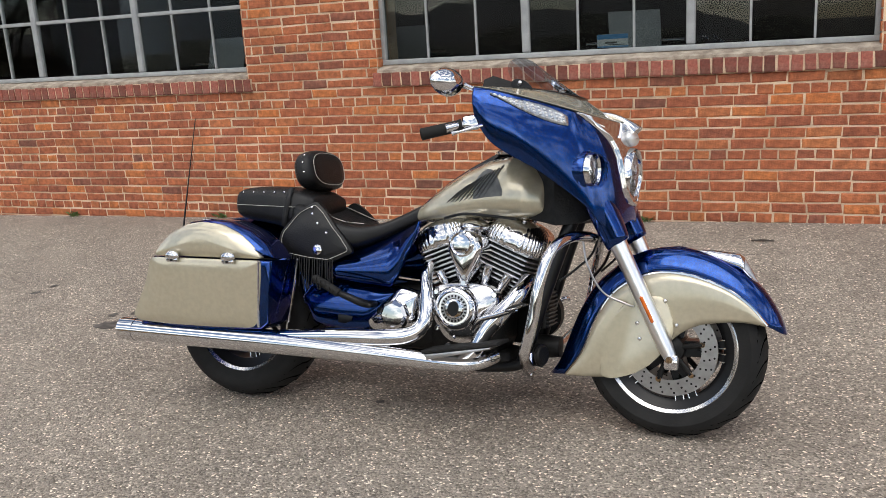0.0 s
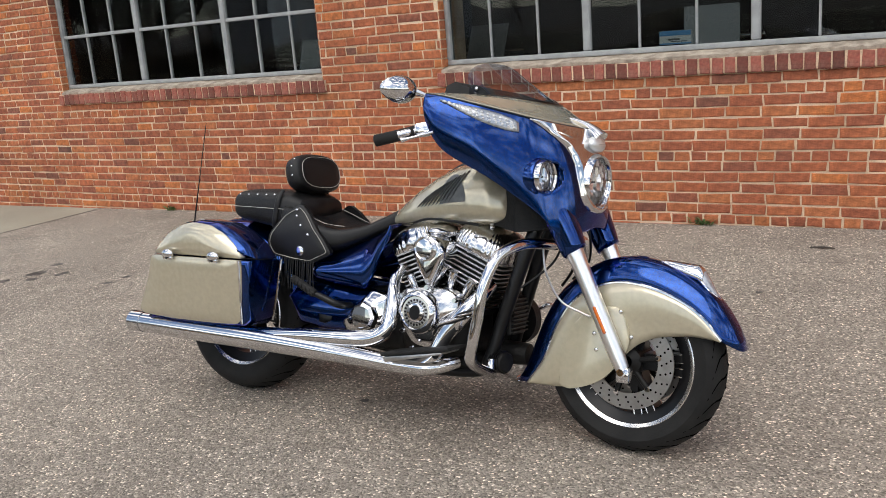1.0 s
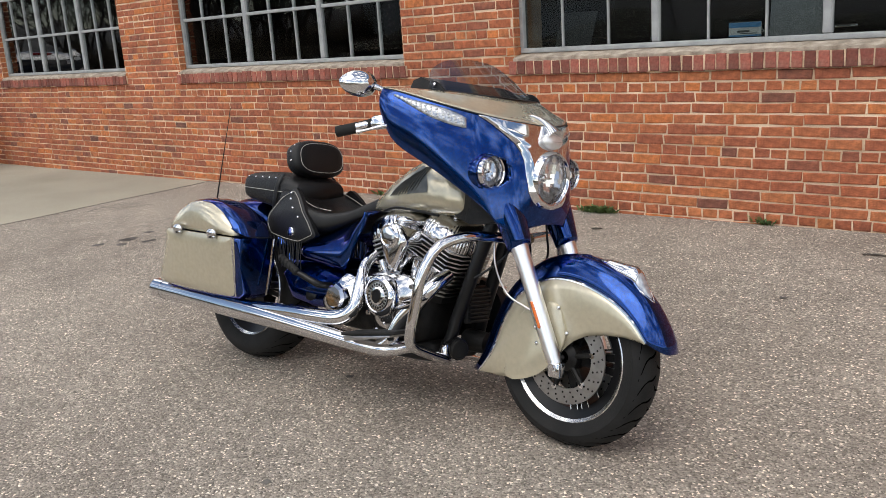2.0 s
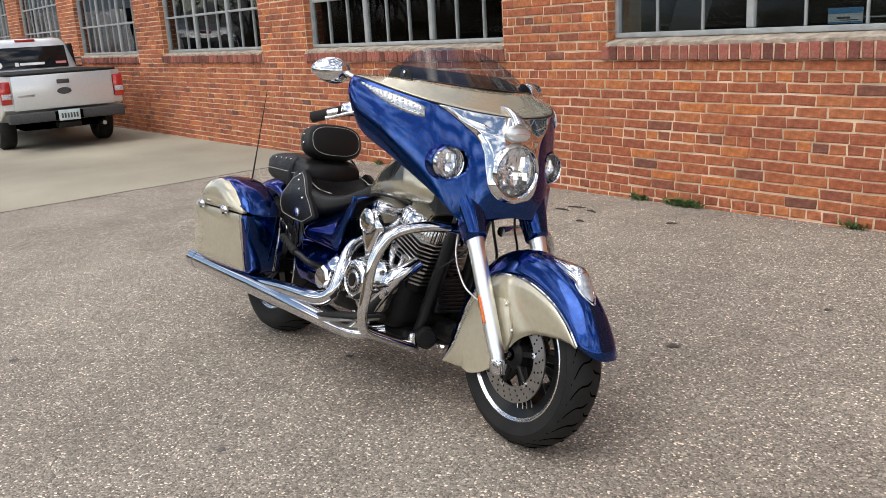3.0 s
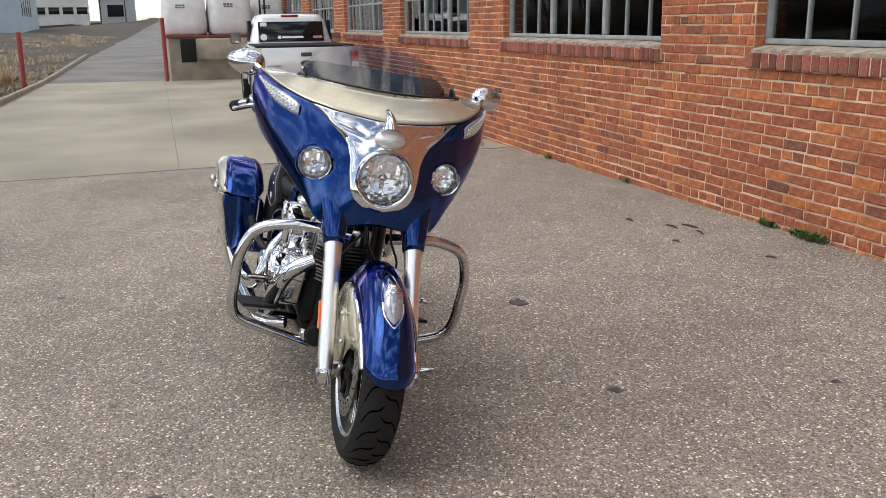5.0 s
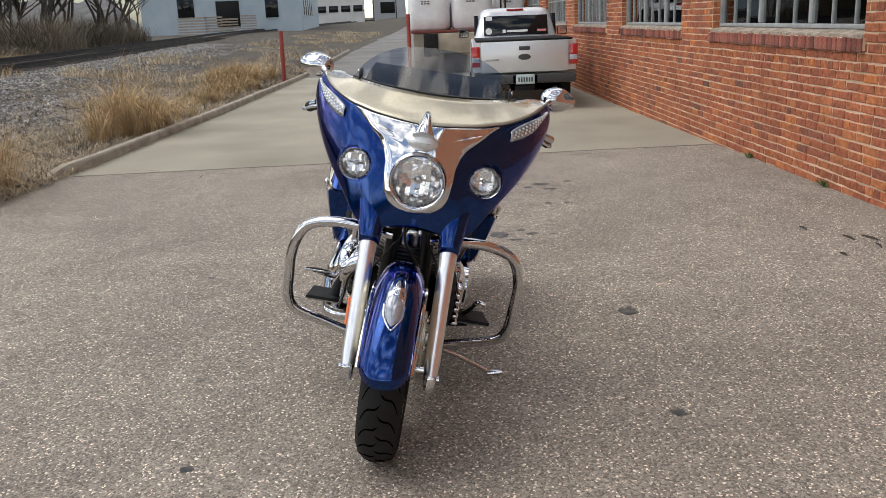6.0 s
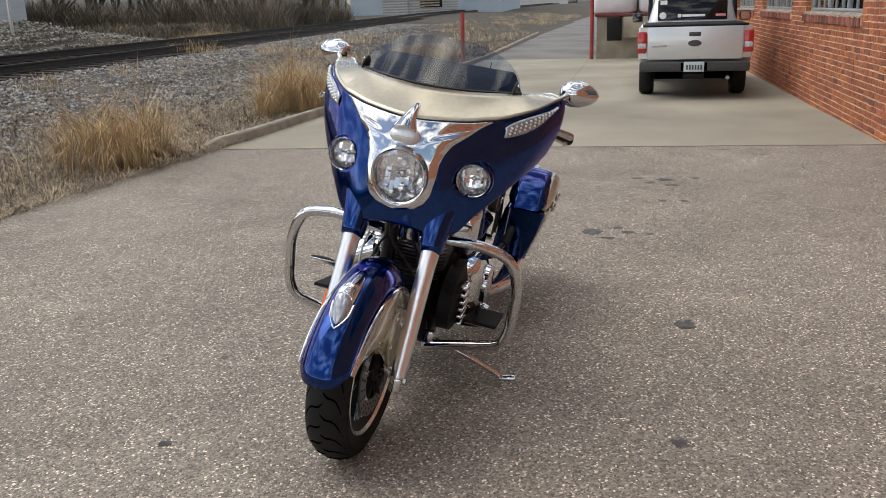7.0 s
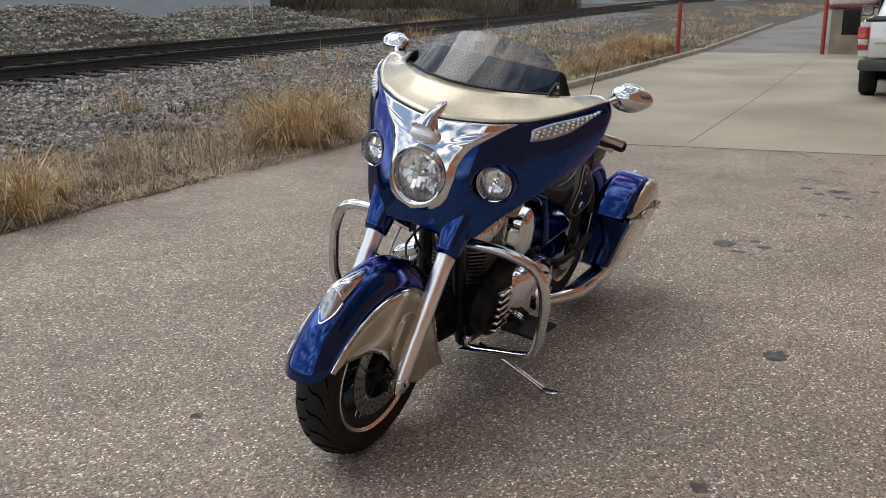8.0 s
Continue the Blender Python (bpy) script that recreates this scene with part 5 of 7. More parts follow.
R_SEAT = [(0.27, 0.110, 0.745, 0.740, 0.650), (0.30, 0.155, 0.772, 0.755, 0.600), (0.34, 0.172, 0.772, 0.732, 0.585), (0.40, 0.180, 0.746, 0.694, 0.575), (0.48, 0.176, 0.706, 0.668, 0.575), (0.56, 0.158, 0.682, 0.664, 0.588), (0.64, 0.118, 0.688, 0.686, 0.620), (0.71, 0.085, 0.716, 0.720, 0.655), (0.775, 0.056, 0.748, 0.755, 0.690)]


def seat_at(x, i):
    p = smooth_line([(q[0], q[i], 0) for q in R_SEAT], 6)
    return lerp_table([(q.x, q.y) for q in p], x)


def seat_top(x, u):
    """A point on the dished top of the rider seat; u runs across it."""
    w, e, c = seat_at(x, 1), seat_at(x, 2), seat_at(x, 3)
    return Vector((x, w * u, c + (e - c) * u * u))


def rider_seat():
    rings = []
    for x in [0.27 + 0.505 * i / 44 for i in range(45)]:
        w, e, c, b = [seat_at(x, i) for i in (1, 2, 3, 4)]
        mid, ring = (e + b) / 2, []
        for a in [i * math.tau / 48 for i in range(48)]:
            u = math.copysign(abs(math.cos(a)) ** 0.6, math.cos(a))
            top = c + (e - c) * u * u
            k = abs(math.sin(a)) ** 0.55
            ring.append((x, w * u, mid + (top - mid) * k if math.sin(a) > 0 else mid + (b - mid) * k))
        rings.append(ring)
    return loft(rings)


seat = bp("rider_seat", rider_seat(), M_LEATHER, "black studded leather rider seat", smooth=70)
for off in (0.0, 0.035):
    half_line = [seat_top(0.58 - off, 0.86), seat_top(0.50 - off * 0.8, 0.80 - off), seat_top(0.42 - off * 0.3, 0.78 - off), seat_top(0.36 + off * 0.3, 0.70), seat_top(0.322 + off * 0.6, 0.45), seat_top(0.312 + off * 0.8, 0.0)]
    line = [q + Vector((0, 0, 0.0008)) for q in half_line] + [Vector((q.x, -q.y, q.z + 0.0008)) for q in half_line[-2::-1]]
    part("seam", tube(line, 0.0013 if not off else 0.0010, 5, 5), M_THREAD if not off else M_LEATHER, seat, "pale stitched seam" if not off else "")
part("seam", tube([seat_top(0.735, -0.9 + 1.8 * k / 10) + Vector((0, 0, 0.001)) for k in range(11)], 0.0012, 2, 5), M_THREAD, seat, "pale stitched seam")
pil = bp("pillion_seat", cushion([(0.050, 0.140, 0.785, 0.715), (0.065, 0.150, 0.808, 0.690), (0.15, 0.155, 0.815, 0.675), (0.25, 0.155, 0.812, 0.660), (0.33, 0.145, 0.800, 0.665), (0.37, 0.125, 0.780, 0.690)], pow_=0.5), M_LEATHER, "black studded leather pillion seat", smooth=60)
PB = Matrix.Translation((0.325, 0, 0.872)) @ pose(0, 0, 0, 0, -12, 0)
rings = []
for t, k in ((-0.045, 0.55), (-0.04, 0.82), (-0.02, 0.97), (0.0, 1.0), (0.022, 0.98), (0.036, 0.88), (0.042, 0.62)):
    rings.append([PB @ Vector((t, 0.138 * k * math.copysign(abs(math.cos(a)) ** 0.72, math.cos(a)), 0.076 * k * math.copysign(abs(math.sin(a)) ** 0.72, math.sin(a)))) for a in [i * math.tau / 40 for i in range(40)]])
back = bp("backrest", loft(rings), M_LEATHER, "black leather rider backrest pad", smooth=60)
part("seam", tube([PB @ Vector((0.0425, 0.112 * math.copysign(abs(math.cos(a)) ** 0.72, math.cos(a)), 0.060 * math.copysign(abs(math.sin(a)) ** 0.72, math.sin(a)))) for a in [i * math.tau / 40 for i in range(41)]], 0.0012, 1, 5), M_THREAD, back, "pale stitched seam")
for s in (-1, 1):
    for a in (2.2, 2.75, 3.3):
        q = PB @ Vector((0.012, 0.139 * s * abs(math.cos(a)) ** 0.4, 0.066 * math.sin(a)))
        part("stud", ellipsoid(q, (0.0045, 0.0045, 0.0045), u=8, v=6), M_CHROME, back)
bp("backrest_post", join(rod((0.295, -0.012, 0.76), (0.325, -0.012, 0.84), 0.007), rod((0.295, 0.012, 0.76), (0.325, 0.012, 0.84), 0.007), box(bmesh.new(), (0.293, -0.03, 0.785), (0.323, 0.03, 0.805), bev=0.004)), M_CHROME, "chrome backrest post")
for s in (-1, 1):
    # skirt with studs, badge, seam and fringe
    sk = rounded([(0.400, 0.758), (0.335, 0.724), (0.268, 0.642), (0.260, 0.606), (0.286, 0.565), (0.380, 0.549), (0.475, 0.541), (0.565, 0.578), (0.530, 0.628), (0.488, 0.675), (0.440, 0.728)], 0.014, 3)

    def drape(bm):
        for v in bm.verts:
            v.co.y += max(0.0, v.co.z - 0.665) * 0.30
        return bm
    b = drape(pillow(sk, -0.165, -0.184, -0.194, 4.0))
    skirt = part("seat_skirt", b if s < 0 else mirrored(b), M_LEATHER, seat, "black leather seat valance with chrome studs")
    hug = lambda x, z, d: (x, s * (d - max(0.0, z - 0.665) * 0.30), z)
    part("seam", tube([hug(0.41 + (x - 0.41) * 0.90, 0.632 + (z - 0.632) * 0.90, 0.1905) for x, z in sk + sk[:1]], 0.0012, 1, 5), M_THREAD, skirt, "pale stitched seam")
    for x, z in ((0.392, 0.735), (0.398, 0.712), (0.424, 0.678), (0.462, 0.645)):
        part("stud", ellipsoid(hug(x, z, 0.193), (0.0055, 0.004, 0.0055), u=8, v=6), M_CHROME, skirt)
    part("concho", lathe([(0, 0.006), (0.010, 0.007), (0.018, 0.004), (0.019, 0.0), (0, -0.001)], 20, Matrix.Translation((0.428, s * 0.193, 0.585)) @ (Matrix.Rotation(math.pi, 4, "Z") if s < 0 else Matrix())), M_CHROME, skirt, "round chrome concho")
    for i in range(20):
        x = 0.285 + 0.0105 * i
        l = 0.115 + jit(0.012)
        pts = [(x, s * 0.186, 0.565), (x + jit(0.003), s * (0.188 + jit(0.003)), 0.565 - l * 0.5), (x + jit(0.006), s * (0.186 + jit(0.006)), 0.565 - l)]
        part("fringe", tube(pts, 0.0042, 3, 5, flat=0.45), M_LEATHER, skirt)
    for x in (0.085, 0.13, 0.175, 0.22, 0.262):
        part("stud", ellipsoid((x, s * 0.149, 0.790), (0.0045, 0.004, 0.0045), u=8, v=6), M_CHROME, pil)
    part("seam", tube([(0.06 + 0.28 * k / 10, s * 0.1565, 0.745 - 0.01 * k / 10) for k in range(11)], 0.0012, 1, 5), M_THREAD, pil, "pale stitched seam")
    part("strap", tube([(0.285, s * 0.13, 0.806), (0.285, s * 0.156, 0.775), (0.27, s * 0.158, 0.70), (0.262, s * 0.15, 0.665)], 0.010, 4, 8, flat=0.35), M_LEATHER, pil)

# -- side panels and rear mudguard --
for s in (-1, 1):
    def cover(top, low, x0, x1, y0, swell, fade, lean):
        rows = []
        for i in range(33):
            x = x0 + (x1 - x0) * i / 32
            zt, zb = lerp_table(top, x), lerp_table(low, x)
            rows.append([(x, s * (y0 + swell * math.sin(math.pi * (0.04 + 0.92 * k / 14)) ** 0.75 * (1 - fade * (i / 32) ** 2) - lean * (k / 14) ** 1.4), zb + (zt - zb) * k / 14) for k in range(15)])
        return patch(rows)
    sp = bp("side_panel", cover([(0.48, 0.572), (0.56, 0.592), (0.66, 0.628), (0.76, 0.675), (0.812, 0.692)], [(0.48, 0.484), (0.60, 0.472), (0.70, 0.462), (0.735, 0.505), (0.757, 0.565), (0.80, 0.645), (0.812, 0.686)], 0.48, 0.812, 0.146, 0.050, 0.2, 0.062), M_BLUE, "deep blue side panel under the seat", smooth=80)
    thick(sp, 0.006, 0)
    lp = bp("lower_panel", cover([(0.345, 0.425), (0.365, 0.475), (0.50, 0.479), (0.70, 0.458), (0.737, 0.443)], [(0.345, 0.40), (0.385, 0.315), (0.50, 0.300), (0.60, 0.305), (0.68, 0.390), (0.737, 0.437)], 0.345, 0.737, 0.124, 0.034, 0.1, 0.022), M_BLUE, "deep blue lower frame cover", smooth=80)
    thick(lp, 0.006, 0)
    bp("panel_tab", slab([(0.49, 0.355), (0.55, 0.35), (0.545, 0.335), (0.52, 0.322), (0.49, 0.325)], s * 0.1505, s * 0.156, 0.002), M_BLACK)
rings = []
for i in range(19):
    a = radians(8 + 164 * i / 18)
    r = 0.345 + (0.03 if i < 3 else 0)
    c = Vector((0.0 + r * math.cos(a) * 1.02, 0, 0.335 + r * math.sin(a) * 1.05))
    o = Vector((math.cos(a), 0, math.sin(a)))
    rings.append([c + Vector((0, 0.115 * math.sin(b), 0)) - o * 0.055 * (1 - math.cos(b)) for b in [-1.5 + 3.0 * k / 12 for k in range(13)]])
thick(bp("rear_mudguard", patch(rings), M_BLUE, "deep blue rear mudguard"), 0.004, 0)
bp("tail_lamp", ellipsoid((-0.345, 0, 0.52), (0.025, 0.06, 0.035)), mat("red_lens", (0.30, 0.008, 0.006), rough=0.15, coat=1.0), "red tail lamp")

# -- side cases --
BODY = [(-0.285, 0.325), (-0.265, 0.308), (-0.10, 0.300), (0.10, 0.300), (0.27, 0.305), (0.300, 0.330), (0.330, 0.45), (0.352, 0.552), (-0.150, 0.555), (-0.20, 0.45)]
LID = [(-0.150, 0.560), (0.352, 0.557), (0.315, 0.605), (0.255, 0.650), (0.175, 0.682), (0.085, 0.692), (0.00, 0.682), (-0.075, 0.645), (-0.120, 0.602)]


def tuck(bm):
    """The cases lean in towards the foot."""
    for v in bm.verts:
        v.co.y *= 1 - 0.17 * min(1, max(0, (0.55 - v.co.z) / 0.25))
    return bm


for s in (-1, 1):
    b = tuck(slab(BODY, -0.205, -0.382, 0.022, seg=4))
    case = bp("side_case", b if s < 0 else mirrored(b), M_BLUE, "hard side case in deep blue with cream outer panels", smooth=50)
    b = tuck(pillow(rounded([(x * 0.945 - 0.014 if x > 0 else x * 0.985, z * 0.975 + 0.0125) for x, z in BODY], 0.022), -0.370, -0.384, -0.402, 5.0, 12))
    part("case_panel", b if s < 0 else mirrored(b), M_CREAM, case, "pearl cream outer panel", smooth=70)
    b = slab(LID, -0.205, -0.376, 0.045, seg=5)
    lid = part("case_lid", b if s < 0 else mirrored(b), M_BLUE, case, "deep blue rounded lid", smooth=60)
    b = pillow(rounded([(x * 0.93 - 0.012 if x > 0 else x * 0.985, 0.560 + (z - 0.561) * 0.93) for x, z in LID], 0.02), -0.350, -0.372, -0.400, 3.2, 12)
    part("lid_panel", b if s < 0 else mirrored(b), M_CREAM, lid, "pearl cream lid side", smooth=70)
    part("trim_strip", tube([(0.308 - 0.04 * t, s * (0.386 - 0.062 * t), 0.55 - 0.235 * t) for t in (0, 0.5, 0.9, 1.0)], 0.004, 3, 8), M_CHROME, case, "thin bright strip")
    part("corner_strip", tube([(0.366, s * 0.228, 0.552), (0.350, s * 0.225, 0.45), (0.325, s * 0.222, 0.325)], 0.005, 3, 8), M_CHROME, case, "thin bright strip")
    for x in (-0.043, 0.193):
        l = part("latch", join(ellipsoid((x, s * 0.398, 0.562), (0.030, 0.014, 0.017), u=18, v=10), box(bmesh.new(), (x - 0.024, s * 0.390, 0.538), (x + 0.024, s * 0.403, 0.556), bev=0.005)), M_CHROME, case, "rounded chrome latch")
        part("keyhole", ellipsoid((x, s * 0.4045, 0.546), (0.006, 0.002, 0.006), u=8, v=6), M_BLACK, l)
    part("lid_hinge", ellipsoid((0.03, s * 0.285, 0.684), (0.035, 0.014, 0.009)), M_CHROME, lid, "small chrome fitting on the lid")
bp("antenna", tube([(-0.258, -0.072, 0.60), (-0.251, -0.071, 0.68), (-0.232, -0.06, 0.88), (-0.212, -0.049, 1.085)], [0.006, 0.004, 0.0024, 0.0016], 4, 6), M_BLACK, "thin black whip antenna")

# -- exhaust --
for s in (-1, 1):
    e = 0.0 if s < 0 else 0.18
    front = [(0.70, s * 0.278, 0.245), (0.97, s * 0.26, 0.228), (1.05, s * 0.235, 0.232), (1.09, s * 0.17, 0.245)] if s < 0 else [(0.50, s * 0.262, 0.250), (0.60, s * 0.215, 0.240), (0.68, s * 0.15, 0.235), (0.74, s * 0.11, 0.235)]
    ex = bp("muffler", tube([(-0.357 + e, s * 0.278, 0.270), (-0.352 + e, s * 0.278, 0.270), (-0.33 + e, s * 0.278, 0.269), (0.10, s * 0.278, 0.262), (0.38, s * 0.278, 0.257), *front], [0.036, 0.0405, 0.0405, 0.043, 0.042, 0.034, 0.027, 0.024, 0.022], 4, 28), M_CHROME, "long chrome muffler")
    part("tip", tube([(-0.372 + e, s * 0.278, 0.270), (-0.305 + e, s * 0.278, 0.269)], 0.0425, 1, 28), M_CHROME, ex, "chrome end cap")
    # black disc painted as the shade inside the pipe's mouth
    part("tip_bore", tube([(-0.374 + e, s * 0.278, 0.270), (-0.373 + e, s * 0.278, 0.270)], 0.033, 1, 24), M_RECESS_SHADE, ex)
bp("exhaust_pipe", tube([(0.835, -0.13, 0.535), (0.845, -0.18, 0.505), (0.860, -0.215, 0.46), (0.868, -0.235, 0.40), (0.862, -0.25, 0.345), (0.815, -0.265, 0.310), (0.72, -0.28, 0.300), (0.55, -0.28, 0.293), (0.34, -0.28, 0.280)], [0.020, 0.021, 0.022, 0.024, 0.026, 0.028, 0.028, 0.028, 0.025], 6, 24), M_CHROME, "chrome rear exhaust pipe with heat shield")
bp("exhaust_pipe", tube([(1.185, -0.12, 0.50), (1.17, -0.19, 0.455), (1.13, -0.215, 0.40), (1.075, -0.225, 0.335), (1.04, -0.235, 0.27), (1.00, -0.25, 0.235)], [0.024, 0.027, 0.028, 0.028, 0.026, 0.025], 6, 24), M_CHROME, "chrome front exhaust pipe with heat shield")
bp("collector", pillow(rounded([(0.622, 0.345), (0.700, 0.418), (0.752, 0.462), (0.82, 0.445), (0.818, 0.335), (0.648, 0.308)], 0.02), -0.14, -0.190, -0.226, 2.2), M_CHROME, "chrome gearbox cover", smooth=50)
bp("collector_boss", lathe([(0.052, 0.0), (0.050, -0.022), (0.040, -0.032), (0.0, -0.034)], 8, Matrix.Translation((0.748, -0.215, 0.372))), M_CHROME, "faceted chrome boss", smooth=20)

# -- engine --
CR = Vector((0.990, 0, 0.36))
engine = bp("engine", join(box(bmesh.new(), (0.80, -0.13, 0.23), (1.09, 0.13, 0.47), bev=0.06), box(bmesh.new(), (0.62, -0.13, 0.24), (0.86, 0.15, 0.46), bev=0.04), box(bmesh.new(), (0.86, -0.10, 0.19), (1.12, 0.10, 0.25), bev=0.03)), M_ROUGHBLACK, "large air-cooled V-twin engine", smooth=50)
FIN = [(0.104, 0.075), (0.104, -0.075), (0.075, -0.118), (-0.075, -0.118), (-0.104, -0.075), (-0.104, 0.075), (-0.075, 0.118), (0.075, 0.118)]
for tilt, x0, nm in ((-21, 0.985, "rear"), (23, 0.995, "front")):
    C = Matrix.Translation((x0, 0, 0.322)) @ Matrix.Rotation(radians(tilt), 4, "Y")
    rings = [[C @ Vector((a * 0.74, b * 0.80, z)) for a, b in FIN] for z in (0.10, 0.315)]
    cyl = part("cylinder", loft(rings), M_ROUGHBLACK, engine, "finned black cylinder with bright fin edges", smooth=20)
    for i in range(12):
        z = 0.128 + 0.0158 * i
        k = 0.80 if i < 4 else 1.0
        fin = bmesh.new()
        loft([[C @ Vector((a * k, b * k, z + d)) for a, b in FIN] for d in (0.0, 0.0055)], fin)
        part("fin", fin, M_SATIN, cyl, smooth=0.1)
    # rocker cover with fluted sides
    rings = []
    for z, k in ((0.300, 0.98), (0.312, 1.02), (0.330, 1.03), (0.350, 1.00), (0.366, 0.94), (0.382, 0.83), (0.394, 0.66), (0.402, 0.40)):
        ring = []
        for j in range(220):
            a = j * math.tau / 220
            flute = 1 + 0.030 * abs(math.cos(a * 22)) * (1 if 0.31 < z < 0.40 else 0)
            ring.append(C @ Vector((0.104 * k * flute * math.copysign(abs(math.cos(a)) ** 0.55, math.cos(a)), 0.118 * k * flute * math.copysign(abs(math.sin(a)) ** 0.55, math.sin(a)), z)))
        rings.append(ring)
    part("rocker_cover", loft(rings), M_ROCKER, cyl, "fluted chrome rocker cover", smooth=60)
    for dx in (-0.035, 0.040):
        a, b = C @ Vector((dx * 0.55, -0.125, 0.09)), C @ Vector((dx, -0.128, 0.225))
        part("pushrod_tube", tube([a, a.lerp(b, 0.12), a.lerp(b, 0.14), a.lerp(b, 0.62), a.lerp(b, 0.66), a.lerp(b, 0.98), b], [0.019, 0.019, 0.0135, 0.0135, 0.017, 0.017, 0.012], 1, 16), M_CHROME, cyl, "chrome pushrod tube")
    for dy in (-0.06, 0.06):
        q = C @ Vector((0.0, dy, 0.402))
        part("head_bolt", ellipsoid(q, (0.010, 0.010, 0.008), u=10, v=6), M_CHROME, cyl)
# air cleaner: teardrop cover on the right
drop = []
for i in range(40):
    a = i * math.tau / 40
    w = 0.066 * math.cos(a)
    z = 0.068 * math.sin(a) if math.sin(a) > 0 else 0.118 * math.sin(a)
    if math.sin(a) < 0:
        w *= (1 + math.sin(a) * 0.55)
    drop.append((w, z))
AC = Matrix.Translation((0.990, 0, 0.598)) @ Matrix.Scale(0.95, 4)
part("air_cover", loft([[AC @ Vector((x * k, y, z * k)) for x, z in drop] for y, k in ((-0.10, 0.97), (-0.192, 1.0), (-0.210, 0.95), (-0.219, 0.84), (-0.222, 0.70))]), M_CHROME, engine, "teardrop chrome air cleaner cover", smooth=50)
part("air_cover_dome", lathe([(0.043, 0.0), (0.044, -0.006), (0.038, -0.010), (0.034, -0.007), (0.030, -0.012), (0.0, -0.016)], 36, Matrix.Translation((0.984, -0.2105, 0.618))), M_CHROME, engine)
part("intake_bridge", ellipsoid((0.992, -0.11, 0.672), (0.050, 0.07, 0.026)), M_CHROME, engine)
for x, z in ((0.942, 0.632), (1.036, 0.632), (0.990, 0.508)):
    part("cover_screw", lathe([(0, -0.006), (0.006, -0.006), (0.007, 0.0)], 10, Matrix.Translation((x, -0.207, z))), M_SATIN, engine)
# cam cover and heart-shaped case on the right
case_o = outline([(0.885, 0.47), (0.99, 0.485), (1.09, 0.475), (1.115, 0.41), (1.07, 0.33), (1.03, 0.275), (0.94, 0.275), (0.885, 0.34), (0.865, 0.41)], 5)
part("cam_case", pillow([(0.975 + (x - 0.985) * 0.95, 0.392 + (z - 0.385) * 0.92) for x, z in case_o], -0.13, -0.185, -0.214, 2.6), M_ROCKER, engine, "polished cam case", smooth=60)
part("cam_cover", lathe([(0.086, 0.0), (0.086, -0.022), (0.078, -0.034), (0.066, -0.038), (0.062, -0.034), (0.055, -0.034)], 44, Matrix.Translation((0.968, -0.205, 0.405)) @ Matrix.Diagonal((0.86, 1, 0.86, 1))), M_CHROME, engine, "round chrome cover")
part("cover_band", lathe([(0.056, -0.0335), (0.040, -0.035)], 44, Matrix.Translation((0.968, -0.205, 0.405)) @ Matrix.Diagonal((0.86, 1, 0.86, 1))), M_SATIN, engine, "dull ring with unreadable lettering")
for i in range(22):
    a = i * math.tau / 22
    part("band_mark", box(bmesh.new(), (-0.0028, -0.001, -0.004), (0.0028, 0.001, 0.004), Matrix.Translation((0.968 + 0.0411 * math.cos(a), -0.2402, 0.405 + 0.0411 * math.sin(a))) @ Matrix.Rotation(-a + math.pi / 2, 4, "Y")), M_BLACK, engine)
part("cover_medal", lathe([(0.040, -0.035), (0.036, -0.039), (0.018, -0.041), (0.0, -0.041)], 32, Matrix.Translation((0.968, -0.205, 0.405)) @ Matrix.Diagonal((0.86, 1, 0.86, 1))), M_CHROME, engine)
part("medal_mark", slab(outline([(0.948, 0.398), (0.955, 0.423), (0.975, 0.430), (0.987, 0.413), (0.981, 0.388), (0.963, 0.381)], 3), -0.246, -0.248), M_BLACK, engine)
for x, z in ((0.893, 0.455), (0.99, 0.488), (1.098, 0.452), (1.075, 0.335), (0.935, 0.278), (1.03, 0.279), (0.875, 0.40), (0.895, 0.335)):
    part("case_screw", lathe([(0, -0.010), (0.008, -0.010), (0.010, 0.0)], 10, Matrix.Translation((x, -0.204, z))), M_CHROME, engine)
# primary cover on the left
prim = outline([(0.66, 0.40), (0.74, 0.455), (0.95, 0.475), (1.14, 0.465), (1.225, 0.40), (1.22, 0.31), (1.12, 0.255), (0.90, 0.250), (0.72, 0.275), (0.66, 0.33)], 5)
part("primary_case", pillow(prim, 0.13, 0.175, 0.212, 2.6, 12), M_ROUGHBLACK, engine, "black primary drive case", smooth=60)
prim_o = rounded([(0.66, 0.36), (0.70, 0.435), (0.80, 0.466), (0.95, 0.478), (1.055, 0.470), (1.095, 0.40), (1.085, 0.31), (1.03, 0.258), (0.90, 0.248), (0.72, 0.275)], 0.04)
part("primary_cover", pillow(prim_o, 0.14, 0.205, 0.240, 3.2, 12), M_CHROME, engine, "long chrome primary cover", smooth=60)
for k in range(6):
    part("cover_rib", box(bmesh.new(), (1.085, 0.192, 0.300 + 0.026 * k), (1.190, 0.216, 0.313 + 0.026 * k), bev=0.005), M_CHROME, engine)
part("derby_cover", lathe([(0.075, 0.0), (0.074, 0.018), (0.064, 0.026), (0.0, 0.028)], 40, Matrix.Translation((0.86, 0.232, 0.362))), M_CHROME, engine, "round chrome clutch cover")
part("left_engine_cover", pillow(rounded([(0.945, 0.505), (0.925, 0.56), (0.935, 0.655), (0.985, 0.692), (1.045, 0.665), (1.06, 0.57), (1.035, 0.505)], 0.012), 0.08, 0.172, 0.195, 6.0), M_CHROME, engine, "chrome cover between the cylinders", smooth=60)
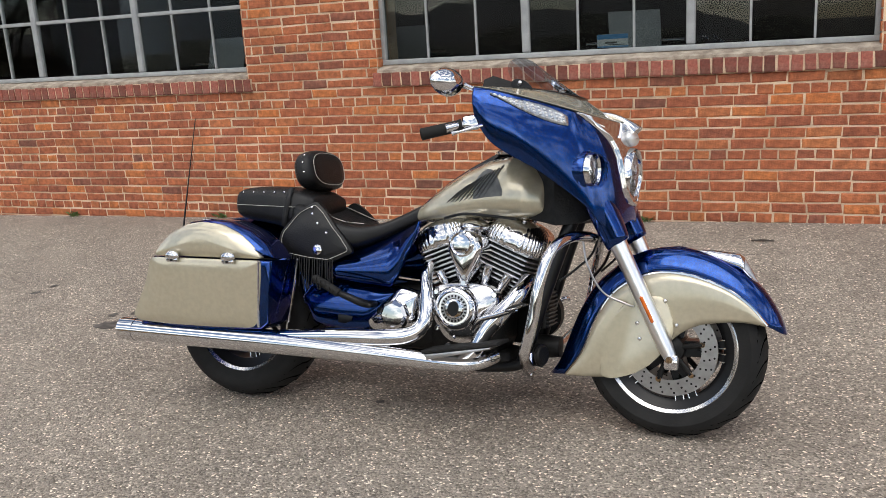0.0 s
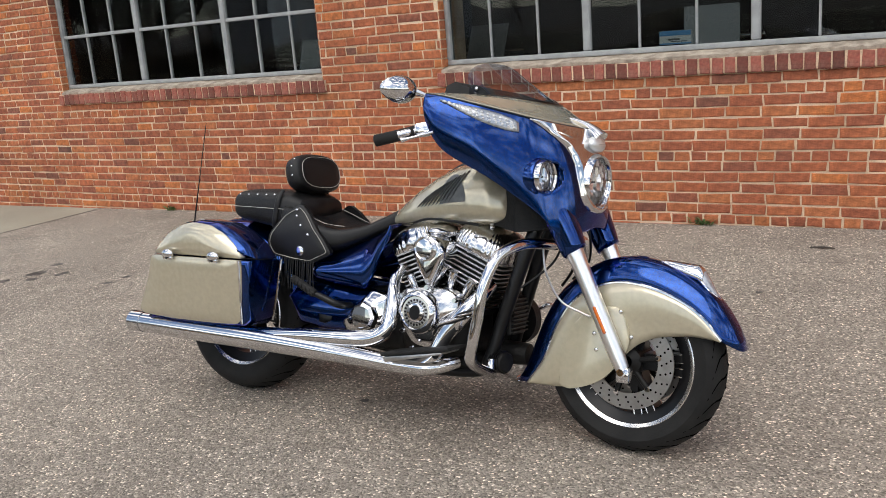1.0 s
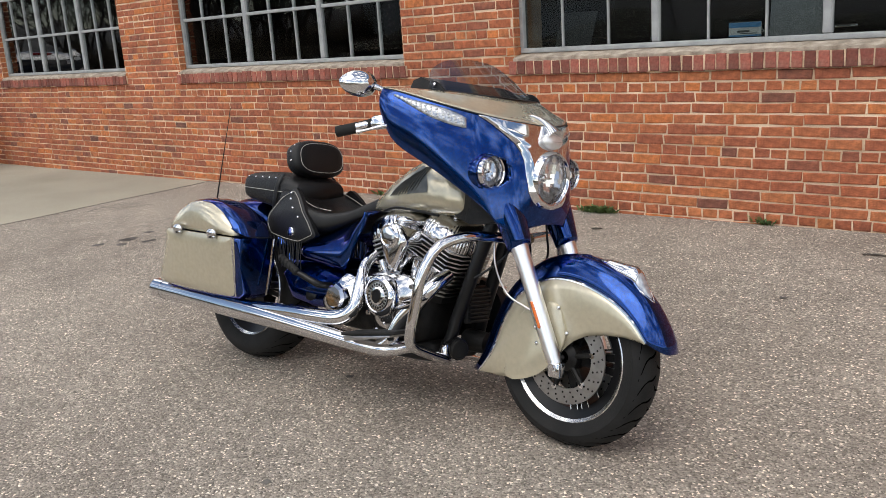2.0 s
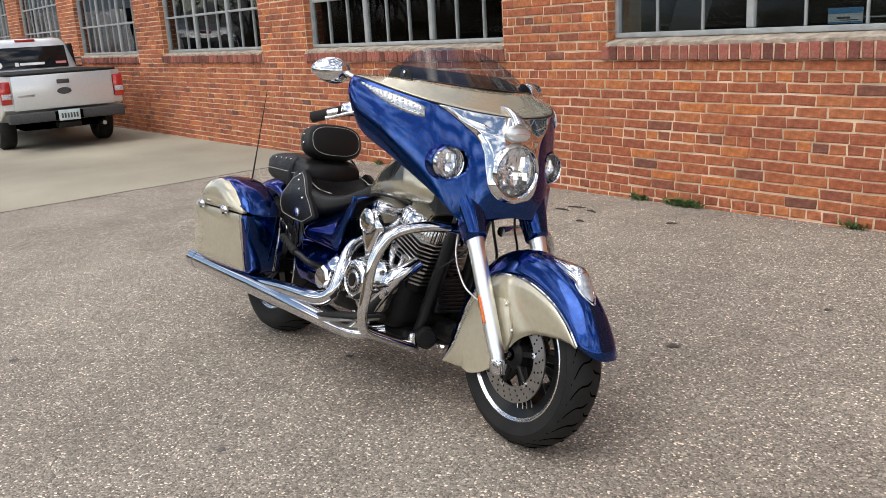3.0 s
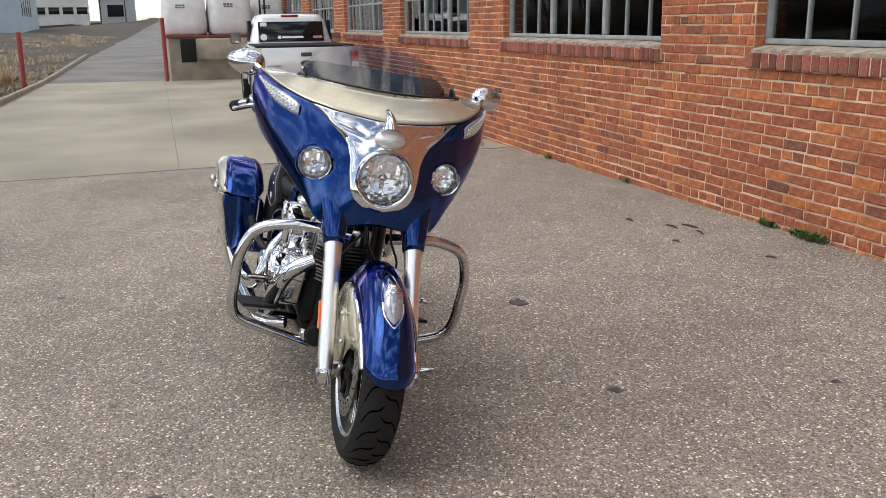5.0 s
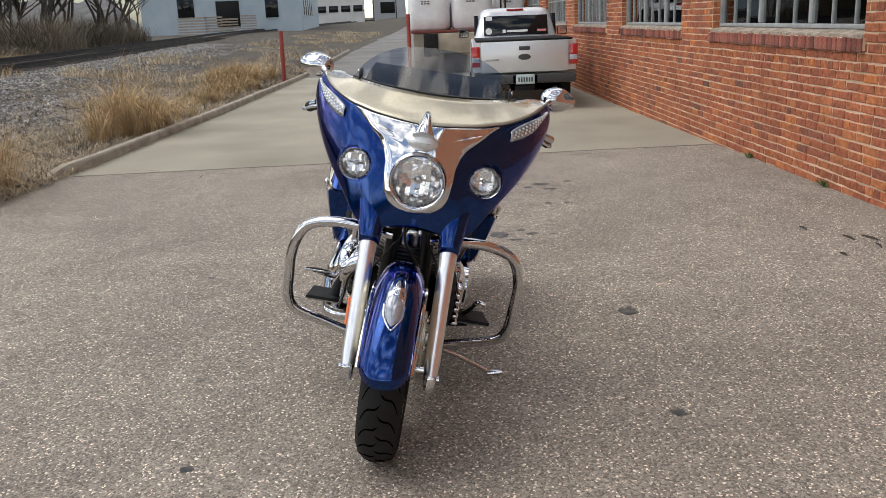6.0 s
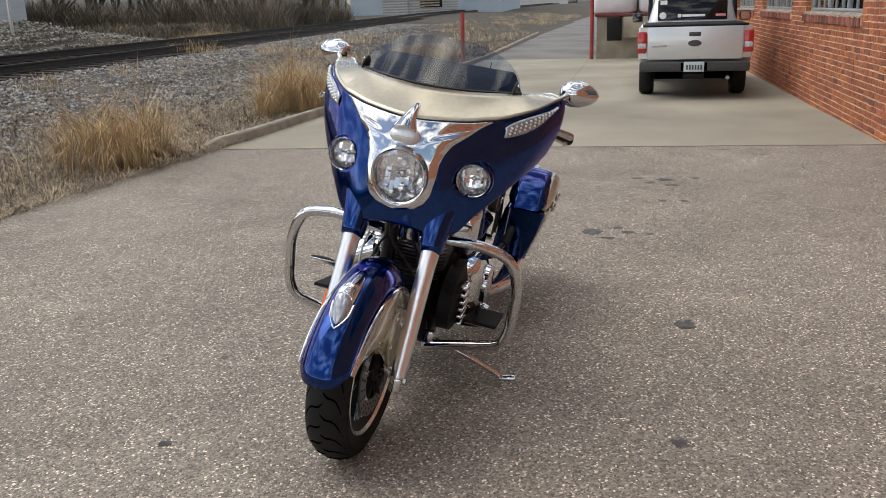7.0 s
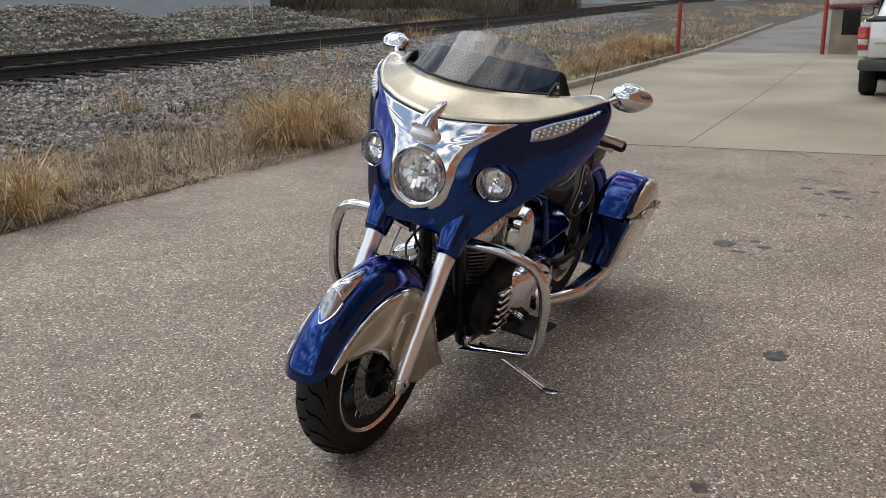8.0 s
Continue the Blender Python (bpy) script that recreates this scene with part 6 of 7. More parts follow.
part("oil_filter", lathe([(0, -0.05), (0.036, -0.045), (0.040, 0.0), (0.040, 0.05), (0, 0.05)], 28, Matrix.Translation((1.215, 0.03, 0.26)) @ Matrix.Rotation(radians(90), 4, "Z")), M_ROUGHBLACK, engine)

# -- frame, coolers, pedals --
for s in (-1, 1):
    bp("frame_tube", tube([(1.315, s * 0.05, 0.70), (1.27, s * 0.06, 0.58), (1.205, s * 0.07, 0.38), (1.165, s * 0.08, 0.25), (1.11, s * 0.085, 0.20), (0.80, s * 0.09, 0.19), (0.55, s * 0.10, 0.22)], [0.024, 0.024, 0.023, 0.021, 0.018, 0.016, 0.016], 6, 16), M_BLACK, "black steel frame tube")
    bp("crash_bar", tube([(1.385, s * 0.06, 0.640), (1.375, s * 0.14, 0.646), (1.355, s * 0.25, 0.645), (1.325, s * 0.345, 0.610), (1.300, s * 0.385, 0.520), (1.283, s * 0.388, 0.42), (1.266, s * 0.384, 0.345), (1.245, s * 0.355, 0.292), (1.215, s * 0.25, 0.250), (1.19, s * 0.11, 0.205)], 0.0175, 6, 18), M_CHROME, "chrome highway crash bar")
    bp("bar_bracket", box(bmesh.new(), (1.182, min(s * 0.095, s * 0.135), 0.190), (1.206, max(s * 0.095, s * 0.135), 0.262), bev=0.008), M_CHROME, "chrome foot of the crash bar")
    bd = bp("floorboard", slab([(0.890, 0.274), (1.150, 0.316), (1.153, 0.306), (0.895, 0.263)], s * 0.215, s * 0.335, 0.005), M_RUBBER, "black rubber rider footboard")
    part("board_edge", slab([(0.900, 0.262), (1.130, 0.300), (1.125, 0.292), (0.910, 0.245)], s * 0.22, s * 0.332, 0.003), M_SATIN, bd)
    part("board_bracket", tube([(1.0, s * 0.12, 0.24), (1.03, s * 0.20, 0.255), (1.06, s * 0.26, 0.275)], 0.012, 4, 10), M_BLACK, bd)
    peg = bp("pillion_peg", tube([(0.452, s * 0.262, 0.492), (0.458, s * 0.262, 0.489), (0.545, s * 0.250, 0.440), (0.550, s * 0.250, 0.437)], [0.009, 0.0145, 0.0155, 0.010], 1, 14), M_RUBBER, "folded black pillion footpeg")
    part("peg_arm", tube([(0.545, s * 0.250, 0.440), (0.562, s * 0.240, 0.432), (0.625, s * 0.215, 0.404), (0.640, s * 0.16, 0.398)], [0.010, 0.012, 0.0135, 0.012], 4, 12), M_BLACK, peg)
    for k in range(5):
        part("peg_ring", lathe([(0.0145, -0.0015), (0.0175, -0.001), (0.0175, 0.001), (0.0145, 0.0015)], 16, Matrix.Translation((0.470 + 0.016 * k, s * (0.2604 - 0.0022 * k), 0.482 - 0.009 * k)) @ pose(0, 0, 0, 0, 29, -90), closed=True), M_RUBBER, peg)
cooler = bp("oil_cooler", box(bmesh.new(), (1.205, -0.058, 0.33), (1.232, 0.058, 0.46), bev=0.008), M_ROUGHBLACK, "black finned oil cooler", smooth=30)
for k in range(9):
    part("cooler_fin", box(bmesh.new(), (1.228, -0.055, 0.340 + 0.0135 * k), (1.240, 0.055, 0.3445 + 0.0135 * k)), M_BLACK, cooler, smooth=20)
reg = bp("regulator", lathe([(0, -0.042), (0.030, -0.040), (0.034, -0.034), (0.034, 0.034), (0.030, 0.040), (0, 0.042)], 26, Matrix.Translation((1.195, -0.075, 0.245)) @ Matrix.Rotation(radians(70), 4, "Z")), M_ROUGHBLACK, "black finned canister ahead of the engine")
for k in range(7):
    part("canister_fin", lathe([(0.032, -0.003), (0.038, -0.002), (0.038, 0.002), (0.032, 0.003)], 26, Matrix.Translation((1.195, -0.075, 0.245)) @ Matrix.Rotation(radians(70), 4, "Z") @ Matrix.Translation((0, -0.030 + 0.010 * k, 0)), closed=True), M_BLACK, reg)
bp("brake_pedal", tube([(1.02, -0.20, 0.335), (1.055, -0.225, 0.37), (1.12, -0.25, 0.392), (1.185, -0.275, 0.415), (1.20, -0.30, 0.42)], [0.011, 0.011, 0.010, 0.009, 0.006], 5, 12), M_CHROME, "chrome brake pedal")
pad = bp("pedal_pad", ellipsoid((1.20, -0.300, 0.424), (0.040, 0.050, 0.007), pose(0, 0, 0, 0, -18, 0)), M_CHROME, "oval brake pedal pad with a chrome rim")
part("rubber", ellipsoid((1.199, -0.300, 0.428), (0.034, 0.043, 0.007), pose(0, 0, 0, 0, -18, 0)), M_RUBBER, pad)
bp("gear_lever", tube([(1.02, 0.245, 0.30), (1.10, 0.255, 0.335), (1.20, 0.27, 0.40), (1.215, 0.30, 0.40)], 0.009, 5, 12), M_CHROME, "chrome gear lever")
bp("side_stand", tube([(1.06, 0.12, 0.17), (1.055, 0.22, 0.150), (1.045, 0.33, 0.110), (1.041, 0.375, 0.092)], [0.014, 0.011, 0.010, 0.011], 4, 12), M_CHROME, "chrome side stand, folded out")
bp("stand_foot", box(bmesh.new(), (-0.016, -0.012, -0.005), (0.016, 0.050, 0.005), Matrix.Translation((1.043, 0.385, 0.0885)) @ pose(0, 0, 0, 12, 0, 0), bev=0.004), M_CHROME)
# cables and hoses
for pts, r, mt in (([(1.36, -0.10, 0.66), (1.38, -0.12, 0.56), (1.43, -0.115, 0.47), (1.50, -0.11, 0.435), (1.53, -0.108, 0.425)], 0.0035, M_SATIN),
                   ([(1.40, 0.02, 0.72), (1.39, -0.06, 0.60), (1.34, -0.09, 0.54), (1.29, -0.11, 0.50)], 0.004, M_BLACK),
                   ([(1.42, -0.03, 0.74), (1.44, -0.02, 0.64), (1.41, 0.03, 0.56), (1.36, 0.06, 0.50)], 0.005, M_BLACK),
                   ([(1.44, 0.06, 0.74), (1.46, 0.05, 0.66), (1.44, 0.09, 0.58), (1.38, 0.10, 0.52)], 0.004, M_BLACK),
                   ([(0.90, -0.16, 0.70), (0.97, -0.17, 0.715), (1.06, -0.165, 0.71), (1.15, -0.15, 0.70)], 0.005, M_BLACK)):
    bp("cable", tube(pts, r, 6, 8), mt)


# ---- verge planting ----
M_THATCH = mat("tan_thatch", (0.60, 0.49, 0.34), (0.36, 0.285, 0.195), scale=2, rough=0.95, rand=0.55, island=True)
M_BRUSH = mat("dead_brush", (0.13, 0.105, 0.075), (0.075, 0.065, 0.048), scale=3, rough=0.95, rand=0.5, island=True)
clumps = [(-5.6, -1.05, 0.45, 2.0), (-6.0, -1.45, 0.55, 1.9), (-6.7, -1.9, 0.45, 1.3), (-10.6, -1.30, 0.58, 2.2), (-11.4, -1.55, 0.62, 1.9), (-13.4, -1.5, 0.5, 1.2), (-1.75, -1.0, 0.40, 1.5), (-1.25, -1.05, 0.40, 1.45), (-2.3, -1.15, 0.25, 0.9), (-17.0, -1.7, 0.6, 1.2), (-20.5, -1.9, 0.7, 1.1), (-25, -2.6, 1.1, 1.5)]


def tufts(name, spots, per, height, material, label, lean=(0.25, 0.15), wide=1.0, crowns=58, flare=(0.15, 0.85)):
    """Bunch grass: arching stems that fan out from many small crowns, leaning one way, as one mesh."""
    verts, faces = [], []
    for sx, sy, r, hh in spots:
        for _ in range(int(crowns * r * r) + 3):
            a, d = random.random() * math.tau, r * math.sqrt(random.random())
            cx, cy = sx + d * math.cos(a) * 1.25, sy + d * math.sin(a)
            if cy > EDGE_Y - 0.06:
                continue
            top = height * hh * random.uniform(0.45, 1.1) * (1 - 0.35 * d / r)
            for _ in range(int(per * random.uniform(0.6, 1.4))):
                b = random.random() * math.tau
                p = Vector((cx + jit(0.05), cy + jit(0.05), 0))
                p.z = ground_z(p.x, p.y)
                l = top * random.uniform(0.5, 1.15)
                out = Vector((math.cos(b), math.sin(b), 0)) * random.uniform(*flare) + Vector((lean[0], lean[1], 0)) * random.random()
                w = Vector((-math.sin(b), math.cos(b), 0)) * random.uniform(0.0014, 0.0032) * wide
                fall = random.uniform(0.55, 1.25)
                k = len(verts)
                line = [p + out * l * (0.15 * u + 0.75 * u * u) + Vector((0, 0, l * (1.25 * u - 0.95 * fall * u * u))) + Vector((jit(0.012), jit(0.012), 0)) for u in (0, 0.35, 0.7, 1.0)]
                for q, f in zip(line[:3], (1, 0.9, 0.6)):
                    verts.extend((tuple(q - w * f), tuple(q + w * f)))
                verts.append(tuple(line[3]))
                faces.extend(((k, k + 1, k + 3, k + 2), (k + 2, k + 3, k + 5, k + 4), (k + 4, k + 5, k + 6)))
    me = bpy.data.meshes.new(name)
    me.from_pydata(verts, [], faces)
    me.materials.append(material)
    return tagged(new(name, me), label, "grass", kind="stuff")


tufts("dry_grass", clumps, 66, 0.95, M_GRASS, "tall golden dry grass clumps beside the kerb", lean=(0.5, 0.35), wide=1.35, crowns=52, flare=(0.2, 1.3))
low = []
for _ in range(380):
    x = 4 - 34 * random.random() ** 1.3
    y = EDGE_Y - 0.15 - (abs(near_rail(x)) - 2.0) * random.random() ** 1.5
    low.append((x, y, random.uniform(0.25, 0.6), random.uniform(0.3, 0.9)))
tufts("weeds", low, 13, 0.28, M_GRASS2, "brown matted weeds and litter on the verge")
brush = [(3.2 - 7.2 * random.random(), -1.0 - 1.5 * random.random(), random.uniform(0.3, 0.55), random.uniform(0.5, 1.0)) for _ in range(46)]
tufts("dead_brush", brush, 16, 0.42, M_BRUSH, "dark grey-brown dead brush on the verge")
tufts("pale_grass", [(x + jit(0.3), y + jit(0.2), r * 0.8, h) for x, y, r, h in brush], 15, 0.80, M_THATCH, "thin tan grass between the dead brush", lean=(0.5, 0.3), crowns=40)
mid = [(-4 - 30 * random.random() ** 1.2, EDGE_Y - 0.3 - 3.6 * random.random() ** 1.2, random.uniform(0.3, 0.8), random.uniform(0.5, 1.1)) for _ in range(150)]
tufts("tan_grass", mid[::2], 10, 0.42, M_THATCH, "pale tan grass over the verge beside the kerb", wide=2.2, crowns=30)
tufts("brown_grass", mid[1::2], 10, 0.38, M_BRUSH, "dark brown dead grass over the verge beside the kerb", wide=2.0, crowns=30)
far_low = [(-24 - 70 * random.random() ** 1.2, -1.6 - 6.5 * random.random(), random.uniform(0.5, 1.1), random.uniform(0.6, 1.2)) for _ in range(70)]
blades("far_grass", far_low, 160, 0.38, 1.2, 0.012, M_THATCH, "tan dry grass along the distant verge", droop=0.6)
blades("edge_litter", [(3.5 - 0.22 * i, EDGE_Y - 0.18 + jit(0.05), 0.17, random.uniform(0.4, 1.0)) for i in range(48)], 2200, 0.13, 1.3, 0.003, M_GRASS2, "dead stalks fringing the asphalt edge", droop=1.0)
blades("track_grass", [(-22.5, -9.0, 0.9, 1.0), (-2.0, -5.2, 0.5, 0.7), (-6.5, -4.6, 0.5, 0.8), (-12, -6.6, 0.5, 0.8), (-15, -6.9, 0.4, 0.8), (-9.5, -11.5, 0.8, 0.9), (-16, -12.2, 0.8, 0.8), (-24, -13, 1.2, 1.0), (-33, -14, 1.4, 1.0)], 260, 0.6, 0.8, 0.005, M_GRASS, "wispy tan weeds beside the rails", droop=0.6)


def thatch(name, count, where, material, label, long=0.16):
    """Dead stems lying crosswise on the soil, as one mesh."""
    verts, faces = [], []
    for _ in range(count):
        x, y = where()
        l, a, w = long * random.uniform(0.4, 1.5), random.random() * math.tau, random.uniform(0.0016, 0.0036)
        d, n = Vector((math.cos(a), math.sin(a), 0)) * l, Vector((-math.sin(a), math.cos(a), 0)) * w
        p = Vector((x, y, ground_z(x, y) + random.uniform(0.004, 0.05)))
        q = p + d * 0.5 + Vector((jit(0.02), jit(0.02), random.uniform(0.0, 0.06)))
        e = p + d + Vector((0, 0, random.uniform(-0.02, 0.07)))
        k = len(verts)
        verts += [tuple(p - n), tuple(p + n), tuple(q + n), tuple(q - n), tuple(e)]
        faces += [(k, k + 1, k + 2, k + 3), (k + 3, k + 2, k + 4)]
    me = bpy.data.meshes.new(name)
    me.from_pydata(verts, [], faces)
    me.materials.append(material)
    return tagged(new(name, me), label, "grass", kind="stuff")


def verge_spot():
    x = 3.5 - 22 * random.random() ** 1.6
    return x, EDGE_Y - 0.06 - 2.6 * random.random() ** 1.4


thatch("thatch", 52000, verge_spot, M_THATCH, "tangled tan and grey dead stems matted on the verge")
thatch("dark_thatch", 30000, verge_spot, M_BRUSH, "dark brown dead stems matted on the verge", 0.22)


def stalks(name, spots, label):
    bm = bmesh.new()
    for x, y, h in spots:
        z = ground_z(x, y)
        a = random.random() * math.tau
        tip = Vector((x + 0.4 * h * math.cos(a), y + 0.4 * h * math.sin(a), z + h))
        tube([(x, y, z - 0.02), (x + 0.1 * h * math.cos(a), y + 0.1 * h * math.sin(a), z + h * 0.6), tip], [0.006, 0.004, 0.0015], 3, 5, bm)
        for _ in range(3):
            f = random.uniform(0.35, 0.85)
            p = Vector((x + 0.25 * f * h * math.cos(a), y + 0.25 * f * h * math.sin(a), z + h * f))
            b = random.random() * math.tau
            tube([p, p + Vector((0.2 * h * math.cos(b), 0.2 * h * math.sin(b), 0.18 * h))], [0.003, 0.001], 1, 4, bm)
    return tagged(obj(name, bm, M_GRASS2), label, "weed", kind="stuff")


stalks("bare_stalks", [(-3.9 - 0.5 * random.random(), -0.75 - 0.4 * random.random(), random.uniform(0.2, 0.42)) for _ in range(7)] + [(-0.6 - 5.6 * random.random(), -0.8 - 1.3 * random.random(), random.uniform(0.3, 0.62)) for _ in range(90)] + [(2 - 26 * random.random(), -1.2 - 4.5 * random.random(), random.uniform(0.25, 0.6)) for _ in range(70)], "pale bare weed stalks on the verge")


def weed_tuft(x, y, r, n):
    bm = bmesh.new()
    for _ in range(n):
        a, d = random.random() * math.tau, r * random.random()
        p = Vector((x + d * math.cos(a) * 1.6, y - abs(d * math.sin(a)) * 0.6, yard_z(x) - 0.003))
        b = random.random() * math.tau
        o = Vector((math.cos(b), math.sin(b), 0))
        s = Vector((-o.y, o.x, 0))
        h, w = random.uniform(0.03, 0.085), random.uniform(0.006, 0.014)
        q = [p, p + o * h * 0.4 + s * w + Vector((0, 0, h * 0.6)), p + o * h * 0.8 + Vector((0, 0, h * 0.75)), p + o * h * 0.4 - s * w + Vector((0, 0, h * 0.6))]
        bm.faces.new([bm.verts.new(v) for v in q])
    return tagged(obj("weed_tuft", bm, M_GREEN), "small green weed growing at the foot of the brick wall", "weed", group="weeds at the wall foot")


for x, r, n in ((-2.07, 0.10, 120), (-2.45, 0.05, 34), (-0.85, 0.05, 26), (-4.3, 0.04, 18), (-5.9, 0.05, 22)):
    weed_tuft(x, WALL_Y - 0.012, r, n)


# ---- marks on the yard ----
def stain(x, y, rx, ry, label="dark oil spot soaked into the asphalt"):
    bm = bmesh.new()
    n = 40
    c = bm.verts.new((x, y, yard_z(x) + 0.0022))
    ring = []
    for i in range(n):
        a = i * math.tau / n
        k = 1 + 0.45 * noise.noise(Vector((x * 9 + 2 * math.cos(a), y * 9 + 2 * math.sin(a), 7))) + 0.25 * noise.noise(Vector((x * 5 + 7 * math.cos(a), y * 5 + 7 * math.sin(a), 3)))
        px, py = x + rx * k * math.cos(a), y + ry * k * math.sin(a)
        ring.append(bm.verts.new((px, py, yard_z(px) + 0.0022)))
    for i in range(n):
        bm.faces.new((c, ring[i], ring[(i + 1) % n]))
    return tagged(obj("oil_stain", bm, M_OIL), label, "stain", group="oil spots", kind="structure")


for x, y, rx, ry in ((-3.13, 3.53, 0.085, 0.055), (-3.24, 3.68, 0.03, 0.03), (-4.1, 3.97, 0.03, 0.03), (-3.13, 3.74, 0.03, 0.04), (-2.98, 3.62, 0.02, 0.05), (-3.10, 3.87, 0.016, 0.025), (-4.93, 4.02, 0.06, 0.075), (-4.80, 3.90, 0.05, 0.035), (-5.02, 4.26, 0.04, 0.04), (-4.98, 3.80, 0.04, 0.05), (-4.70, 4.06, 0.035, 0.06), (-4.1, 4.12, 0.025, 0.035), (-4.6, 3.5, 0.016, 0.022),
                     (-1.50, 3.985, 0.055, 0.045), (-0.405, 3.912, 0.028, 0.024), (-0.152, 2.329, 0.022, 0.022), (-0.869, 2.189, 0.016, 0.016), (-2.373, 1.876, 0.022, 0.02), (-1.29, 2.94, 0.018, 0.016), (0.62, 3.0, 0.014, 0.014), (-0.2, 4.7, 0.016, 0.02)):
    stain(x, y, rx, ry)


M_CRACK = mat("asphalt_crack", (0.035, 0.031, 0.028), (0.06, 0.053, 0.047), scale=30, rough=0.95)


def crack(x, y, a, l, w):
    """A wandering open crack: a slim dark ribbon of uneven width."""
    bm = bmesh.new()
    n = max(6, int(l / 0.05))
    rows = []
    for i in range(n + 1):
        a += jit(0.35)
        q = w * random.uniform(0.3, 1.0) * math.sin(math.pi * (i + 0.3) / (n + 0.6))
        rows.append([(x - q * math.sin(a), y + q * math.cos(a), yard_z(x) + 0.002), (x + q * math.sin(a), y - q * math.cos(a), yard_z(x) + 0.002)])
        x, y = x + l / n * math.cos(a), y + l / n * math.sin(a)
    loft(rows, bm, closed=False)
    return tagged(obj("asphalt_crack", bm, M_CRACK), "thin ragged crack in the worn asphalt", "crack", group="asphalt cracks", kind="structure")


for x, y, a, l, w in ((-6.6, 1.0, 0.3, 0.9, 0.007), (-6.5, 2.1, -0.5, 0.6, 0.006), (-6.7, 4.7, 0.5, 0.8, 0.007), (-6.4, 0.2, 0.8, 0.7, 0.006), (-6.72, 3.2, 1.3, 0.9, 0.008), (-6.7, 4.0, 1.6, 1.2, 0.009), (-6.75, -0.1, 1.5, 1.0, 0.008), (-5.9, 5.2, 0.2, 1.0, 0.006), (-0.3, 5.25, 0.1, 0.5, 0.004)):
    crack(x, y, a, l, w)


def stick(x, y, a, l):
    p, d = Vector((x, y, yard_z(x) + 0.007)), Vector((math.cos(a), math.sin(a), 0)) * l / 2
    return tagged(obj("twig", tube([p - d, p + Vector((0, 0.006, 0.002)), p + d], [0.004, 0.006, 0.003], 3, 6), M_BARK), "short dark twig lying on the asphalt", "twig", group="fallen twigs")


for x, y, a, l in ((-2.632, 5.665, 0.3, 0.14), (-2.663, 5.55, 0.1, 0.12), (-2.45, 5.62, -0.2, 0.10), (-1.77, 5.63, 0.5, 0.07), (-0.047, 5.615, 0.05, 0.13), (-2.3, 5.35, 0.2, 0.06), (-2.95, 5.4, 0.1, 0.09)):
    stick(x, y, a, l)


# ---- posts, dock, trailer ----
def post(x, y, h, label):
    bm = tube([(0, 0, -0.1), (0, 0, h - 0.012), (0, 0, h)], [0.055, 0.055, 0.046], 1, 18)
    return tagged(obj("bollard_post", bm, M_REDPOST, smooth=30, m=pose(x, y, yard_z(x), jit(1), jit(1), 0)), label, "post", group="red steel posts")


post(-22.0, -0.82, 1.38, "tall red-painted steel post beside the kerb")
post(-23.5, 2.60, 1.70, "tall red-painted steel post at the dock corner")
M_DOCK = mat("stained_dock_concrete", (0.42, 0.37, 0.285), (0.25, 0.22, 0.17), scale=1.6, rough=0.95, bump=0.4, bscale=40, fine=0.2)
zd = yard_z(-23.7)
dock = thing("loading_dock", "stained concrete loading dock with a chipped edge", "loading dock", pose(-23.7, 4.27, zd))
part("dock_wall", box(bmesh.new(), (-5.5, -1.55, -0.2), (0.0, 1.64, 1.15), bev=0.03), M_DOCK, dock)
part("dock_block", box(bmesh.new(), (0.002, -0.82, 0.56), (0.30, 1.3, 1.13), bev=0.04), M_DOCK, dock, "projecting concrete bumper block")
part("dock_flap", box(bmesh.new(), (0.31, -1.25, 0.50), (0.34, -0.84, 1.13), bev=0.008), M_RUBBER, dock, "black rubber dock flap")
part("dock_edge", box(bmesh.new(), (-5.4, -1.60, 1.152), (0.06, 1.60, 1.22), bev=0.01), mat("rusty_red_steel", (0.22, 0.045, 0.035), (0.14, 0.04, 0.03), scale=8, rough=0.7, bump=0.3), dock, "rust-red steel edge beam")
M_BAG = mat("white_woven_plastic", (0.80, 0.80, 0.80), (0.72, 0.72, 0.73), scale=6, rough=0.45, bump=1.0, bscale=5)


def bag(x, y, w, h):
    rings = []
    for k, (t, s) in enumerate(((0, 0.90), (0.06, 1.0), (0.3, 1.03), (0.6, 1.0), (0.9, 0.97), (1.0, 0.86))):
        ring = []
        for i in range(32):
            a = i * math.tau / 32
            c, q = math.cos(a), math.sin(a)
            b = 1 + 0.05 * noise.noise(Vector((c * 2 + x, q * 2 + y, t * 4)))
            ring.append((w / 2 * s * b * math.copysign(abs(c) ** 0.45, c), w / 2 * s * b * math.copysign(abs(q) ** 0.45, q), h * t))
        rings.append(ring)
    base = thing("bulk_bag", "large white wrapped pallet load standing on the dock", "bag", pose(x, y, zd + 1.222, 0, 0, jit(5)), group="white pallet loads")
    part("sack", loft(rings), M_BAG, base, smooth=60)
    part("print", boxes(*[((w / 2 * 1.03 + 0.008, -0.2 + 0.09 * i, h * 0.62 + 0.06 * j), (w / 2 * 1.03 + 0.012, -0.13 + 0.09 * i, h * 0.62 + 0.035 + 0.06 * j)) for i in range(3) for j in range(2)]), M_DECAL, base, "unreadable dark print")
    return base


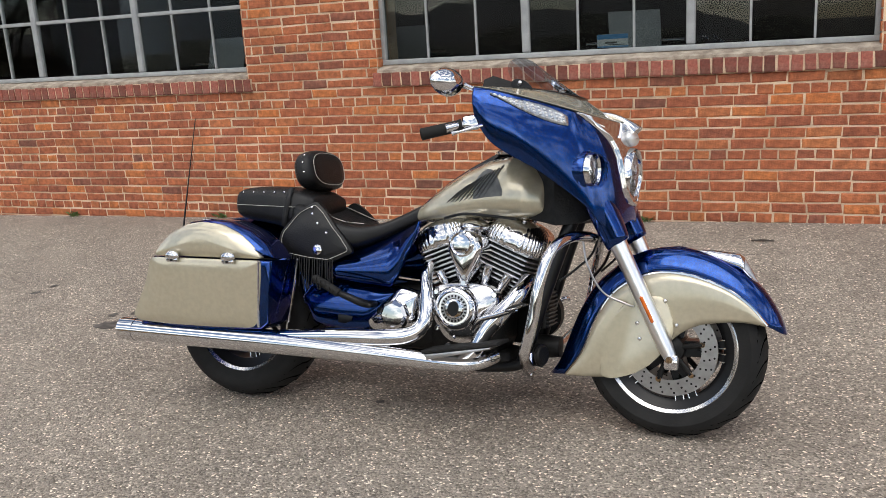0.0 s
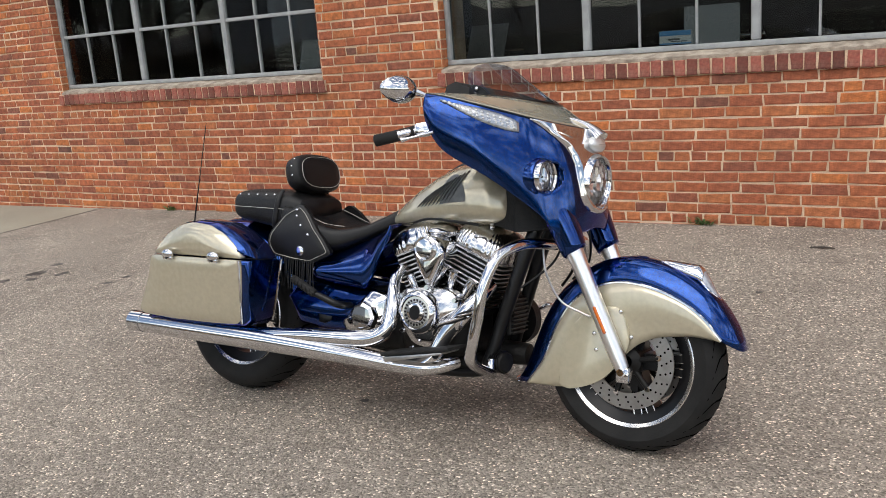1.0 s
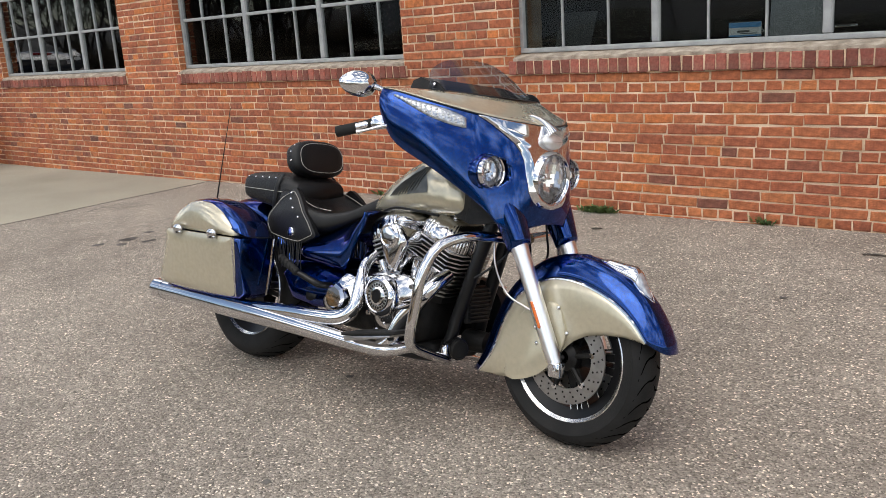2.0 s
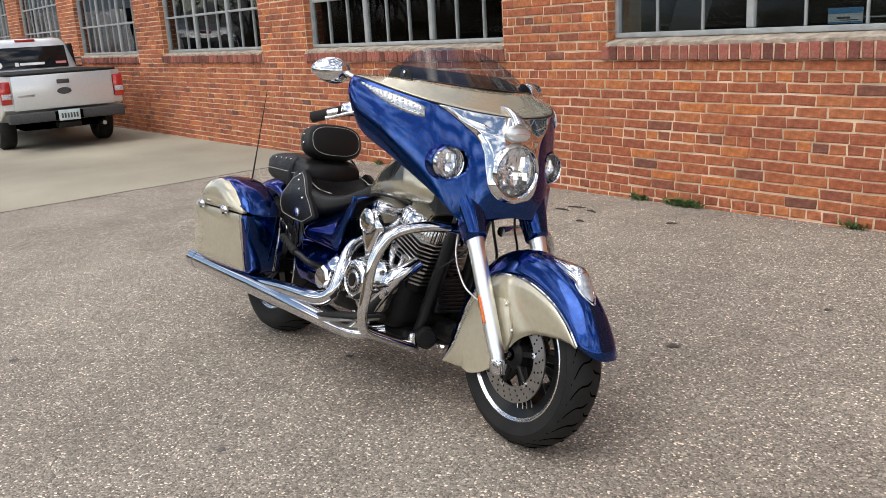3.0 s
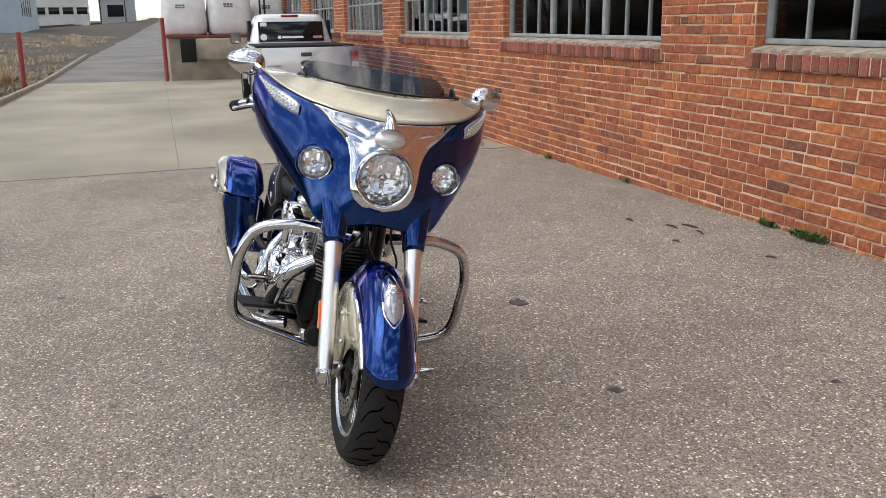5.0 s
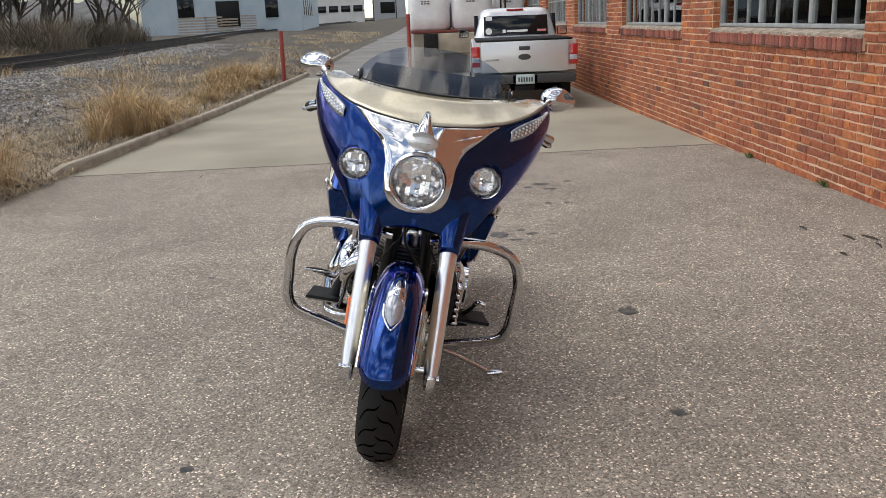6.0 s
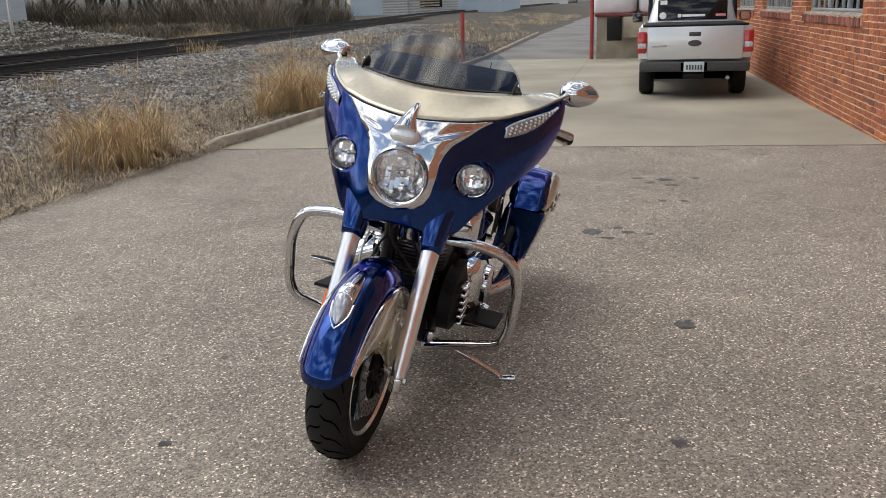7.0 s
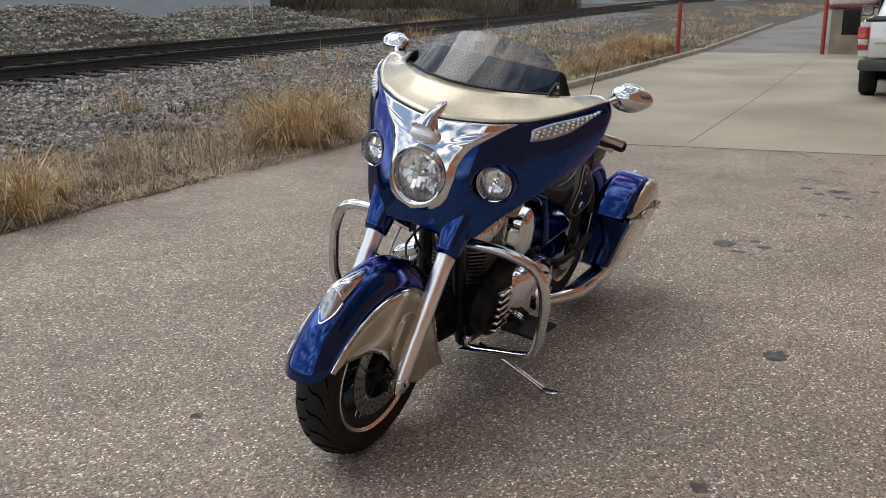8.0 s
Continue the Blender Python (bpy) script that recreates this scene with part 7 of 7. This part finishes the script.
for x, y, w, h in ((-24.5, 3.22, 1.2, 1.18), (-24.5, 4.46, 1.2, 1.22), (-25.8, 3.3, 1.2, 1.1), (-25.8, 4.5, 1.2, 1.1), (-25.2, 5.6, 0.9, 1.15)):
    bag(x, y, w, h)
rack = thing("dock_rack", "rusty steel rack frame on the dock", "rack", pose(-24.0, 5.3, zd + 1.222))
for y in (-0.03, 0.10):
    part("upright", box(bmesh.new(), (-0.03, y, 0), (0.03, y + 0.05, 1.25), bev=0.005), M_RAIL, rack)
part("rack_beam", box(bmesh.new(), (-0.03, -0.03, 1.252), (0.03, 0.15, 1.30)), M_RAIL, rack)

# ---- pickup truck ----
M_SILVER = mat("silver_car_paint", (0.66, 0.67, 0.68), (0.71, 0.72, 0.73), scale=50, rough=0.32, metal=0.45, coat=1.0)
M_TRIM = mat("grey_plastic", (0.045, 0.046, 0.048), (0.06, 0.06, 0.062), scale=30, rough=0.6, bump=0.1)
M_TINT = mat("dark_tinted_glass", (0.008, 0.009, 0.010), rough=0.06, spec=0.35)
M_RED = mat("red_lamp_lens", (0.42, 0.012, 0.010), (0.50, 0.02, 0.015), scale=60, rough=0.15, coat=1.0)
M_WHITE = mat("white_sticker", (0.75, 0.75, 0.74), rough=0.6)
truck = thing("pickup_truck", "silver pickup truck parked beside the brick wall", "truck", pose(-11.72, 4.64, yard_z(-12.8), 0, 0, 178) @ Matrix.Diagonal((1, 0.95, 1, 1)))


def arch(cx, r, z0):
    return [(cx + r * math.cos(a), z0 + r * math.sin(a)) for a in [math.pi - math.pi * i / 12 for i in range(13)]][::-1]


W2 = 0.865
side = [(0.10, 0.62), (0.10, 1.09), (2.02, 1.11), (2.02, 0.50)] + [(1.55, 0.46)] + arch(1.12, 0.40, 0.42) + [(0.62, 0.46)]
part("bed", slab(side, -W2, W2, 0.035, seg=3), M_SILVER, truck, "silver pickup bed", smooth=30)
fr = [(2.05, 0.50), (2.05, 1.10), (3.55, 1.06), (4.30, 1.00), (4.66, 0.92), (4.74, 0.74), (4.72, 0.46)] + arch(3.95, 0.40, 0.42) + [(3.45, 0.44)]
part("cab_body", slab(fr, -W2, W2, 0.04, seg=3), M_SILVER, truck, smooth=30)
rings = []
for z, xa, xb, w in ((1.06, 2.06, 3.62, 0.80), (1.10, 2.07, 3.58, 0.79), (1.52, 2.24, 2.98, 0.66), (1.59, 2.31, 2.88, 0.60), (1.615, 2.42, 2.75, 0.48)):
    ring = []
    for i in range(40):
        a = i * math.tau / 40
        c, s = math.cos(a), math.sin(a)
        ring.append(((xa + xb) / 2 + (xb - xa) / 2 * math.copysign(abs(c) ** 0.28, c), w * math.copysign(abs(s) ** 0.28, s), z))
    rings.append(ring)
part("cab_roof", loft(rings), M_SILVER, truck, smooth=40)
tiltm = Matrix.Translation((2.065, 0, 1.12)) @ Matrix.Rotation(radians(22), 4, "Y")
rw = part("rear_window", box(bmesh.new(), (-0.012, -0.60, 0.02), (0.0, 0.60, 0.385), tiltm, bev=0.004), M_TINT, truck, "dark tinted rear window with white stickers")
part("window_logo", box(bmesh.new(), (-0.016, -0.22, 0.075), (-0.013, 0.17, 0.115), tiltm), M_WHITE, rw, "plain white brand sticker shape")
part("window_shield", box(bmesh.new(), (-0.016, 0.19, 0.065), (-0.013, 0.25, 0.125), tiltm), M_WHITE, rw)
part("round_sticker", lathe([(0, -0.0135), (0.062, -0.0135), (0.062, -0.0165), (0, -0.0165)], 20, tiltm @ Matrix.Translation((0, 0.51, 0.10)) @ Matrix.Rotation(radians(-90), 4, "Z")), M_WHITE, rw)
part("pink_sticker", box(bmesh.new(), (-0.016, -0.57, 0.075), (-0.013, -0.40, 0.115), tiltm), mat("pink_sticker", (0.6, 0.2, 0.2), rough=0.6), rw)
part("paper_tag", box(bmesh.new(), (-0.016, 0.44, 0.30), (-0.013, 0.56, 0.37), tiltm), M_WHITE, rw)
part("brake_light", box(bmesh.new(), (2.27, -0.16, 1.562), (2.33, 0.16, 1.60), bev=0.01), M_RED, truck, "high red brake light")
for s in (-1, 1):
    part("side_window", slab([(2.28, 1.14), (2.40, 1.50), (2.90, 1.50), (3.30, 1.14)], s * 0.70, s * 0.775, 0.004), M_TINT, truck)
    lm = part("tail_lamp", box(bmesh.new(), (0.06, s * 0.735, 0.70), (0.20, s * 0.885, 1.02), bev=0.02), M_RED, truck, "red tail lamp with a clear lower band")
    part("reverse_lens", box(bmesh.new(), (0.052, s * 0.745, 0.775), (0.075, s * 0.875, 0.85), bev=0.006), M_LED, lm)
    mr = part("door_mirror", box(bmesh.new(), (3.02, s * 0.88, 1.10), (3.12, s * 1.08, 1.27), bev=0.03), M_TRIM, truck)
    part("mirror_glass", box(bmesh.new(), (3.012, s * 0.90, 1.12), (3.018, s * 1.06, 1.25)), M_CHROME, mr)
    for x in (1.12, 3.95):
        wmat = pose(x, s * 0.74, 0.345)
        wh = part("wheel", lathe([(0.20, -0.11), (0.31, -0.12), (0.345, -0.08), (0.35, 0), (0.345, 0.08), (0.31, 0.12), (0.20, 0.11)], 40, closed=True), M_RUBBER, truck, m=wmat)
        part("rim", lathe([(0.0, s * 0.085), (0.05, s * 0.10), (0.08, s * 0.07), (0.17, s * 0.075), (0.205, s * 0.11), (0.205, 0)], 30), M_SATIN, wh, "alloy wheel rim")
    # black plate that paints the shade inside the wheel arch
    part("wheel_well", box(bmesh.new(), (0.72, s * 0.55, 0.40), (1.52, s * 0.60, 0.82)), M_RECESS_SHADE, truck)
tg = part("tailgate", box(bmesh.new(), (0.055, -0.725, 0.60), (0.105, 0.725, 1.085), bev=0.018), M_SILVER, truck, "silver tailgate")
part("tailgate_handle", box(bmesh.new(), (0.04, -0.09, 0.945), (0.06, 0.09, 1.005), bev=0.01), M_TRIM, tg)
part("oval_badge", lathe([(0, 0.0), (0.05, 0.0), (0.052, 0.006), (0, 0.010)], 30, Matrix.Translation((0.054, 0.0, 0.84)) @ Matrix.Rotation(radians(90), 4, "Z") @ Matrix.Diagonal((2.0, 1, 0.9, 1))), M_TRIM, tg, "plain dark oval badge")
part("model_badge", box(bmesh.new(), (0.048, 0.42, 0.79), (0.056, 0.66, 0.82), bev=0.002), M_SATIN, tg, "small unreadable metal badge")
part("bed_cover", box(bmesh.new(), (0.08, -0.80, 1.085), (2.02, 0.80, 1.115), bev=0.01), M_RUBBER, truck, "black soft bed cover")
bu = part("rear_bumper", box(bmesh.new(), (-0.03, -0.84, 0.43), (0.14, 0.84, 0.572), bev=0.03), M_TRIM, truck, "dark grey step bumper")
# flat black plate on the bumper, painted shade of the plate recess
part("bumper_recess", box(bmesh.new(), (-0.034, -0.20, 0.44), (-0.031, 0.20, 0.565)), M_RECESS_SHADE, bu)
pl = part("number_plate", box(bmesh.new(), (-0.044, -0.155, 0.425), (-0.036, 0.155, 0.575), bev=0.004), mat("plate_paint", (0.45, 0.60, 0.62), (0.60, 0.66, 0.66), scale=9, rough=0.5), bu, "pale blue-green licence plate with unreadable bars")
for k in range(6):
    part("plate_bar", box(bmesh.new(), (-0.047, -0.125 + 0.043 * k, 0.46), (-0.0445, -0.098 + 0.043 * k, 0.53)), M_DECAL, pl)
# plain box under the truck, its shade painted in as black
part("underbody", box(bmesh.new(), (0.3, -0.60, 0.30), (4.5, 0.60, 0.50)), M_RECESS_SHADE, truck)
part("hitch", box(bmesh.new(), (-0.01, -0.16, 0.32), (0.25, 0.16, 0.40), bev=0.01), M_ROUGHBLACK, truck)
part("exhaust_tip", rod((0.05, -0.52, 0.33), (0.5, -0.52, 0.34), 0.03), M_SATIN, truck)

# ---- sign in the window, things in the showroom ----
sign = thing("window_sign", "small blue and white sign taped inside the window", "sign", pose(-1.06, FRAME_Y + 0.03, 1.205))
part("sheet", boxes(((-0.105, -0.001, -0.044), (0.105, 0.001, 0.044))), M_WHITE, sign)
part("blue_band", boxes(((-0.104, -0.003, 0.012), (0.104, -0.0012, 0.043)), ((-0.104, -0.003, -0.043), (0.104, -0.0012, -0.034))), mat("sign_blue", (0.10, 0.32, 0.62), rough=0.5), sign)
part("print", boxes(((-0.05, -0.003, -0.018), (0.03, -0.0012, -0.006)), ((-0.03, -0.003, -0.028), (0.08, -0.0012, -0.023))), M_DECAL, sign, "unreadable print")


def indoor_bike(x, y, a, tone):
    """A parked machine deep in the unlit room: only its large shapes tell."""
    m = pose(x, y, 0.03, 0, 0, a)
    b = thing("showroom_motorcycle", "dim motorcycle parked inside the unlit showroom", "motorcycle", m, group="motorcycles in the showroom")
    for wx in (-0.75, 0.75):
        part("wheel", lathe([(0.22, -0.05), (0.31, -0.045), (0.32, 0), (0.31, 0.045), (0.22, 0.05)], 28, closed=True), M_RUBBER, b, m=pose(wx, 0, 0.32))
    part("body", ellipsoid((0.0, 0, 0.62), (0.72, 0.16, 0.24)), tone, b)
    part("tank", ellipsoid((0.18, 0, 0.86), (0.28, 0.15, 0.14)), tone, b)
    part("fork", rod((0.45, 0, 1.0), (0.75, 0, 0.32), 0.03), M_CHROME, b)
    part("headlamp", ellipsoid((0.62, 0, 0.98), (0.08, 0.10, 0.10)), M_CHROME, b)
    part("handlebar", rod((0.40, -0.38, 1.14), (0.40, 0.38, 1.14), 0.014), M_CHROME, b)
    part("windscreen", slab([(0.48, 1.08), (0.36, 1.38), (0.35, 1.38), (0.47, 1.08)], -0.2, 0.2), M_LED, b)


for i in range(9):
    indoor_bike(1.0 - 2.1 * i + jit(0.3), WALL_Y + 1.9 + jit(0.5), -100 + jit(30), (M_BLACK, M_BLUE, M_TRIM)[i % 3])


# ---- across the track ----
def bare_tree(x, y, h, spread, label, trunk=0.12, depth=5):
    bm = bmesh.new()
    def limb(p, d, l, r, k):
        q = p + d * l * 0.5 + Vector((jit(0.06), jit(0.06), 0)) * l
        e = p + d * l + Vector((jit(0.1), jit(0.1), 0.02)) * l
        tube([p, q, e], [r, r * 0.85, r * 0.62], 2, 6 if r > 0.05 else 4, bm, caps=False)
        if k <= 0:
            return
        for _ in range(3 if k > 1 else 4):
            a = random.random() * math.tau
            nd = (d + Vector((math.cos(a), math.sin(a), random.uniform(-0.1, 0.5))) * random.uniform(0.45, 0.8) * spread).normalized()
            limb(e if random.random() < 0.6 else q, nd, l * random.uniform(0.66, 0.86), r * 0.60, k - 1)
    n = random.choice((1, 2, 3))
    for _ in range(n):
        limb(Vector((jit(0.4) * (n > 1), jit(0.4) * (n > 1), -0.2)), Vector((jit(0.25), jit(0.25), 1)).normalized(), h * 0.24, trunk * random.uniform(0.7, 1), depth)
    t = thing("bare_tree", label, "tree", pose(x, y, ground_z(x, y)), group="bare trees beyond the track")
    part("trunk", bm, M_BARK, t, smooth=60)


def polar(bearing, d):
    return 2.2 - d * math.cos(radians(bearing)), 3.3 - d * math.sin(radians(bearing))


for b, d, h in ((19.6, 66, 11), (20.6, 60, 12), (22, 63, 11), (23.5, 58, 12), (25, 62, 11), (26.5, 57, 10), (28, 60, 11), (29.5, 56, 10), (31, 60, 10), (33, 58, 9), (35.5, 60, 9), (38, 62, 9), (42, 60, 10), (46, 62, 9), (24.3, 75, 13), (30.3, 76, 12)):
    x, y = polar(b + jit(0.4), d)
    bare_tree(x, y, h, 1.0, "leafless grey-brown tree in scrub beyond the railway", trunk=0.19)
for b, d, h in ((18.0, 100, 12), (60, 80, 10), (75, 90, 11), (95, 85, 10), (115, 80, 12), (140, 70, 11), (160, 90, 12)):
    x, y = polar(b, d)
    bare_tree(x, y, h, 1.0, "leafless tree standing far beyond the tracks", depth=3)


def scrub(name, spots, label, material):
    """Thickets of thin twigs."""
    verts, faces = [], []
    for x, y, r, h in spots:
        z = ground_z(x, y)
        for _ in range(int(260 * r)):
            a, d = random.random() * math.tau, r * math.sqrt(random.random())
            p = Vector((x + d * math.cos(a), y + d * math.sin(a), z))
            b = random.random() * math.tau
            hh = h * random.uniform(0.35, 1.0)
            e = p + Vector((math.cos(b) * 0.8 * hh, math.sin(b) * 0.8 * hh, hh))
            s = Vector((-math.sin(b), math.cos(b), 0)) * random.uniform(0.006, 0.018)
            mid = p.lerp(e, 0.55) + Vector((jit(0.3), jit(0.3), 0.15))
            k = len(verts)
            verts += [tuple(p - s), tuple(p + s), tuple(mid + s), tuple(mid - s), tuple(e)]
            faces += [(k, k + 1, k + 2, k + 3), (k + 3, k + 2, k + 4)]
    me = bpy.data.meshes.new(name)
    me.from_pydata(verts, [], faces)
    me.materials.append(material)
    return tagged(new(name, me), label, "scrub", kind="stuff")


spots = []
for _ in range(560):
    b, d = random.uniform(18, 52), random.uniform(42, 70)
    x, y = polar(b, d)
    if y < near_rail(x) - 5:
        spots.append((x, y, random.uniform(0.8, 2.2), random.uniform(0.3, 0.9) + 2.0 * (d > 48) * random.random() ** 1.5))
M_SCRUB = mat("brown_scrub", (0.22, 0.18, 0.13), (0.10, 0.082, 0.06), scale=0.6, rough=0.95, rand=0.4, island=True)
scrub("scrub", spots, "brown leafless scrub and brambles beyond the railway", M_SCRUB)


def mound():
    """Heap of dumped ballast along the far side of the track."""
    bm = bmesh.new()
    rows = []
    for i in range(61):
        x = -33 + 36 * i / 60
        row = []
        for k in range(17):
            t = k / 16
            yc = near_rail(x) - 3.0 - 6.0 * t
            h = 1.25 * math.sin(math.pi * t) ** 0.8 * min(1, (x + 33) / 10) * (0.75 + 0.5 * noise.noise(Vector((x * 0.25, 3, 0)))) * min(1, (3.2 - x) / 4)
            row.append(bm.verts.new((x, yc, ground_z(x, yc) - 0.05 + max(0, h) + 0.05 * noise.noise(Vector((x * 3, yc * 3, 0))))))
        rows.append(row)
    for a, b in zip(rows, rows[1:]):
        for k in range(16):
            bm.faces.new((a[k], b[k], b[k + 1], a[k + 1]))
    return bm, rows


bm, rows = mound()
spotz = [tuple(v.co) for r in rows[:56] for v in r[1:13]]
tagged(obj("gravel_mound", bm, M_GROUND, smooth=True), "long heap of dumped grey ballast gravel behind the track", "gravel mound", kind="structure")


def mound_spot():
    x, y, z = random.choice(spotz)
    return x + jit(0.6), y + jit(0.4), z + 0.02 + jit(0.03)


M_STONE2 = mat("mound_stone", (0.36, 0.345, 0.29), (0.18, 0.175, 0.145), scale=3, rough=0.95, rand=0.7, island=True)
stones("mound_gravel", 34000, mound_spot, (0.03, 0.072), M_STONE2, "coarse grey-green stones on the gravel heap")
M_PANEL = mat("light_metal_siding", (0.44, 0.46, 0.48), (0.38, 0.40, 0.42), scale=1.5, rough=0.6, bump=0.1, stretch=(1, 1, 12))


def shed(name, x, y, z, a, w, d, h, material, label, openings_=(), side_=()):
    """A far building: walls, flat roof, dark openings that are set into the face."""
    m = pose(x, y, z, 0, 0, a)
    b = thing(name, label, "building", m)
    part("wall", box(bmesh.new(), (-d, 0, -2.5), (0, w, h)), material, b)
    part("roof", box(bmesh.new(), (-d - 0.15, -0.15, h), (0.15, w + 0.15, h + 0.25), bev=0.02), M_TRIM, b)
    for y0, z0, ww, hh, nm in openings_:
        o = part(nm, box(bmesh.new(), (0.0, y0, z0), (0.06, y0 + ww, z0 + hh), bev=0.02), M_TINT if nm == "window" else M_ROUGHBLACK, b)
        part("sill", boxes(((0.0, y0 - 0.08, z0 - 0.1), (0.09, y0 + ww + 0.08, z0 - 0.01))), material, o)
        part("lintel", boxes(((0.0, y0 - 0.08, z0 + hh + 0.01), (0.09, y0 + ww + 0.08, z0 + hh + 0.1))), material, o)
    for x0, z0, ww, hh in side_:
        part("window", box(bmesh.new(), (-x0 - ww, w, z0), (-x0, w + 0.06, z0 + hh), bev=0.02), M_TINT, b)
    return b


M_BLUEWALL = mat("pale_blue_stucco", (0.36, 0.43, 0.48), (0.42, 0.48, 0.52), scale=0.6, rough=0.85, bump=0.1)
shed("warehouse", -103.5, -30.0, 1.35, 4, 18.5, 40, 5.6, M_BLUEWALL, "pale blue-grey warehouse with dark doors across the tracks",
     [(4.2, 1.3, 1.9, 2.2, "window"), (8.6, 0.15, 2.7, 2.9, "door"), (14.3, 1.0, 1.5, 2.2, "window")], [(4 + 4.2 * k, 1.2, 1.1, 2.4) for k in range(5)])
shed("office_block", -215, -24, 2.5, 3, 12, 24, 17, mat("white_render", (0.62, 0.61, 0.58), (0.55, 0.54, 0.52), scale=0.5, rough=0.9), "tall white-walled industrial building in the distance",
     [(1 + 2.9 * (k % 4), 1.5 + 3.6 * (k // 4), 2.2, 1.5, "window") for k in range(16)], [(2 + 3.5 * (k % 6), 1.5 + 3.6 * (k // 6), 2.4, 1.5) for k in range(24)])
shed("low_shed", -250, -11.5, 3.2, 2, 9, 30, 5, M_PANEL, "low grey metal shed in the distance", [(2, 0.5, 4, 3, "door")])
shed("metal_shed", -22.5, -29.5, 0.2, 38, 12, 14, 4.5, M_PANEL, "light grey metal-sided shed behind the gravel heap", [])
for x, y, h in ((-190, -8, 9), (-230, -4.5, 9), (-150, -17, 8.5), (-280, -6, 9)):
    p = thing("utility_pole", "distant wooden utility pole with a crossarm", "pole", pose(x, y, 2.5), group="utility poles")
    part("pole", rod((0, 0, -1), (0, 0, h), 0.14, 8), M_BARK, p)
    part("crossarm", box(bmesh.new(), (-0.08, -1.1, h - 0.8), (0.08, 1.1, h - 0.6)), M_BARK, p)
for b, d, s in ((14.9, 98, 1.0), (14.2, 97, 1.3), (13.3, 97, 1.1), (12.4, 99, 0.9), (11.2, 105, 1.2)):
    x, y = polar(b, d)
    t = thing("pallet_stack", "grey wooden pallets and crates stacked by the warehouse", "pallet", pose(x, y, ground_z(x, y), 0, 0, jit(20)), group="pallets by the warehouse")
    for k in range(int(4 + 3 * s)):
        part("board", box(bmesh.new(), (-0.6, -0.6 - 0.2 * s, 0.02 + 0.28 * k), (0.6, 0.6 + 0.2 * s, 0.17 + 0.28 * k)), M_SILL, t)
pp = thing("marker_post", "slim grey metal marker post beyond the rails", "post", pose(-20.5, -13.6, ground_z(-20.5, -13.6)))
part("pole", rod((0, 0, -0.2), (0, 0, 3.2), 0.045, 10), M_SATIN, pp)


def far_rise():
    """A long low bank with an uneven crest that closes the view beyond the trees."""
    bm = bmesh.new()
    rows = []
    for i in range(91):
        b = 17 + 70 * i / 90
        row = []
        for k in range(9):
            x, y = polar(b, 112 + 9 * k)
            crest = 6.5 + 2.2 * noise.noise(Vector((b * 0.35, 1, 0))) + 1.2 * noise.noise(Vector((b * 1.6, 5, 0)))
            z = ground_z(x, y) - 0.6 + crest * math.sin(math.pi / 2 * min(1, k / 5)) * min(1, (b - 17) / 2.5, (87 - b) / 6)
            row.append(bm.verts.new((x, y, z + 0.5 * noise.noise(Vector((x * 0.2, y * 0.2, 3))))))
        rows.append(row)
    for a, c in zip(rows, rows[1:]):
        for k in range(8):
            bm.faces.new((a[k], c[k], c[k + 1], a[k + 1]))
    return bm


M_RISE = mat("hazy_wooded_rise", (0.17, 0.165, 0.158), (0.095, 0.09, 0.084), scale=0.5, rough=1.0, fine=0.3, fscale=2.0, bump=0.6, bscale=1.5)
tagged(obj("far_rise", far_rise(), M_RISE, smooth=True), "grey-brown wooded rise far beyond the railway", "hill", kind="structure")


# ---- single bricks of the wall behind the motorcycle ----
shapes = {}
for x, z, w, h in single_bricks:
    key = (round(w / 0.012), random.randrange(7))
    if key not in shapes:
        shapes[key] = (brick_mesh(key[0] * 0.012, COURSE - JOINT), key[0] * 0.012)
    me, w0 = shapes[key]
    alike("brick", me, wall_north, pose(x, WALL_Y + jit(0.002), z, 0, jit(0.25), 0) @ Matrix.Diagonal((w / w0, 1, h / (COURSE - JOINT), 1)))
